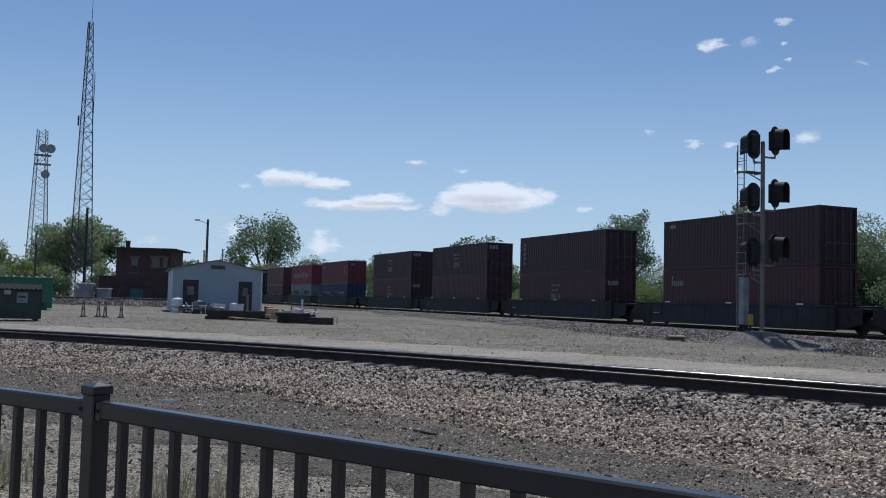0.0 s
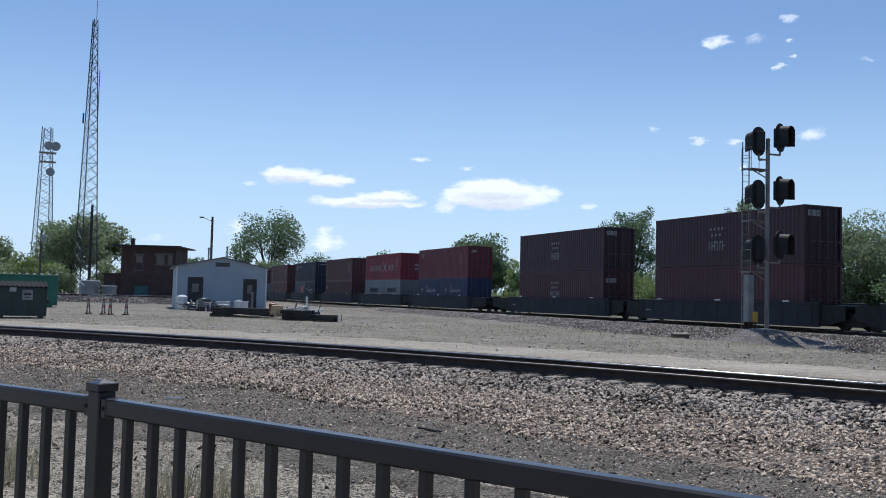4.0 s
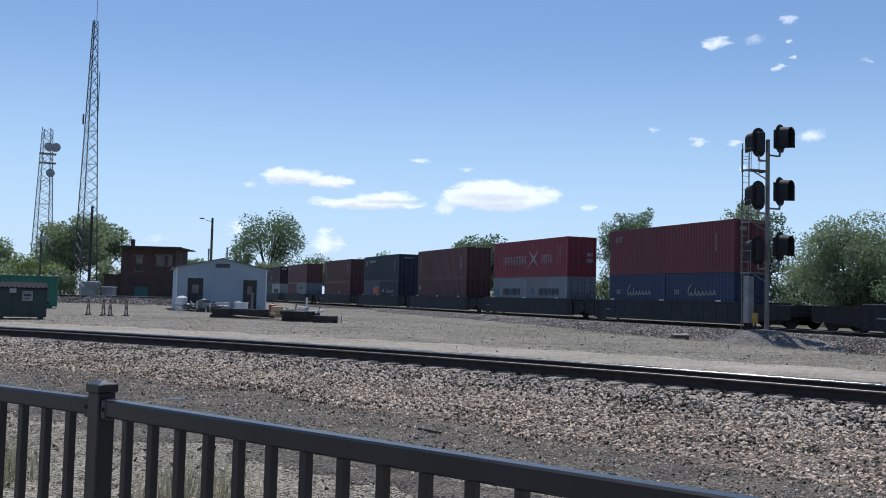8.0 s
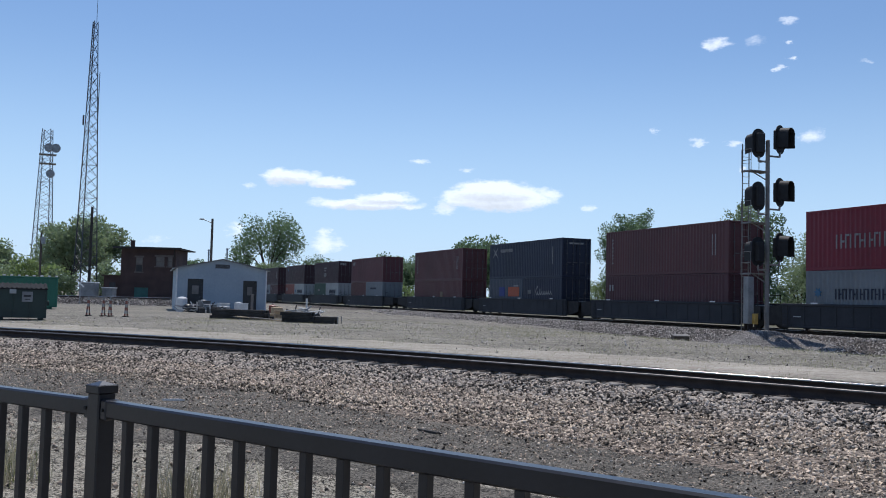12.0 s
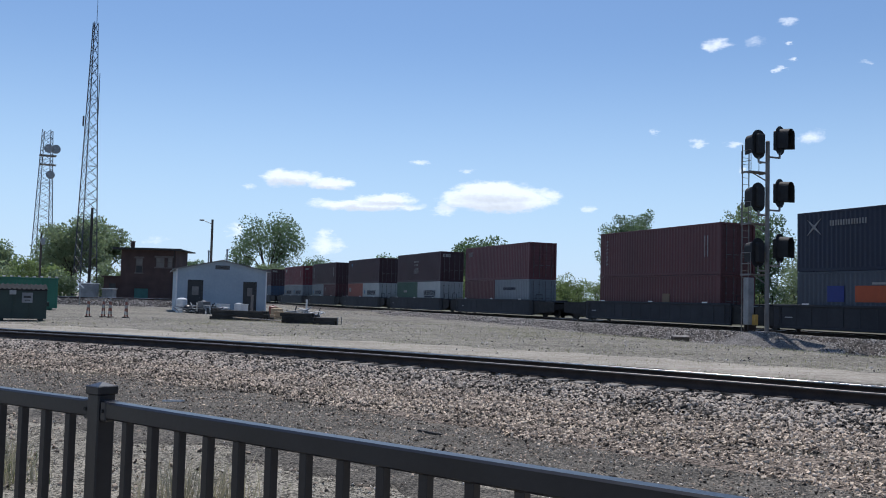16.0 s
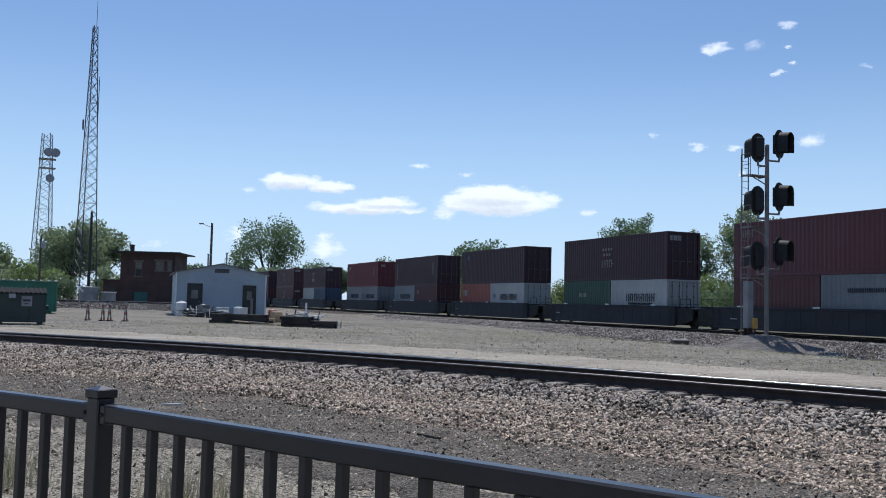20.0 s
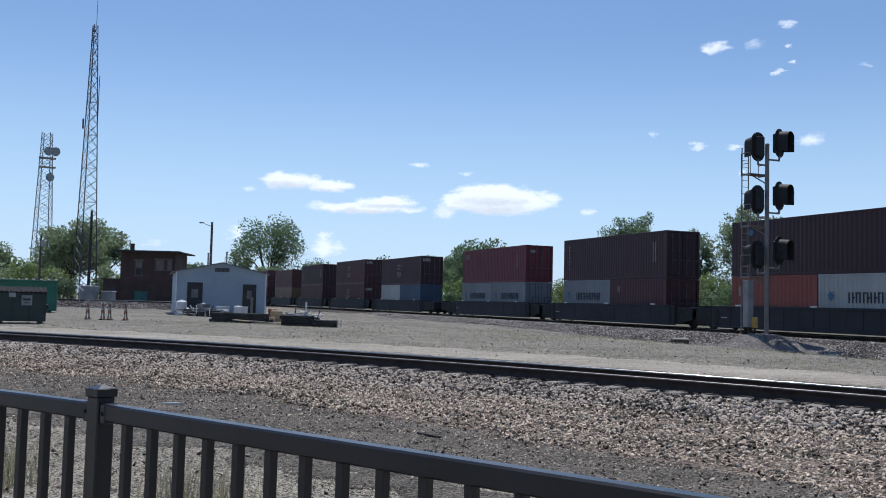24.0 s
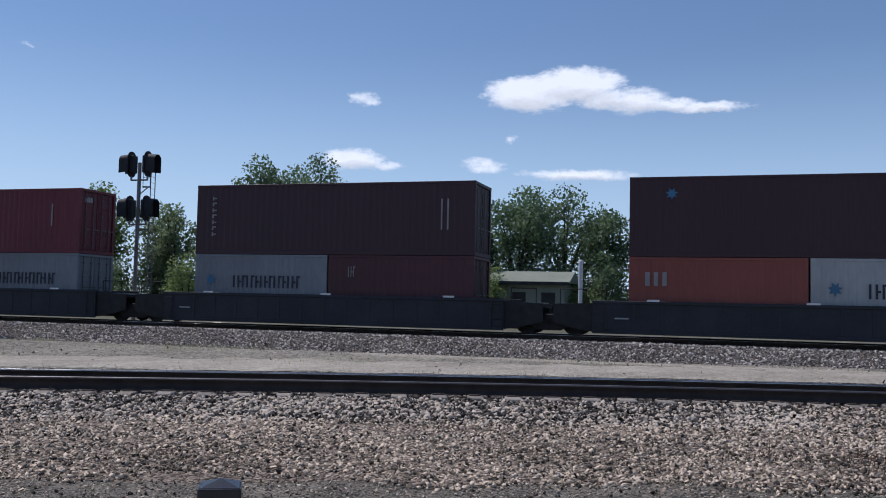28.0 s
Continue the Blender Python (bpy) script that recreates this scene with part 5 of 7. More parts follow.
def fence_panel(a, b, shift):
    d = b - a
    L = d.length
    deg = math.degrees(math.atan2(d.y, d.x))
    pan = thing("fence", pose(a.x, a.y, 0.0, 0, 0, deg), "black powder-coated metal railing with square pickets", "fence", "panels of the railing")
    rail = Geo().box(0.035, L - 0.035, -0.021, 0.021, RAIL_TOP - 0.05, RAIL_TOP, 0.005)
    part("top_rail", rail, M["black_metal"], pan)
    part("bottom_rail", Geo().box(0.035, L - 0.035, -0.019, 0.019, 0.07, 0.11, 0.004), M["black_metal"], pan)
    n = int(round(L / 0.1225)) - 1
    pk = Geo().box(-0.0125, 0.0125, -0.0125, 0.0125, 0.11, RAIL_TOP - 0.05, 0.002).mesh("picket", M["black_metal"])
    for i in range(n):
        o = part("picket", pk, None, pan)
        o.matrix_basis = pose(L * (i + 1) / (n + 1) + shift, 0, 0)


def build_fence():
    for i, p in enumerate(FENCE):
        d = FENCE[min(i + 1, len(FENCE) - 1)] - FENCE[max(i - 1, 0)] if i not in (2,) else FENCE[3] - FENCE[2]
        fence_post(p, math.degrees(math.atan2(d.y, d.x)))
    for k, (a, b) in enumerate(zip(FENCE, FENCE[1:])):
        fence_panel(a, b, -0.022 if k < 2 else 0.017)
    tall = [(-3.75, 7.7), (-3.6, 7.35), (-3.35, 7.2), (-3.9, 8.1), (-1.95, 6.75), (-1.9, 6.85), (-3.5, 7.0), (-1.55, 6.7)]
    grass("dry_grass", "tall dry pale grass tufts beyond the railing", tuft_spots(850, tall, 0.14, 45), 0.27, M["dry_grass"], 46, 0.9)
    grass("weeds", "green weeds among the dry grass beyond the railing", tuft_spots(220, tall[:4], 0.16, 47), 0.16, M["green_grass"], 48, 0.9)
    cs = [arc(ARC_R + random.uniform(3, 26), random.uniform(20, 50)) for _ in range(330)]
    grass("yard_weeds", "low dry weeds scattered over the yard", tuft_spots(26000, [(p.x, p.y) for p in cs], 0.7, 49), 0.07, M["yard_weed"], 50, 0.8)
    line = [FENCE[1] + (FENCE[3] - FENCE[1]) * k / 14 + Vector((0.25, 0.33)) for k in range(15)]
    grass("dry_grass", "dry pale grass growing along the railing", tuft_spots(900, [(p.x, p.y) for p in line], 0.22, 31), 0.32, M["dry_grass"], 32)
    grass("weeds", "green weeds growing along the railing", tuft_spots(300, [(p.x, p.y) for p in line[:9]], 0.25, 33), 0.24, M["green_grass"], 34)
    cs = [arc(ARC_R - 5.2 + random.uniform(-0.5, 0.3), random.uniform(30, 60)) for _ in range(40)]
    grass("dry_grass", "thin dry grass tufts at the gravel edge", tuft_spots(1600, [(p.x, p.y) for p in cs], 0.12, 35), 0.07, M["dry_grass"], 36)
    cs = [arc(ARC_R + random.uniform(-13.0, -8.4), random.uniform(29, 54)) for _ in range(150)]
    grass("yard_weeds", "low dry weeds on the rubbly ground by the railing", tuft_spots(3600, [(p.x, p.y) for p in cs], 0.16, 61), 0.035, M["yard_weed"], 62, 0.9)
    weed = [(9.75, 2.75), (9.55, 2.5), (9.9, 2.3), (8.9, 2.5), (9.3, 3.4)]
    grass("dry_weeds", "brown leafless weed stems on the gravel", tuft_spots(60, weed, 0.16, 51), 0.3, M["twig"], 52, 0.7)
    cs = [arc(ARC_R + random.uniform(2.0, 2.6), random.uniform(26, 50)) for _ in range(25)]
    grass("weeds", "low weeds behind the near track", tuft_spots(500, [(p.x, p.y) for p in cs], 0.3, 37), 0.06, M["green_grass"], 38)


build_fence()


# ---------------------------------------------------------------- railway signals
def oval(rx, rz, n=20):
    """Upright oval with straight flanks."""
    pts = []
    for i in range(n):
        w = 2 * math.pi * i / n
        pts.append((rx * math.cos(w), (rz - rx) * (1 if math.sin(w) >= 0 else -1) + rx * math.sin(w)))
    return pts


HEAD_MESH = {}


def head_meshes():
    plate = Geo().prism(oval(0.37, 0.68), "x", -0.015, 0.015)
    hood = Geo()
    # one deep shroud, open in front and below
    n = 12
    ring = [(0.29 * math.cos(math.pi * i / n), 0.28 + 0.27 * math.sin(math.pi * i / n)) for i in range(n + 1)]
    ring = [(0.29, -0.38)] + ring + [(-0.29, -0.38)]
    v = [(x, y, z) for x in (0.0, 0.58) for y, z in [(a * (1 if x == 0 else 0.98), b - (0.06 if x else 0)) for a, b in ring]]
    k = len(ring)
    hood.add(v, [(i, i + 1, k + i + 1, k + i) for i in range(k - 1)])
    v2 = [(x, y * 0.95, z - 0.012) for x, y, z in v]
    hood.add(v2, [(i, k + i, k + i + 1, i + 1) for i in range(k - 1)])
    lens = Geo().tube((0.0, 0, 0), (0.05, 0, 0), 0.11, 0.105, n=16)
    case = Geo().box(-0.24, -0.015, -0.2, 0.2, -0.45, 0.45, 0.03)
    return dict(plate=plate.mesh("backplate", M["signal_black"]), hood=hood.mesh("hood", M["signal_black"]), lens=lens.mesh("lens", M["dark_door"]), case=case.mesh("lamp_case", M["signal_black"]))


def signal_head(parent, x, y, z, deg):
    if not HEAD_MESH:
        HEAD_MESH.update(head_meshes())
    h = part("signal_head", HEAD_MESH["plate"], None, parent, "black oval signal head with a deep hood")
    h.matrix_basis = pose(x, y, z, 0, 0, deg)
    part("hood", HEAD_MESH["hood"], None, h), part("lamp_case", HEAD_MESH["case"], None, h)
    for dz in (-0.33, 0.0, 0.33):
        l = part("lens", HEAD_MESH["lens"], None, h, "unlit dark lens")
        l.matrix_basis = pose(0.02, 0, dz)


def signal_mast(m, top, levels, heads, ladder_x, ladder_y, label, cabinet):
    """levels: heights of the platforms; heads: (x, y, z, turn). The x axis looks along the line."""
    sig = thing("railway_signal", m, label, "railway signal", "railway signals")
    part("pole", Geo().tube((0, 0, 0), (0, 0, top), 0.105, 0.095, n=14), M["mast_grey"], sig)
    part("base", Geo().box(-0.3, 0.3, -0.3, 0.3, -0.35, 0.0, 0.03), M["concrete"], sig, "concrete footing")
    part("pole_cap", Geo().tube((0, 0, top), (0, 0, top + 0.05), 0.11, 0.06, n=14), M["mast_grey"], sig)
    for x, y, z, deg in heads:
        signal_head(sig, x, y, z, deg)
        arm = Geo().tube((0, 0, z - 0.82), (x * 0.96, y * 0.96, z - 0.82), 0.045, n=8).tube((x * 0.96, y * 0.96, z - 0.84), (x, y, z - 0.6), 0.05, n=8)
        part("arm", arm, M["mast_grey"], sig)
    s = 1 if ladder_x >= 0 else -1
    for o in (-0.19, 0.19):
        part("ladder_rail", Geo().box(ladder_x - 0.012, ladder_x + 0.012, ladder_y + o - 0.025, ladder_y + o + 0.025, 0.0, top - 0.1), M["mast_grey"], sig)
    rung = Geo().tube((ladder_x, ladder_y - 0.19, 0), (ladder_x, ladder_y + 0.19, 0), 0.012, n=6).mesh("rung", M["mast_grey"])
    for i in range(int((top - 0.4) / 0.31)):
        o = part("rung", rung, None, sig)
        o.matrix_basis = pose(0, 0, 0.3 + i * 0.31)
    for z in levels:
        g = Geo()
        slats = []
        x0, x1 = sorted((0.12 * s, ladder_x))
        for k in range(5):
            u = x0 + (x1 - x0) * (k + 0.5) / 5
            slats.append(Geo().box(u - 0.05, u + 0.05, ladder_y - 0.25, 0.16, z, z + 0.03))
        g.box(x0, x1, ladder_y - 0.27, ladder_y - 0.22, z - 0.05, z + 0.03).box(x0, x1, 0.14, 0.19, z - 0.05, z + 0.03)
        g.tube((0, 0, z - 0.45), (ladder_x * 0.8, ladder_y * 0.5, z), 0.03, n=6)
        pl = part("platform", g, M["mast_grey"], sig, "grey grating platform")
        for sl in slats:
            part("slat", sl, M["mast_grey"], pl)
        for x, y in ((x0, ladder_y - 0.24), (x1, ladder_y - 0.24), (x1, 0.16), (x0, 0.16)):
            part("guard_post", Geo().tube((x, y, z), (x, y, z + 1.0), 0.016, n=6), M["mast_grey"], pl)
        for h in (0.5, 1.0):
            for y in (ladder_y - 0.24, 0.16):
                part("guard_bar", Geo().tube((x0, y, z + h), (x1, y, z + h), 0.016, n=6), M["mast_grey"], pl)
    if cabinet:
        cx, cy = cabinet
        c = part("equipment_case", Geo().box(cx - 0.17, cx + 0.17, cy - 0.17, cy + 0.17, 0.3, 2.45, 0.02), M["cabinet_grey"], sig, "tall narrow pale equipment case")
        part("case_leg", Geo().box(cx - 0.14, cx - 0.08, cy - 0.14, cy + 0.14, -0.1, 0.3).box(cx + 0.08, cx + 0.14, cy - 0.14, cy + 0.14, -0.1, 0.3), M["rail_side"], c)
        part("case_door", Geo().box(cx + 0.17, cx + 0.185, cy - 0.14, cy + 0.14, 0.4, 2.35, 0.005), M["cabinet_grey"], c)
    return sig


def build_signals():
    # beside the main line, on the viewer's side
    heads = [(0.0, 0.73, 8.33, 16), (0.0, -0.54, 8.05, 180), (0.0, 0.73, 5.86, 16), (0.0, -0.54, 5.6, 180), (0.0, 0.73, 3.3, 16), (0.0, -0.54, 3.05, 180)]
    signal_mast(pose(14.9, 41.79, 0.48, 0, 0, HEADING), 8.75, (7.35, 4.95, 2.6), [(x, y, z + 0.55, d) for x, y, z, d in heads], -0.75, -0.62, "six-headed railway signal mast with ladder and platforms beside the track", (-0.3, -0.8))
    box = thing("junction_box", pose(14.28, 41.55, 0.45, 0, 0, HEADING), "small yellow metal junction box on a stub post", "junction box")
    part("case", Geo().box(-0.1, 0.1, -0.1, 0.1, 0.32, 0.80, 0.02), M["yellow_paint"], box)
    part("post", Geo().box(-0.035, 0.035, -0.035, 0.035, -0.2, 0.32), M["rail_side"], box)
    # across the main line
    heads = [(0.5, 0.0, 8.05, 0), (-0.5, 0.0, 8.05, 180), (0.5, 0.0, 5.75, 0), (-0.5, 0.0, 5.75, 180)]
    signal_mast(pose(25.8, 42.19, 0.3, 0, 0, HEADING), 8.1, (6.9, 4.7), heads, 0.55, 0.4, "four-headed railway signal mast across the main line", None)


build_signals()


# ---------------------------------------------------------------- shed and the things round it
def build_shed():
    L, DEP, EAVE, RIDGE = 6.25, 9.0, 3.0, 3.68
    deg = 18.0
    shed = thing("shed", pose(-18.65, 64.0, YARD + 0.02, 0, 0, deg), "low pale-blue metal shed with a shallow gable and two dark doors", "shed")
    doors = [(0.82, 1.78, 2.22), (4.66, 5.52, 2.18)]
    front = Geo()
    xs = [0.0, doors[0][0], doors[0][1], doors[1][0], doors[1][1], L]
    for i in range(5):
        z0 = 0.0 if i % 2 == 0 else doors[i // 2][2]
        front.box(xs[i], xs[i + 1], 0.0, 0.15, z0, EAVE)
    front.prism([(0, EAVE), (L, EAVE), (L / 2, RIDGE)], "y", 0.0, 0.15)
    part("front_wall", front.weld(), M["shed_wall"], shed)
    part("back_wall", Geo().prism([(0, 0), (L, 0), (L, EAVE), (L / 2, RIDGE), (0, EAVE)], "y", DEP - 0.15, DEP), M["shed_wall"], shed)
    for x in (0.0, L - 0.15):
        part("side_wall", Geo().box(x, x + 0.15, 0.152, DEP - 0.152, 0, EAVE), M["shed_wall"], shed)
    seam = Geo().box(-0.012, 0.012, -0.012, 0.0, 0.0, EAVE).mesh("seam", M["shed_wall"])
    for i in range(16):
        x = 0.2 + i * 0.39
        if not any(a - 0.1 < x < b + 0.1 for a, b, _ in doors):
            o = part("seam", seam, None, shed)
            o.matrix_basis = pose(x, -0.001, 0)
    for a, b, h in doors:
        fr = part("door", Geo().box(a + 0.04, b - 0.04, 0.05, 0.09, 0.02, h - 0.04, 0.005), M["dark_door"], shed, "dark painted steel door")
        part("door_frame", Geo().box(a - 0.05, a + 0.04, -0.03, 0.12, 0, h + 0.05).box(b - 0.04, b + 0.05, -0.03, 0.12, 0, h + 0.05).box(a + 0.04, b - 0.04, -0.03, 0.12, h - 0.04, h + 0.05), M["dark_door"], fr)
        part("door_pane", Geo().box(a + 0.25, b - 0.25, 0.04, 0.055, 1.2, 1.8), M["board"], fr, "dull window pane in the door")
        part("door_handle", Geo().tube((b - 0.15, 0.0, 1.0), (b - 0.15, 0.05, 1.0), 0.025, n=8), M["galvanised"], fr)
    vent = part("vent", Geo().box(L / 2 - 0.5, L / 2 + 0.5, -0.02, 0.02, 3.06, 3.34), M["dark_door"], shed, "dark louvred gable vent")
    for k in range(4):
        part("slat", Geo().box(L / 2 - 0.48, L / 2 + 0.48, -0.045, -0.02, 3.09 + k * 0.06, 3.115 + k * 0.06), M["shed_roof"], vent)
    for sx in (0, 1):
        g = Geo()
        e = 0.25
        s = (RIDGE - EAVE) / (L / 2)
        p = [(-e, EAVE - e * s), (L / 2, RIDGE), (L / 2, RIDGE + 0.07), (-e, EAVE - e * s + 0.07)]
        if sx:
            p = [(L - u, w) for u, w in p]
        g.prism(p, "y", -0.22, DEP + 0.2)
        part("roof_slope", g, M["shed_roof"], shed)
    part("corner_trim", Geo().box(-0.03, 0.06, -0.03, 0.0, 0, EAVE).box(L - 0.06, L + 0.03, -0.03, 0.0, 0, EAVE), M["white_paint"], shed, "white corner trim")
    for x, y, h in ((2.25, 2.0, 0.85), (3.5, 1.2, 0.95)):
        part("flue", Geo().tube((x, y, 3.3), (x, y, RIDGE + h - 0.15), 0.06, n=10).tube((x, y, RIDGE + h - 0.15), (x, y, RIDGE + h - 0.05), 0.10, 0.05, n=10), M["galvanised"], shed, "grey roof flue")


build_shed()


def drum(x, y, h, r, mat, label, name="drum", cat="drum"):
    t = thing(name, pose(x, y, YARD), label, cat, "clutter by the shed")
    g = Geo().tube((0, 0, 0), (0, 0, h * 0.9), r, n=18).tube((0, 0, h * 0.9), (0, 0, h), r, r * 0.55, n=18)
    part("shell", g, mat, t)
    for z in (h * 0.3, h * 0.6):
        part("hoop", Geo().tube((0, 0, z - 0.015), (0, 0, z + 0.015), r + 0.012, n=18), mat, t)
    part("lid", Geo().tube((0, 0, h), (0, 0, h + 0.05), r * 0.3, n=12), mat, t)


def timber_stack(x, y, deg, rows, layers, length, label, seed, mat="black_tie", sec=(0.22, 0.16)):
    rnd = random.Random(seed)
    st = thing("timber_stack", pose(x, y, YARD + 0.01, 0, 0, deg), label, "timber stack", "timber stacks in the yard")
    me = Geo().box(-length / 2, length / 2, -sec[0] / 2, sec[0] / 2, 0, sec[1], 0.012).mesh("timber", M[mat])
    for k in range(layers):
        for i in range(rows - (k if layers > 2 else 0)):
            o = part("timber", me, None, st)
            o.matrix_basis = pose(rnd.uniform(-0.12, 0.12), (i - rows / 2) * (sec[0] + 0.02) + rnd.uniform(-0.01, 0.01), k * sec[1], 0, 0, rnd.uniform(-1.5, 1.5))
    return st


def clutter():
    drum(-17.75, 62.4, 1.0, 0.36, M["white_paint"], "white plastic drum standing before the shed", "plastic_drum")
    drum(-14.0, 62.9, 0.72, 0.28, M["white_paint"], "white bucket-like tub before the shed", "tub", "tub")
    drum(-16.4, 62.9, 0.85, 0.22, M["galvanised"], "grey steel drum before the shed", "steel_drum")
    drum(-10.9, 60.5, 0.5, 0.4, M["lumber"], "tan wooden cable spool among the scrap", "cable_spool", "spool")
    rnd = random.Random(8)
    for i in range(6):     # dark rubbish bags
        x, y = -17.2 + i * 0.42 + rnd.uniform(-0.1, 0.1), 61.9 + rnd.uniform(-0.4, 0.3)
        t = thing("rubbish_bag", pose(x, y, YARD), "dark shiny rubbish bag, tied and slumped", "bag", "rubbish bags")
        g = Geo()
        n, mrows = 12, 7
        v, f = [], []
        for j in range(mrows + 1):
            u = j / mrows
            r = 0.34 * math.sin(math.pi * min(u * 0.93 + 0.07, 1)) ** 0.6 + 0.03
            for k in range(n):
                w = 2 * math.pi * k / n
                q = r * (1 + 0.22 * noise.noise(Vector((math.cos(w) * 2 + i, math.sin(w) * 2, u * 3))))
                v.append((q * math.cos(w), q * math.sin(w), 0.55 * u))
        for j in range(mrows):
            for k in range(n):
                f.append((j * n + k, j * n + (k + 1) % n, (j + 1) * n + (k + 1) % n, (j + 1) * n + k))
        f.append(tuple(range(n))[::-1]), f.append(tuple(range(mrows * n, mrows * n + n)))
        part("sack", g.add(v, f), M["bag"], t, smooth=True)
        part("knot", Geo().tube((0, 0, 0.54), (0, 0, 0.64), 0.03, 0.06, n=8), M["bag"], t)
    # crates and cans heaped between the bags and the timber
    for i, (x, y, w, h, mat, lab) in enumerate([(-15.3, 60.5, 0.9, 0.5, "galvanised", "dented grey metal crate before the shed"), (-14.4, 60.2, 0.7, 0.62, "white_paint", "white chest-like box before the shed"), (-15.9, 61.2, 0.6, 0.75, "shed_roof", "grey steel cabinet lying by the shed"),
                                                 (-13.3, 60.8, 0.6, 0.65, "white_paint", "small white appliance dumped by the shed"), (-14.8, 59.6, 1.0, 0.35, "dark_door", "dark flat tool box on the dirt"), (-13.0, 62.6, 0.5, 1.25, "board", "pale board propped by the door")]):
        t = thing("crate" if i not in (5,) else "board_panel", pose(x, y, YARD, 0, 0, 20 + 13 * i), lab, "crate" if i != 5 else "board", "clutter by the shed")
        part("body", Geo().box(-w / 2, w / 2, -0.3 if i != 5 else -0.03, 0.3 if i != 5 else 0.03, 0, h, 0.02), M[mat], t)
        part("lid", Geo().box(-w / 2 - 0.02, w / 2 + 0.02, -0.32 if i != 5 else -0.05, 0.32 if i != 5 else 0.05, h, h + 0.05, 0.01), M[mat], t)
    # scrap metal and pipes thrown down along the shed's front
    for i, (x, y, deg, lab) in enumerate([(-15.6, 60.0, 10, "jumble of pale sheet metal and pipes before the shed"), (-14.3, 59.2, -25, "bent white steel frames heaped before the shed"), (-16.9, 60.9, 35, "tangle of grey pipe ends beside the bags"), (-8.0, 52.4, -15, "crumpled pale scrap sheet behind the timbers"), (-6.6, 46.0, 20, "grey scrap straps and sheet beside the timbers")]):
        h = thing("scrap_heap", pose(x, y, YARD, 0, 0, deg), lab, "scrap", "scrap heaps by the shed")
        for k in range(7):
            a = Vector((rnd.uniform(-0.7, 0.7), rnd.uniform(-0.4, 0.4), rnd.uniform(0.03, 0.3)))
            b = a + Vector((rnd.uniform(-0.7, 0.7), rnd.uniform(-0.4, 0.4), rnd.uniform(-0.05, 0.6)))
            b.z = max(b.z, 0.03)
            part("pipe", Geo().tube(a, b, rnd.uniform(0.02, 0.05), n=7), M["white_paint" if k % 3 == 0 else "galvanised" if k % 3 == 1 else "dark_door"], h)
        for k in range(4):
            w, d, z = rnd.uniform(0.15, 0.4), rnd.uniform(0.1, 0.3), rnd.uniform(0.1, 0.55)
            x0 = rnd.uniform(-0.6, 0.6)
            part("sheet", Geo().box(x0 - w, x0 + w, -d, d, z, z + 0.03, 0.006, turn=Matrix.Rotation(rnd.uniform(-0.25, 0.25), 4, "Y")), M["white_paint" if k % 2 == 0 else "galvanised"], h)
        for k in range(3):
            x0, z = rnd.uniform(-0.6, 0.6), 0.0
            w = rnd.uniform(0.12, 0.22)
            part("box", Geo().box(x0 - w, x0 + w, -0.2, 0.2, z, z + rnd.uniform(0.25, 0.45), 0.02), M["dark_door" if k else "shed_roof"], h)
    drum(-11.75, 63.6, 0.6, 0.28, M["orange"], "rusty orange drum behind the lumber", "steel_drum")
    timber_stack(-10.25, 47.3, -12, 5, 3, 2.9, "low stack of black creosoted railway ties on the dirt", 1)
    timber_stack(-6.75, 43.9, -6, 4, 3, 1.5, "stack of black square timbers bound together", 2)
    timber_stack(-5.35, 42.9, -4, 4, 2, 1.0, "short stack of dark timbers with pale strapping", 3)
    timber_stack(-9.9, 50.2, -10, 4, 2, 1.4, "rough heap of orange-tan lumber", 4, "lumber", (0.14, 0.12))
    timber_stack(-8.7, 51.0, 8, 3, 3, 1.3, "small heap of raw tan lumber", 5, "lumber", (0.16, 0.14))
    for x, y, deg, ln_, mat in ((-8.9, 45.2, -22, 3.0, "lumber"), (-9.2, 45.9, -8, 2.6, "tie"), (-8.4, 45.0, -14, 2.2, "tie")):
        t = thing("plank", pose(x, y, YARD + 0.06, 0, 3, deg), "long weathered plank lying before the timber", "plank", "planks in the yard")
        part("board", Geo().box(-ln_ / 2, ln_ / 2, -0.1, 0.1, 0.0, 0.05, 0.008), M[mat], t)
    strap = thing("steel_strap", pose(-4.75, 42.8, YARD, 0, 0, -4), "pale steel strap round the short timbers", "strap")
    part("band", Geo().box(-0.02, 0.02, -0.52, -0.505, 0, 0.36).box(-0.02, 0.02, 0.44, 0.455, 0, 0.36).box(-0.02, 0.02, -0.52, 0.455, 0.345, 0.36), M["galvanised"], strap)
    gas = thing("scrap_heap", pose(-7.2, 45.6, YARD, 0, 0, 12), "bent grey scrap-metal frame beside the timber", "scrap")
    part("tube_frame", Geo().tube((-0.6, 0, 0.5), (0.5, 0.2, 0.62), 0.03).tube((0.5, 0.2, 0.62), (0.7, 0.0, 0.0), 0.03).tube((-0.6, 0, 0.5), (-0.75, 0.1, 0.0), 0.03), M["galvanised"], gas)
    part("sheet", Geo().box(-0.5, 0.45, 0.02, 0.32, 0.44, 0.49, 0.01, turn=Matrix.Rotation(0.1, 4, "Y")), M["galvanised"], gas)
    mk = thing("marker_post", pose(-8.87, 60.0, YARD), "slim white marker post", "post")
    part("stake", Geo().box(-0.06, 0.06, -0.03, 0.03, -0.1, 1.1, 0.01), M["white_paint"], mk)
    part("stake_cap", Geo().box(-0.065, 0.065, -0.035, 0.035, 1.1, 1.13, 0.01), M["galvanised"], mk)
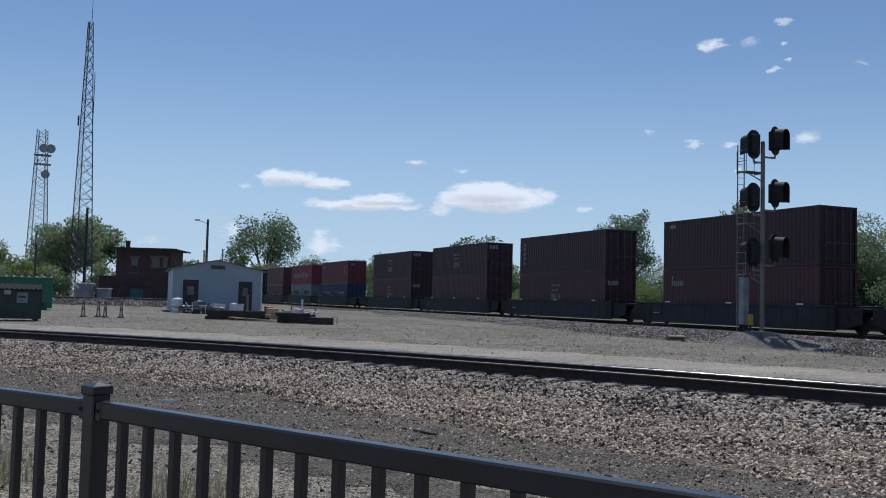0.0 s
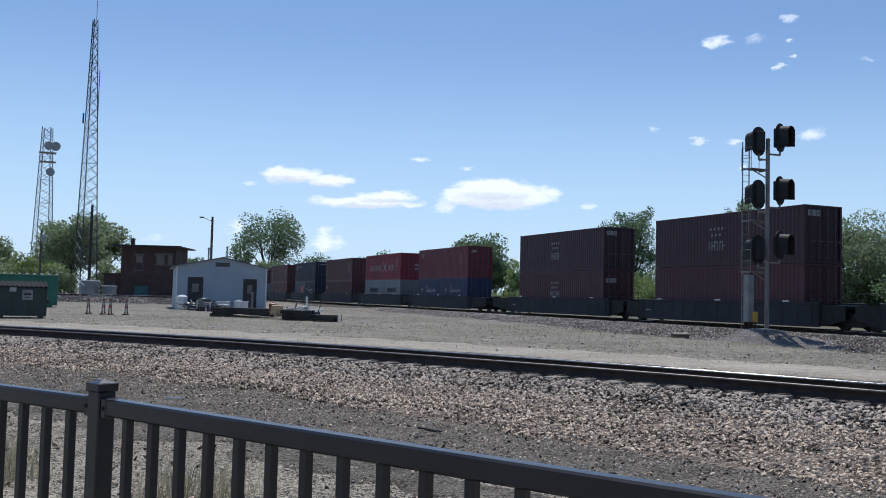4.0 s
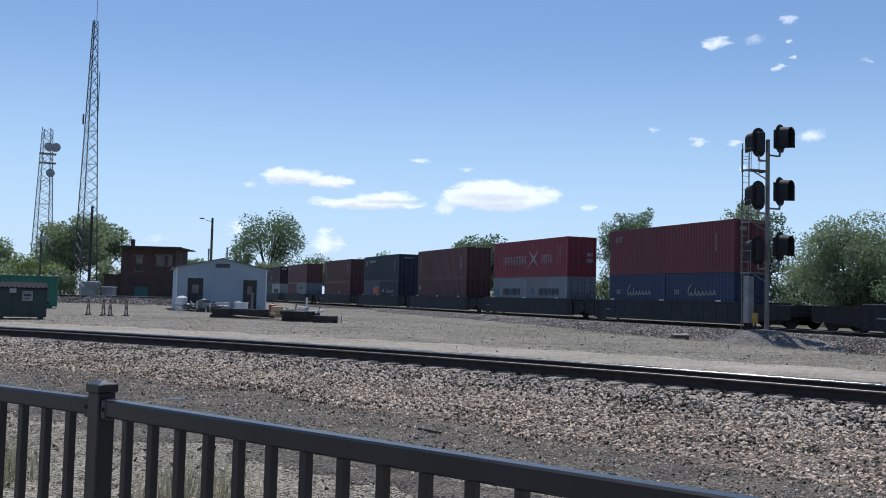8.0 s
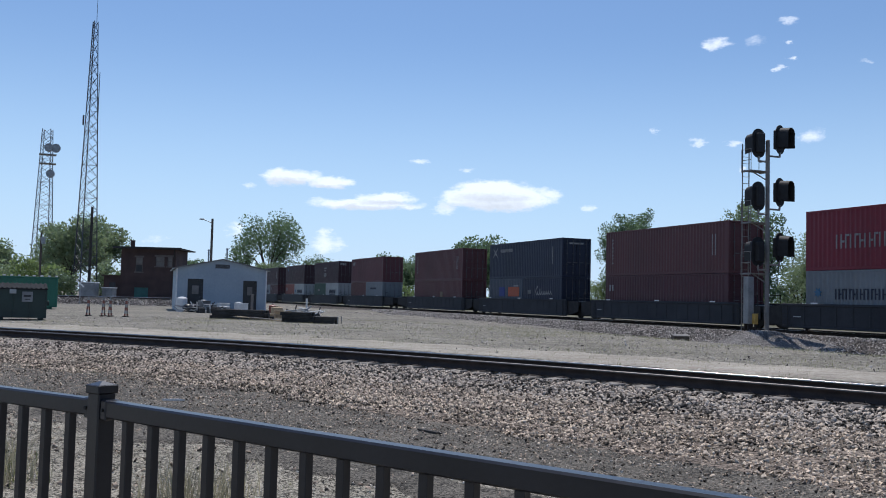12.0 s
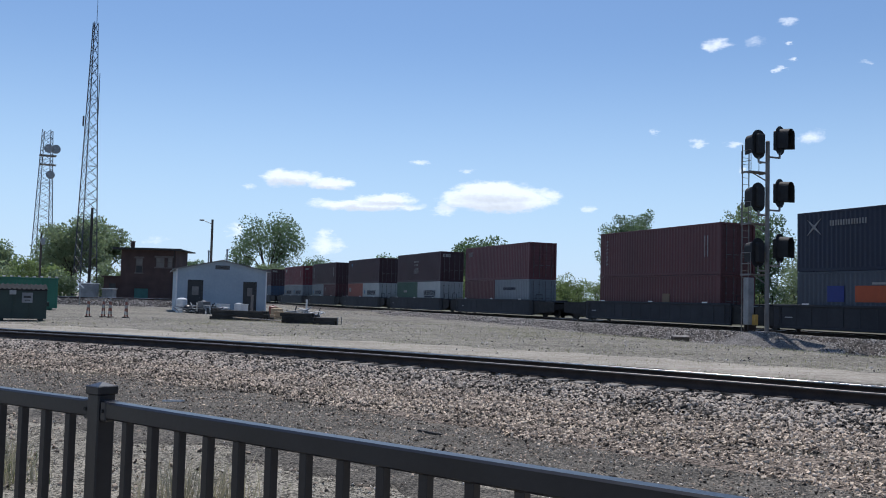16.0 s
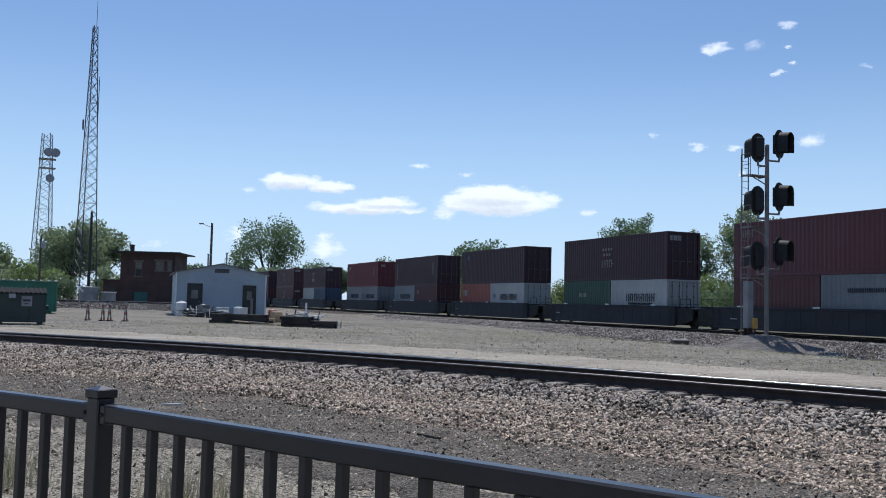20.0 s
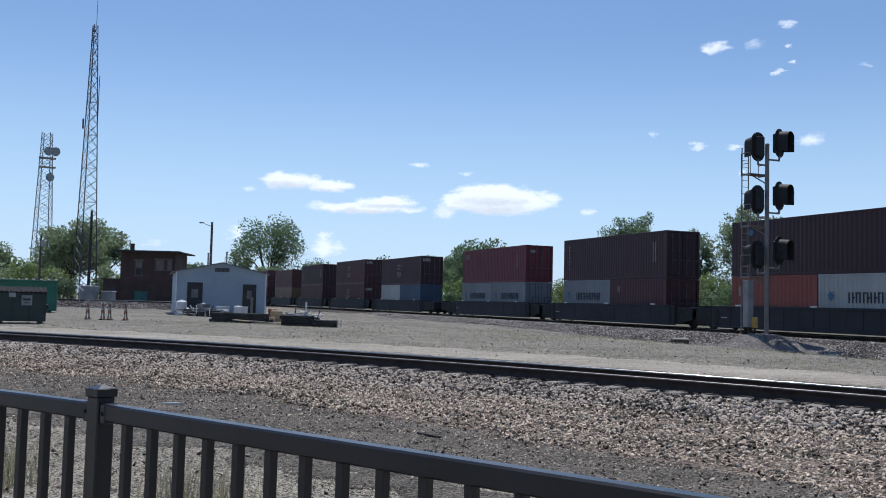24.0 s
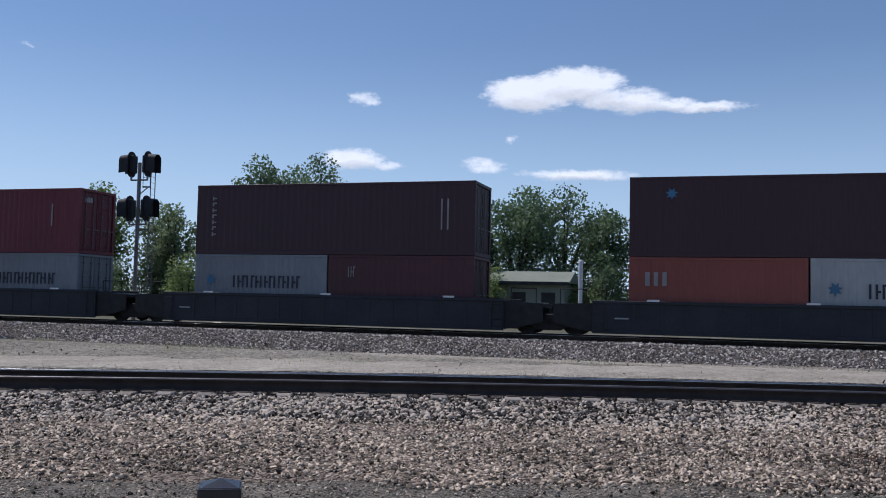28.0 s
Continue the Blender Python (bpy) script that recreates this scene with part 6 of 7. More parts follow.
    # dark sides and pale top carry the block's shade and sunlight as colour
    b = thing("block", pose(12.1, 46.3, ground_z(12.1, 46.3) + 0.03, 13, 0, 14), "brown block on gravel, shaded sides and lit top put into colour", "block")
    part("slab", Geo().box(-0.44, 0.44, -0.16, 0.16, 0.0, 0.24, 0.02), M["wood"], b)
    part("top_face", Geo().box(-0.43, 0.43, -0.15, 0.15, 0.24, 0.28, 0.01), M["concrete"], b, "top coloured pale as if lit")
    part("wire_loop", Geo().tube((-0.1, 0, 0.28), (0.0, 0, 0.34), 0.008, n=6).tube((0.0, 0, 0.34), (0.1, 0, 0.28), 0.008, n=6), M["rail_side"], b)
    # pieces of wood dropped beside the near track
    for r, a, deg, ln_, mat in ((-7.2, 36.7, 24, 0.3, "white_paint"), (-6.87, 40.3, -38, 0.34, "black_tie"), (-4.6, 53.4, -40, 0.6, "tie"), (-5.4, 54.6, -30, 0.28, "black_tie")):
        p = arc(ARC_R + r, a)
        t = thing("wood_scrap", pose(p.x, p.y, ground_z(p.x, p.y) + 0.035, 0, 2, deg), "short splintered scrap of wood on the gravel", "wood scrap", "scraps beside the track")
        part("splinter", Geo().prism([(-ln_ / 2, -0.012), (ln_ / 2 - 0.08, -0.02), (ln_ / 2, 0.0), (ln_ / 2 - 0.1, 0.02), (-ln_ / 2 + 0.05, 0.006)], "z", 0.0, 0.022), M[mat], t)


clutter()


# ---------------------------------------------------------------- dumpster, green box, barricade
def build_yard_boxes():
    d = thing("dumpster", pose(-17.17, 37.3, YARD + 0.01, 0, 0, 25), "dark green steel rubbish dumpster with a weathered ribbed lid", "dumpster")
    d.scale = (1.0, 1.0, 1.09)
    body = Geo().prism([(-0.02, 0.08), (1.45, 0.08), (1.45, 1.31), (0.0, 1.13)], "x", -0.95, 0.95)
    part("body", body, M["dump_green"], d)
    for i, x in enumerate((-0.93, -0.31, 0.31, 0.93)):
        part("rib", Geo().box(x - 0.03, x + 0.03, -0.05, -0.0, 0.1, 1.10, 0.008), M["dump_green"], d)
    lid = part("lid", Geo().prism([(-0.06, 1.13), (1.47, 1.32), (1.47, 1.37), (-0.06, 1.18)], "x", -0.97, 0.97), M["lid"], d, "weathered dark ribbed plastic lid")
    for k in range(11):
        x = -0.9 + k * 0.18
        part("lid_rib", Geo().prism([(-0.07, 1.179), (1.46, 1.369), (1.46, 1.402), (-0.07, 1.212)], "x", x - 0.035, x + 0.035), M["lid"], lid)
    for sx in (-1, 1):
        part("fork_sleeve", Geo().box(sx * 1.0 - 0.06, sx * 1.0 + 0.06, 0.2, 1.1, 0.55, 0.72, 0.01), M["dump_green"], d)
    for x in (-0.75, 0.75):
        for y in (0.15, 1.25):
            part("skid", Geo().box(x - 0.1, x + 0.1, y - 0.1, y + 0.1, 0.0, 0.09), M["dump_green"], d)
    sign = part("notice", Geo().box(0.02, 0.42, -0.07, -0.05, 0.68, 1.06), M["cabinet_grey"], d, "pale notice with unreadable print")
    part("print_bar", Geo().box(0.08, 0.36, -0.075, -0.07, 0.86, 0.94), M["dark_door"], sign)
    part("print_bar", Geo().box(0.12, 0.32, -0.075, -0.07, 0.76, 0.79), M["dark_door"], sign)
    part("decal", Geo().box(-0.45, -0.2, -0.07, -0.05, 0.98, 1.14), M["galvanised"], d, "faded pale decal")
    g = thing("green_container", pose(-28.0, 58.8, YARD, 0, 0, 24), "green ribbed steel roll-off box behind the dumpster", "container")
    part("body", Geo().box(-3.0, 3.0, 0.0, 2.3, 0.12, 2.08, 0.02), M["green_paint"], g)
    for i in range(13):
        x = -2.95 + i * 0.49
        part("rib", Geo().box(x - 0.05, x + 0.05, -0.07, 0.0, 0.12, 2.0, 0.01), M["green_paint"], g)
    part("top_rail", Geo().box(-3.05, 3.05, -0.08, 0.06, 2.0, 2.1, 0.015), M["green_paint"], g)
    for i in range(14):
        x = -2.9 + i * 0.445
        part("tarp_hook", Geo().box(x - 0.09, x + 0.09, -0.12, 0.02, 2.1, 2.19, 0.02), M["white_paint"], g, "pale tarp hook")
    for x in (-2.4, 2.4):
        part("skid", Geo().box(x - 0.3, x + 0.3, 0.2, 2.1, 0.0, 0.12), M["green_paint"], g)
    for x0, x1 in ((-17.85, -16.95), (-16.75, -15.8)):
        b = thing("barricade", pose((x0 + x1) / 2, 46.0, YARD, 0, 0, 5), "orange and white striped trestle barricade", "barricade", "barricades in the yard")
        hw = (x1 - x0) / 2
        part("rail", Geo().box(-hw, hw, -0.02, 0.02, 0.88, 0.95, 0.006), M["tie"], b, "thin grey top rail")
        for x in (-hw + 0.08, hw - 0.08):
            for sy in (-1, 1):
                n = 6
                for k in range(n):
                    z0, z1 = 0.95 * k / n, 0.95 * (k + 1) / n
                    y0, y1 = sy * 0.28 * (1 - z0 / 0.97), sy * 0.28 * (1 - z1 / 0.97)
                    gk = Geo().tube((x, y0, z0), (x, y1, z1), 0.045, n=4)
                    part("leg_band", gk, M["orange"] if k % 2 == 0 else M["concrete"], b)
        for x in (-hw, hw - 0.2):
            part("foot", Geo().box(x, x + 0.2, -0.32, 0.32, 0.0, 0.05, 0.01), M["black_tie"], b)


build_yard_boxes()


# ---------------------------------------------------------------- crossing line, cabinets, tower
def build_crossing_line():
    z = 1.02
    bank = Geo().prism([(85.2, YARD - 0.1), (91.0, YARD - 0.1), (89.6, z - 0.17), (86.5, z - 0.17)], "x", -44.0, -17.5)
    setting("embankment", bank, M["ballast"], "low ballast embankment of the crossing line")
    track, d, side = straight_track("railway_track", "railway track on a low embankment before the brick tower", (-44.0, 88.0), (-17.5, 88.0), z)
    tie = Geo().box(-1.30, 1.30, -0.115, 0.115, -0.14, 0.0, 0.012).mesh("tie", M["tie"])
    tie_row(track, (-43.8, 88.0), d, side, z, 47, 0.56, tie)
    sp, rg = [], np.random.default_rng(41)
    x, u = rg.uniform(-44, -18, 4000), rg.random(4000)
    pts = np.stack([x, 85.2 + 1.3 * u, YARD - 0.05 + (z - 0.12 - YARD) * u], 1)
    stones("embankment_stones", "pale ballast stones on the low embankment", pts, 0.03 + 0.035 * rg.random(4000), M["apron_stone"], 42)
    for x, y, w, h in ((-36.75, 95.0, 1.6, 1.6), (-35.0, 96.0, 1.1, 1.1)):
        c = thing("signal_cabinet", pose(x, y, 0.75), "pale grey metal signal cabinet beside the crossing line", "cabinet", "signal cabinets")
        part("body", Geo().box(-w / 2, w / 2, -0.6, 0.6, 0.0, h, 0.02), M["cabinet_grey"], c)
        part("roof", Geo().box(-w / 2 - 0.06, w / 2 + 0.06, -0.68, 0.68, h, h + 0.08, 0.02), M["white_paint"], c, "white sheet roof")
        for s1 in (-1, 1):
            part("door", Geo().box(s1 * w * 0.24 - w * 0.22, s1 * w * 0.24 + w * 0.22, -0.625, -0.6, 0.1, h - 0.1, 0.006), M["cabinet_grey"], c)
        part("plinth", Geo().box(-w / 2 - 0.05, w / 2 + 0.05, -0.65, 0.65, -0.5, 0.0), M["concrete"], c)
    x_sign = thing("crossing_sign", pose(-33.7, 85.0, YARD), "small weathered crossbuck sign on a steel post", "sign")
    part("post", Geo().tube((0, 0, 0), (0, 0, 2.2), 0.05, n=8), M["galvanised"], x_sign)
    for turn in (-45, 45):
        o = part("blade", Geo().box(-0.52, 0.52, -0.015, 0.015, -0.055, 0.055, 0.006), M["white_paint"], x_sign, "faded white blade")
        o.matrix_basis = pose(0, -0.07 - (0.04 if turn > 0 else 0.0), 1.95, 0, turn, 0)


build_crossing_line()


def build_tower():
    tw = thing("signal_tower", pose(-40.6, 115.0, 0.55, 0, 0, 3), "two-storey dark brick interlocking tower with a flat overhanging roof", "building")
    W, DEP, H = 6.8, 6.5, 6.45
    wins = [(1.8, 2.7, 3.55, 5.35), (4.3, 5.4, 4.3, 5.5), (5.75, 6.4, 4.3, 5.5), (1.75, 3.5, 0.25, 1.55)]
    # front wall as courses of blocks round its openings
    xs = sorted({0.0, W, *[w[0] for w in wins], *[w[1] for w in wins]})
    zs = sorted({0.0, H, *[w[2] for w in wins], *[w[3] for w in wins]})
    wall = Geo()
    for i in range(len(xs) - 1):
        for j in range(len(zs) - 1):
            cx, cz = (xs[i] + xs[i + 1]) / 2, (zs[j] + zs[j + 1]) / 2
            if not any(w[0] < cx < w[1] and w[2] < cz < w[3] for w in wins):
                wall.box(xs[i], xs[i + 1], 0.0, 0.3, zs[j], zs[j + 1])
    part("front_wall", wall.weld(), M["brick"], tw)
    part("side_wall", Geo().box(0, 0.3, 0.302, DEP, 0, H), M["brick"], tw)
    part("side_wall", Geo().box(W - 0.3, W, 0.302, DEP, 0, H), M["brick"], tw)
    part("back_wall", Geo().box(0.302, W - 0.302, DEP - 0.3, DEP, 0, H), M["brick"], tw)
    part("plinth", Geo().box(-0.06, W + 0.06, -0.06, -0.003, -0.6, 0.2), M["concrete"], tw)
    roof = part("roof", Geo().box(-0.75, W + 0.85, -1.0, DEP + 0.9, H, H + 0.16, 0.03), M["tar_roof"], tw, "flat dark roof with wide eaves")
    part("fascia", Geo().box(-0.8, W + 0.9, -1.06, -1.0, H - 0.06, H + 0.2), M["tar_roof"], roof)
    part("chimney", Geo().box(0.75, 1.2, 1.2, 1.65, H + 0.16, H + 1.1, 0.02).box(0.7, 1.25, 1.15, 1.7, H + 1.0, H + 1.12, 0.02), M["brick"], roof, "short brick chimney")
    for i, (a, b, z0, z1) in enumerate(wins):
        if i == 3:
            dr = part("door", Geo().box(a, b, 0.12, 0.18, z0, z1), M["teal_door"], tw, "faded teal loading door")
            part("door_batten", Geo().box(a, b, 0.09, 0.12, z0 + 0.55, z0 + 0.7), M["teal_door"], dr)
            continue
        wn = part("window", Geo().box(a, b, 0.14, 0.2, z0, z1), M["board"] if i else M["dark_door"], tw, "boarded sash window")
        part("window_frame", Geo().box(a, a + 0.08, 0.08, 0.14, z0, z1).box(b - 0.08, b, 0.08, 0.14, z0, z1).box(a + 0.08, b - 0.08, 0.08, 0.14, z1 - 0.08, z1).box(a + 0.08, b - 0.08, 0.08, 0.14, (z0 + z1) / 2 - 0.05, (z0 + z1) / 2 + 0.05), M["mortar_trim"], wn)
        part("sill", Geo().box(a - 0.12, b + 0.12, -0.1, 0.1, z0 - 0.14, z0), M["mortar_trim"], wn)
        part("lintel", Geo().box(a - 0.15, b + 0.15, -0.025, 0.0, z1, z1 + 0.22), M["mortar_trim"], wn)
        if i == 0:
            part("upper_sash", Geo().box(a + 0.08, b - 0.08, 0.1, 0.139, (z0 + z1) / 2 + 0.05, z1 - 0.08), M["board"], wn, "pale boarded upper sash")
    an = part("annex", Geo().box(-2.3, -0.02, 0.8, 5.5, 0.0, 2.9).box(-2.5, 0.0, 0.6, 5.7, 2.9, 3.05), M["brick"], tw, "low brick lean-to")
    part("annex_door", Geo().box(-1.6, -0.8, 0.74, 0.8, 0.05, 2.1), M["dark_door"], an)
    part("downpipe", Geo().tube((W - 0.2, -0.08, 0.1), (W - 0.2, -0.08, H), 0.05, n=8), M["tar_roof"], tw)


build_tower()


# ---------------------------------------------------------------- masts and poles
def lattice(name, label, m, h, w0, w1, panel, mat, legs=3, leg_r=0.07, brace_r=0.03):
    t = thing(name, m, label, "mast")
    ang = [2 * math.pi * k / legs + 0.5 for k in range(legs)]

    def at(k, z):
        w = w0 + (w1 - w0) * z / h
        return Vector((w * math.cos(ang[k]), w * math.sin(ang[k]), z))

    for k in range(legs):
        part("leg", Geo().tube(at(k, 0), at(k, h), leg_r, leg_r * 0.7, n=6), mat, t)
    n = int(h / panel)
    for i in range(n):
        z0, z1 = h * i / n, h * (i + 1) / n
        for k in range(legs):
            j = (k + 1) % legs
            part("brace", Geo().tube(at(k, z0), at(j, z1), brace_r, n=4, caps=False), mat, t)
            part("brace", Geo().tube(at(j, z0), at(k, z1), brace_r, n=4, caps=False), mat, t)
            if i % 3 == 0:
                part("girt", Geo().tube(at(k, z0), at(j, z0), brace_r, n=4, caps=False), mat, t)
    return t


def dish(parent, x, y, z, r, deg):
    v, f = [], []
    n, rows = 20, 4
    for j in range(rows + 1):
        u = j / rows
        for k in range(n):
            w = 2 * math.pi * k / n
            v.append((0.28 * r * (1 - u * u) - 0.28 * r, u * r * math.cos(w), u * r * math.sin(w)))
    for j in range(rows):
        for k in range(n):
            f.append((j * n + k, j * n + (k + 1) % n, (j + 1) * n + (k + 1) % n, (j + 1) * n + k))
    g = Geo().add(v, f)
    g.tube((-0.28 * r, 0, 0), (0.35 * r, 0, 0), r, r * 0.98, n=20, caps=False)
    g.tube((0.34 * r, 0, 0), (0.36 * r, 0, 0), r * 0.98, r * 0.9, n=20)
    o = part("dish", g, M["galvanised"], parent, "grey drum-shaped microwave dish")
    o.matrix_basis = pose(x, y, z, 0, 0, deg)
    part("mount", Geo().tube((0.0, 0, -0.2), (0.0, 0.5, -0.3), 0.05, n=6), M["tower_steel"], o)


def pole(name, label, x, y, h, r, mat, z=YARD):
    t = thing(name, pose(x, y, z), label, "pole", "poles")
    part("shaft", Geo().tube((0, 0, -0.3), (0, 0, h), r, r * 0.75, n=10), M[mat], t)
    return t


def build_masts():
    t = lattice("radio_mast", "tall tapering steel lattice radio mast with a whip aerial", pose(-49.2, 125.0, 0.3, 0, 0, 10), 38.7, 1.9, 0.38, 1.5, M["mast_steel"], 3, 0.085, 0.032)
    part("whip_aerial", Geo().tube((0.2, 0, 38.5), (0.2, 0, 43.5), 0.04, 0.02, n=6), M["mast_steel"], t)
    part("side_aerial", Geo().tube((1.0, -0.4, 25.0), (1.0, -0.4, 31.5), 0.05, n=6).tube((0.2, 0, 26.0), (1.0, -0.4, 26.0), 0.03, n=4), M["mast_steel"], t)
    part("side_aerial", Geo().tube((-0.9, -0.3, 24.0), (-0.9, -0.3, 25.4), 0.12, n=6), M["mast_steel"], t)
    d = lattice("microwave_tower", "grey lattice tower carrying three microwave dishes", pose(-70.5, 160.0, 0.3, 0, 0, 25), 29.6, 2.3, 1.0, 1.3, M["tower_steel"], 4, 0.09, 0.033)
    dish(d, 0.3, -1.0, 26.2, 0.75, -75 - 25), dish(d, 1.45, -0.9, 26.2, 0.78, -60 - 25), dish(d, 0.75, -1.0, 21.6, 0.72, -70 - 25)
    part("work_platform", Geo().box(-1.2, 1.6, -1.3, 1.0, 25.0, 25.08).box(-1.1, 1.6, -1.3, 1.0, 23.4, 23.46), M["tower_steel"], d)
    p = pole("lamp_pole", "tall wooden lamp pole with a short bracket arm", -22.9, 90.0, 8.7, 0.15, "wood")
    arm = part("bracket_arm", Geo().tube((0, 0, 8.25), (-0.9, -0.1, 8.6), 0.035, n=6), M["galvanised"], p)
    part("lamp_head", Geo().box(-1.25, -0.8, -0.2, 0.0, 8.54, 8.68, 0.03), M["galvanised"], arm, "grey lamp head, unlit")
    pole("utility_pole", "dark creosoted utility pole before the mast", -42.6, 110.0, 11.4, 0.2, "black_tie")
    u = pole("utility_pole", "slim wooden utility pole among the trees", -53.0, 120.0, 8.8, 0.17, "wood")
    part("transformer", Geo().tube((0.3, -0.1, 7.3), (0.3, -0.1, 8.2), 0.26, n=10), M["galvanised"], u, "grey pole transformer")


build_masts()


# ---------------------------------------------------------------- trees
def leaf_cloud(name, blobs, per_area, size, mat, parent, seed, inner=0.25):
    """Small bent leaf sprays scattered through lumpy clumps; blobs: centre, radii."""
    rg = np.random.default_rng(seed)
    pts = []
    for (cx, cy, cz), (rx, ry, rz) in blobs:
        n = max(12, int(per_area * (rx * ry + rx * rz + ry * rz) * 4))
        d = rg.normal(size=(n, 3))
        d /= np.linalg.norm(d, axis=1)[:, None]
        r = inner + (1.08 - inner) * rg.random(n) ** 0.45
        # ragged outline
        r *= 0.82 + 0.34 * (np.sin(d[:, 0] * 5 + cx) * np.sin(d[:, 1] * 6 + cz) * np.cos(d[:, 2] * 5 + cy) * 0.5 + 0.5)
        p = d * r[:, None] * np.array([rx, ry, rz]) + np.array([cx, cy, cz])
        pts.append(p)
    p = np.concatenate(pts)
    n = len(p)
    s = size * (0.55 + 0.9 * rg.random(n))
    u = rg.normal(size=(n, 3))
    u /= np.linalg.norm(u, axis=1)[:, None]
    w = np.cross(u, rg.normal(size=(n, 3)))
    w /= np.linalg.norm(w, axis=1)[:, None]
    nn = np.cross(u, w)
    q = np.empty((n, 4, 3))
    q[:, 0] = p - u * s[:, None] * 0.6
    q[:, 1] = p + w * s[:, None] * 0.38 + nn * s[:, None] * 0.12
    q[:, 2] = p + u * s[:, None] * 0.6
    q[:, 3] = p - w * s[:, None] * 0.38 + nn * s[:, None] * 0.12
    f = np.arange(n * 4).reshape(-1, 4)
    return part(name, fast_mesh(name, q.reshape(-1, 3), f, mat), None, parent)


def tree(x, y, h, hw, kind, seed):
    rnd = random.Random(seed)
    far = math.hypot(x, y) > 120
    names = {"leaf": "broad-leaved tree with a full green crown", "leaf_light": "bushy light-green shrub with loose twigs", "leaf_grey": "grey-green broad tree with a loose crown", "bush": "large rounded grey-green bush, dense to the ground", "airy": "tall open tree whose dark limbs show through", "conifer": "dark ragged conifer"}
    t = thing("bush" if kind == "bush" else "shrub" if h < 7 and kind != "conifer" else "conifer" if kind == "conifer" else "tree", pose(x, y, YARD, 0, 0, rnd.uniform(0, 360)), names[kind] + (" behind the main line" if not far else " in the distance"), "tree", "trees round the yard")
    size = (0.36 if far else 0.175) * (1.0 if h > 7 else 0.85)
    dens = (7.0 if far else 23.0)
    if kind == "bush":
        size, dens = 0.135, 38.0
    wood = Geo()
    blobs = []
    if kind == "conifer":
        wood.tube((0, 0, -0.2), (0, 0, h * 0.97), 0.02 * h, 0.02, n=8)
        k = 0
        z = 0.10 * h
        while z < h * 0.97:
            r = hw * (1 - z / h) ** 0.8 + 0.12
            for j in range(5):
                a = k * 2.4 + j * 1.257
                rr = r * rnd.uniform(0.6, 1.15)
                wood.tube((0, 0, z), (rr * math.cos(a), rr * math.sin(a), z - 0.12 * rr), 0.03, 0.01, n=4, caps=False)
                blobs.append(((0.62 * rr * math.cos(a), 0.62 * rr * math.sin(a), z - 0.1 * rr), (0.42 * rr + 0.12, 0.42 * rr + 0.12, 0.16 + 0.1 * rr)))
            z += 0.055 * h
            k += 1
        part("trunk", wood, M["bark"], t)
        leaf_cloud("crown", blobs, dens * 2.2, size * 0.8, M["needle"], t, seed)
        return
    shrub = h < 7.5 or kind == "bush"
    airy = kind == "airy"
    tr_h = h * (0.05 if shrub else 0.24)
    tr_r = 0.016 * h + 0.04
    top = Vector((rnd.uniform(-0.3, 0.3), rnd.uniform(-0.3, 0.3), tr_h))
    wood.tube((0, 0, -0.3), top, tr_r * 1.25, tr_r, n=10)
    nb = 10 if kind == "bush" else 5 if shrub else (11 if airy else 9)
    cz = h * (0.5 if shrub else 0.60)
    rz = h - cz
    for i in range(nb):
        a = i * 2.399 + rnd.uniform(-0.4, 0.4)
        u = (i + 0.5) / nb
        el = math.asin(min(0.96, -0.55 + 1.5 * u))
        rr = rnd.uniform(0.55, 0.8)
        tip = Vector((hw * rr * math.cos(el) * math.cos(a), hw * rr * math.cos(el) * math.sin(a), cz + rz * 0.72 * math.sin(el)))
        mid = top.lerp(tip, 0.5) + Vector((0, 0, 0.06 * h))
        wood.tube(top, mid, tr_r * 0.55, tr_r * 0.34, n=6, caps=False).tube(mid, tip, tr_r * 0.34, tr_r * 0.1, n=6, caps=False)
        for s in range(3):
            q = mid.lerp(tip, rnd.uniform(0.2, 0.9))
            e = q + Vector((rnd.uniform(-1, 1) * hw * 0.32, rnd.uniform(-1, 1) * hw * 0.32, rnd.uniform(0.0, 0.3) * rz))
            wood.tube(q, e, tr_r * 0.16, tr_r * 0.05, n=4, caps=False)
            br = hw * rnd.uniform(0.18, 0.34)
            blobs.append((tuple(e), (br, br, br * rnd.uniform(0.6, 0.9))))
        br = hw * rnd.uniform(0.34, 0.48)
        blobs.append((tuple(tip), (br, br, br * rnd.uniform(0.65, 0.95) * min(1.3, rz / hw))))
    if not airy:
        blobs.append(((0, 0, cz - 0.1 * rz), (hw * 0.55, hw * 0.55, rz * 0.55)))
        if shrub:
            blobs.append(((0, 0, h * 0.25), (hw * 0.85, hw * 0.85, h * 0.25)))
        elif not far:      # low growth and boughs that hang nearly to the ground
            blobs.append(((0, 0, h * 0.27), (hw * 0.8, hw * 0.8, h * 0.25)))
            for k in range(5):
                a = k * 1.257 + rnd.uniform(-0.3, 0.3)
                blobs.append(((0.55 * hw * math.cos(a), 0.55 * hw * math.sin(a), h * rnd.uniform(0.17, 0.3)), (hw * 0.45, hw * 0.45, h * 0.17)))
    part("trunk", wood, M["bark"], t)
    leaf_cloud("crown", blobs, dens * (0.42 if airy else 1.0), size, M["leaf" if airy else "leaf_grey" if kind == "bush" else kind], t, seed)


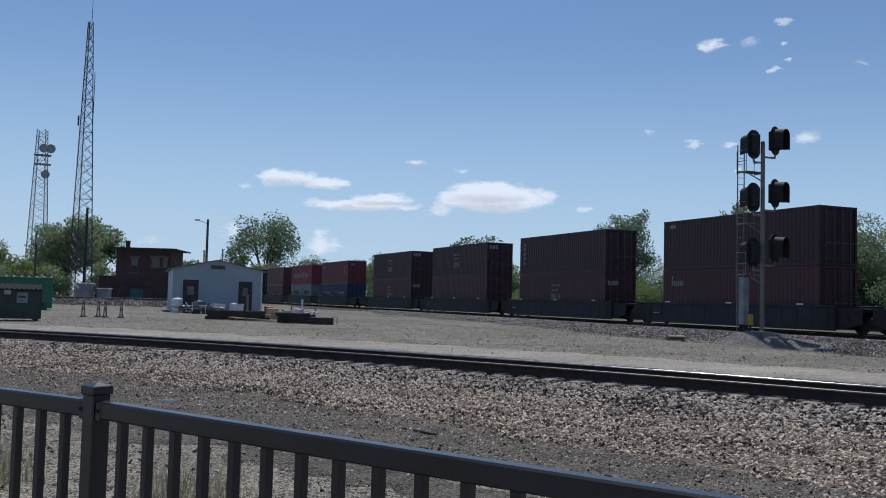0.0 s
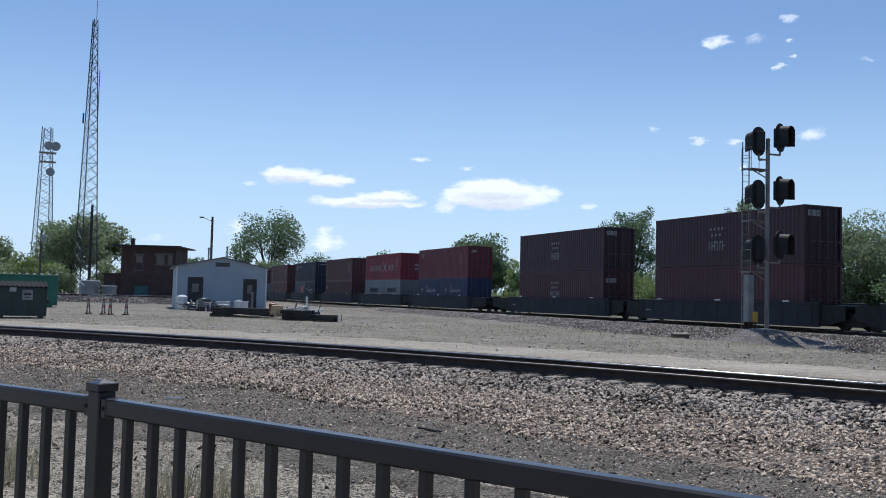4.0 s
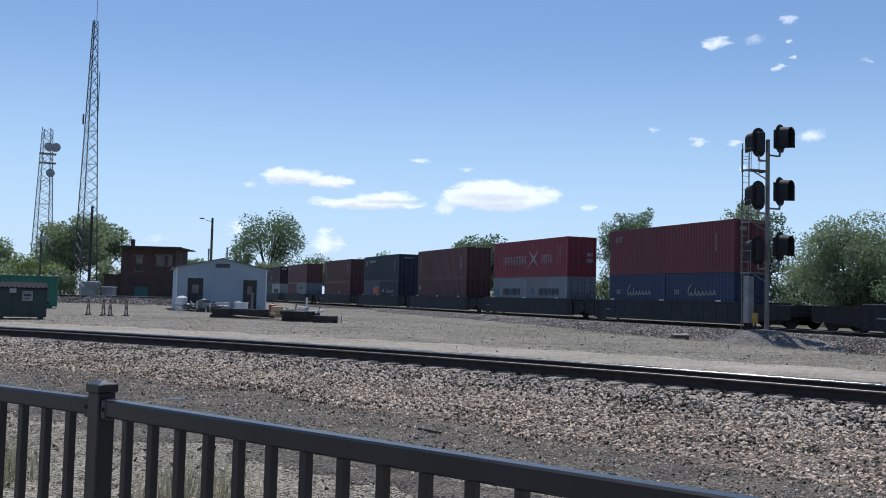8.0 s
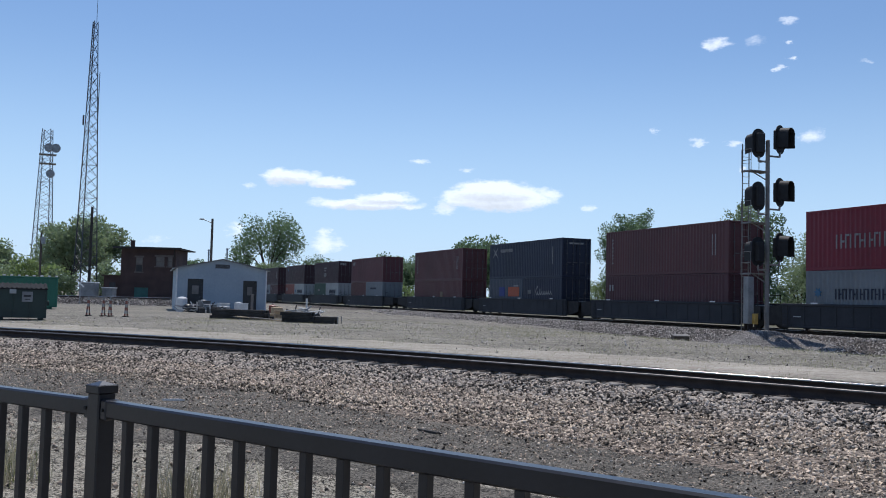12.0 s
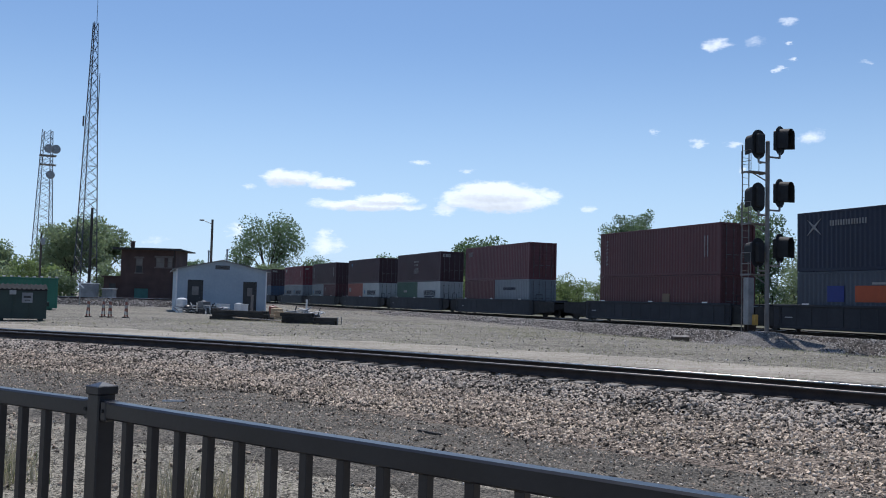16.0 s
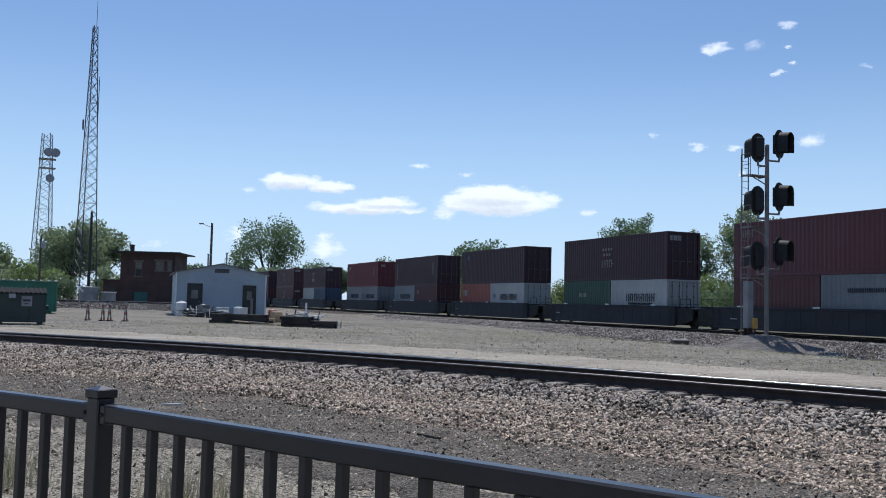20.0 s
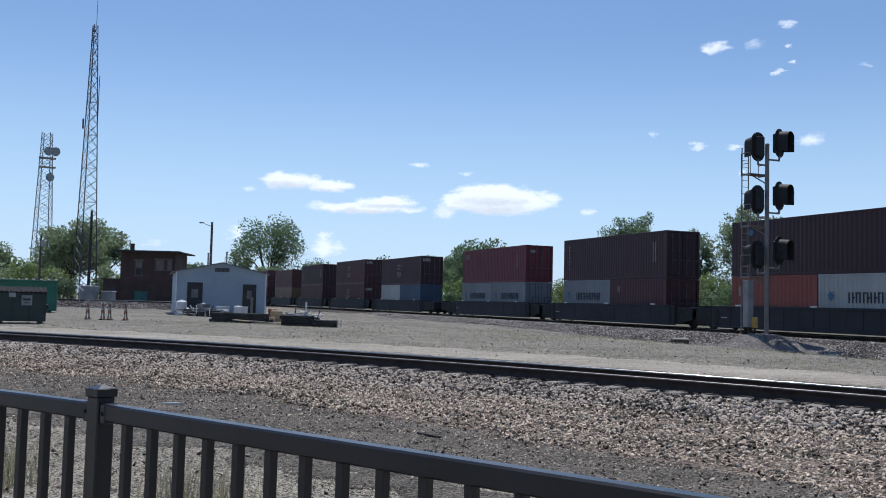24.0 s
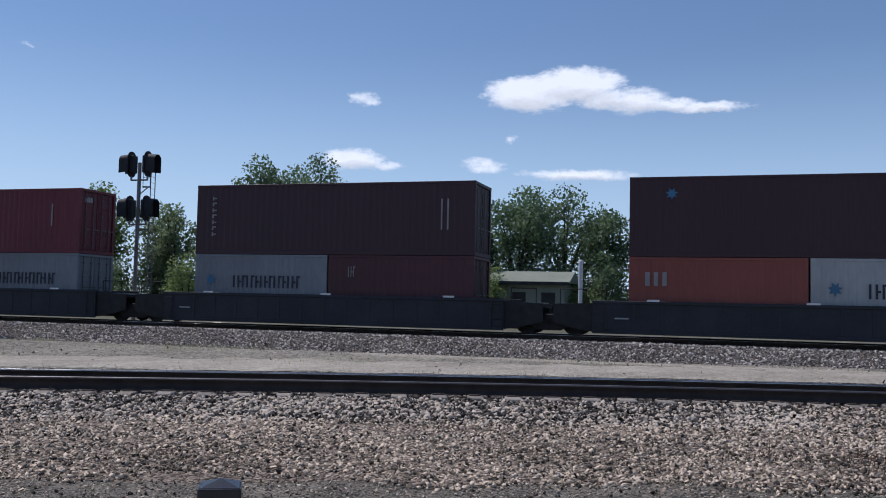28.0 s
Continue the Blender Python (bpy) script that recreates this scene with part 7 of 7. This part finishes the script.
TREES = [
    (-56.3, 139.0, 13.4, 5.2, "leaf_grey"), (-55.3, 148.0, 13.6, 4.6, "leaf_grey"), (-54.7, 123.4, 5.9, 4.6, "leaf_light"), (-72.6, 148.1, 9.6, 3.4, "leaf_grey"), (-64.2, 135.6, 6.2, 4.4, "leaf_grey"),
    (-49.3, 118.1, 4.3, 2.4, "leaf_grey"), (-62.0, 146.0, 9.0, 4.0, "leaf_grey"), (-46.5, 128.0, 6.0, 3.0, "leaf_grey"), (-38.5, 201.3, 20.6, 8.4, "airy"), (-46.2, 210.0, 14.3, 3.6, "airy"),
    (-33.0, 237.7, 12.6, 5.0, "airy"), (-68.3, 250.9, 11.0, 5.0, "leaf"), (-14.5, 249.6, 13.4, 6.0, "leaf"), (-5.1, 239.9, 14.2, 5.6, "leaf"), (6.0, 147.1, 12.4, 5.0, "leaf"),
    (10.3, 121.2, 7.3, 2.6, "leaf_light"), (-23.1, 259.0, 12.5, 5.2, "leaf"), (3.0, 215.0, 13.0, 6.0, "leaf"), (20.9, 108.3, 12.4, 2.7, "leaf"), (22.7, 107.1, 13.0, 3.1, "leaf"), (18.2, 105.8, 4.6, 2.2, "leaf_light"),
    (21.1, 84.7, 5.1, 2.3, "leaf_light"), (25.4, 89.9, 9.7, 2.1, "leaf_grey"), (28.7, 87.2, 12.6, 2.7, "leaf_grey"), (27.8, 79.1, 10.0, 2.4, "leaf"), (28.5, 72.1, 6.8, 1.8, "leaf_grey"),
    (28.3, 63.4, 8.3, 3.9, "bush"), (34.0, 65.3, 8.0, 3.3, "bush"), (18.1, 86.7, 4.9, 2.6, "leaf_light"), (33.6, 59.4, 9.4, 2.6, "leaf_light"), (37.0, 57.6, 8.6, 1.9, "leaf_grey"), (44.6, 37.7, 9.2, 2.3, "conifer"), (36.6, 55.2, 8.3, 1.8, "leaf_grey"),
    (33.6, 49.3, 4.6, 1.7, "leaf_light"), (39.3, 48.6, 11.5, 2.6, "leaf"), (41.4, 46.4, 11.8, 2.7, "leaf"), (47.6, 37.4, 7.0, 1.7, "conifer"), (47.9, 33.5, 9.4, 2.8, "leaf"),
    (51.4, 32.4, 9.6, 3.0, "airy"), (50.6, 29.1, 7.9, 2.3, "leaf"), (46.5, 26.3, 4.9, 1.5, "leaf"), (44.4, 33.8, 6.0, 1.8, "conifer"), (53.1, 23.4, 7.3, 2.6, "leaf"), (57.5, 18.1, 7.8, 2.6, "leaf"), (57.3, 13.3, 7.2, 2.5, "leaf"),
    (14.0, 100.0, 4.5, 2.4, "leaf_light"), (32.0, 70.8, 4.6, 2.9, "leaf"), (29.3, 74.5, 4.4, 2.6, "leaf"), (35.2, 65.2, 4.4, 2.6, "leaf"), (26.0, 84.0, 4.4, 2.6, "leaf_light"), (37.2, 56.4, 4.2, 2.4, "leaf"), (40.6, 49.6, 4.2, 2.4, "leaf"), (46.4, 36.2, 3.8, 2.0, "leaf"), (49.4, 31.0, 4.4, 2.5, "leaf"), (22.0, 104.0, 5.0, 3.2, "leaf"), (34.4, 60.6, 4.0, 2.2, "leaf_light"), (24.5, 76.0, 3.8, 2.0, "leaf_light"), (30.0, 61.0, 3.6, 1.9, "leaf"), (38.0, 52.0, 4.0, 2.0, "leaf"), (2.0, 130.0, 5.0, 3.0, "leaf_light"), (-28.0, 225.0, 10.0, 5.0, "leaf_grey"), (-19.0, 228.0, 10.0, 5.0, "leaf"), (-9.5, 228.0, 10.0, 5.0, "leaf"), (0.0, 200.0, 9.5, 5.0, "leaf"), (5.0, 178.0, 9.0, 4.5, "leaf"), (-36.0, 190.0, 8.5, 4.5, "leaf_grey"), (-24.0, 205.0, 9.0, 5.0, "leaf"), (-13.0, 205.0, 9.0, 5.0, "leaf"), (9.0, 155.0, 8.0, 4.0, "leaf"), (-12.0, 190.0, 6.0, 4.0, "leaf"),
]
for i, spec in enumerate(TREES):
    tree(*spec, seed=100 + i)
hedge = random.Random(77)
for i in range(30):      # undergrowth along the far side of the main line
    p = main(-150 + i * 6.2 + hedge.uniform(-2, 2), hedge.uniform(47, 56))
    tree(p.x, p.y, hedge.uniform(2.6, 4.6), hedge.uniform(2.0, 3.2), "leaf" if i % 3 == 0 else "leaf_light", seed=300 + i)


def build_house():
    p, q = Vector((41.0, 31.6)), Vector((43.1, 26.6))
    d = (q - p)
    deg = math.degrees(math.atan2(d.y, d.x))
    h = thing("mobile_home", pose(p.x + 1.1, p.y + 1.33, YARD, 0, 0, deg), "long low cream-sided mobile home behind the trees", "house")
    L, W2, H = d.length, 4.0, 2.55
    part("wall", Geo().box(0, L, 0, 0.12, 0.35, H).box(0, L, W2 - 0.12, W2, 0.35, H).box(0, 0.12, 0.122, W2 - 0.122, 0.35, H).box(L - 0.12, L, 0.122, W2 - 0.122, 0.35, H), M["siding"], h)
    r = part("roof", Geo().prism([(-0.3, H), (W2 + 0.3, H), (W2 / 2, H + 0.72)], "x", -0.3, L + 0.3), M["siding"], h, "pale low-pitched roof")
    part("fascia", Geo().box(-0.32, L + 0.32, -0.36, -0.3, H - 0.14, H + 0.06), M["tar_roof"], r)
    for x in (0.8, 2.4, 4.1):
        w = part("window", Geo().box(x, x + 0.8, -0.02, 0.0, 1.2, 2.0), M["dark_door"], h, "dark window")
        part("window_frame", Geo().box(x - 0.06, x, -0.04, 0.0, 1.14, 2.06).box(x + 0.8, x + 0.86, -0.04, 0.0, 1.14, 2.06).box(x, x + 0.8, -0.04, 0.0, 2.0, 2.06).box(x, x + 0.8, -0.04, 0.0, 1.14, 1.2), M["siding"], w)
    part("skirting", Geo().box(0.05, L - 0.05, 0.05, W2 - 0.05, 0, 0.35), M["board"], h)
    s = thing("pipe_post", pose(43.0, 26.15, YARD), "white vent post beside the house", "post")
    part("tube", Geo().tube((0, 0, 0), (0, 0, 3.7), 0.12, n=10), M["white_paint"], s)
    part("cap", Geo().tube((0, 0, 3.7), (0, 0, 3.8), 0.16, 0.1, n=10), M["white_paint"], s)


build_house()


def motions():
    for ob, along, z in MOVERS:
        rows = []
        for t, s in RUN:
            p = main(along + s, MAIN, z)
            rows.append((t, pose(p.x, p.y, p.z, 0, 0, HEADING)))
        walk(ob, rows)
    ts, ss = [r[0] for r in RUN], [r[1] for r in RUN]
    times = np.linspace(0, 28.0, 421)
    turns = np.degrees(np.interp(times, ts, ss) / WHEEL_R)
    for w, x in WHEELS:
        walk(w, [(float(t), pose(x, 0, WHEEL_R + 0.005, 0, float(q % 360), 0)) for t, q in zip(times, turns)])


motions()
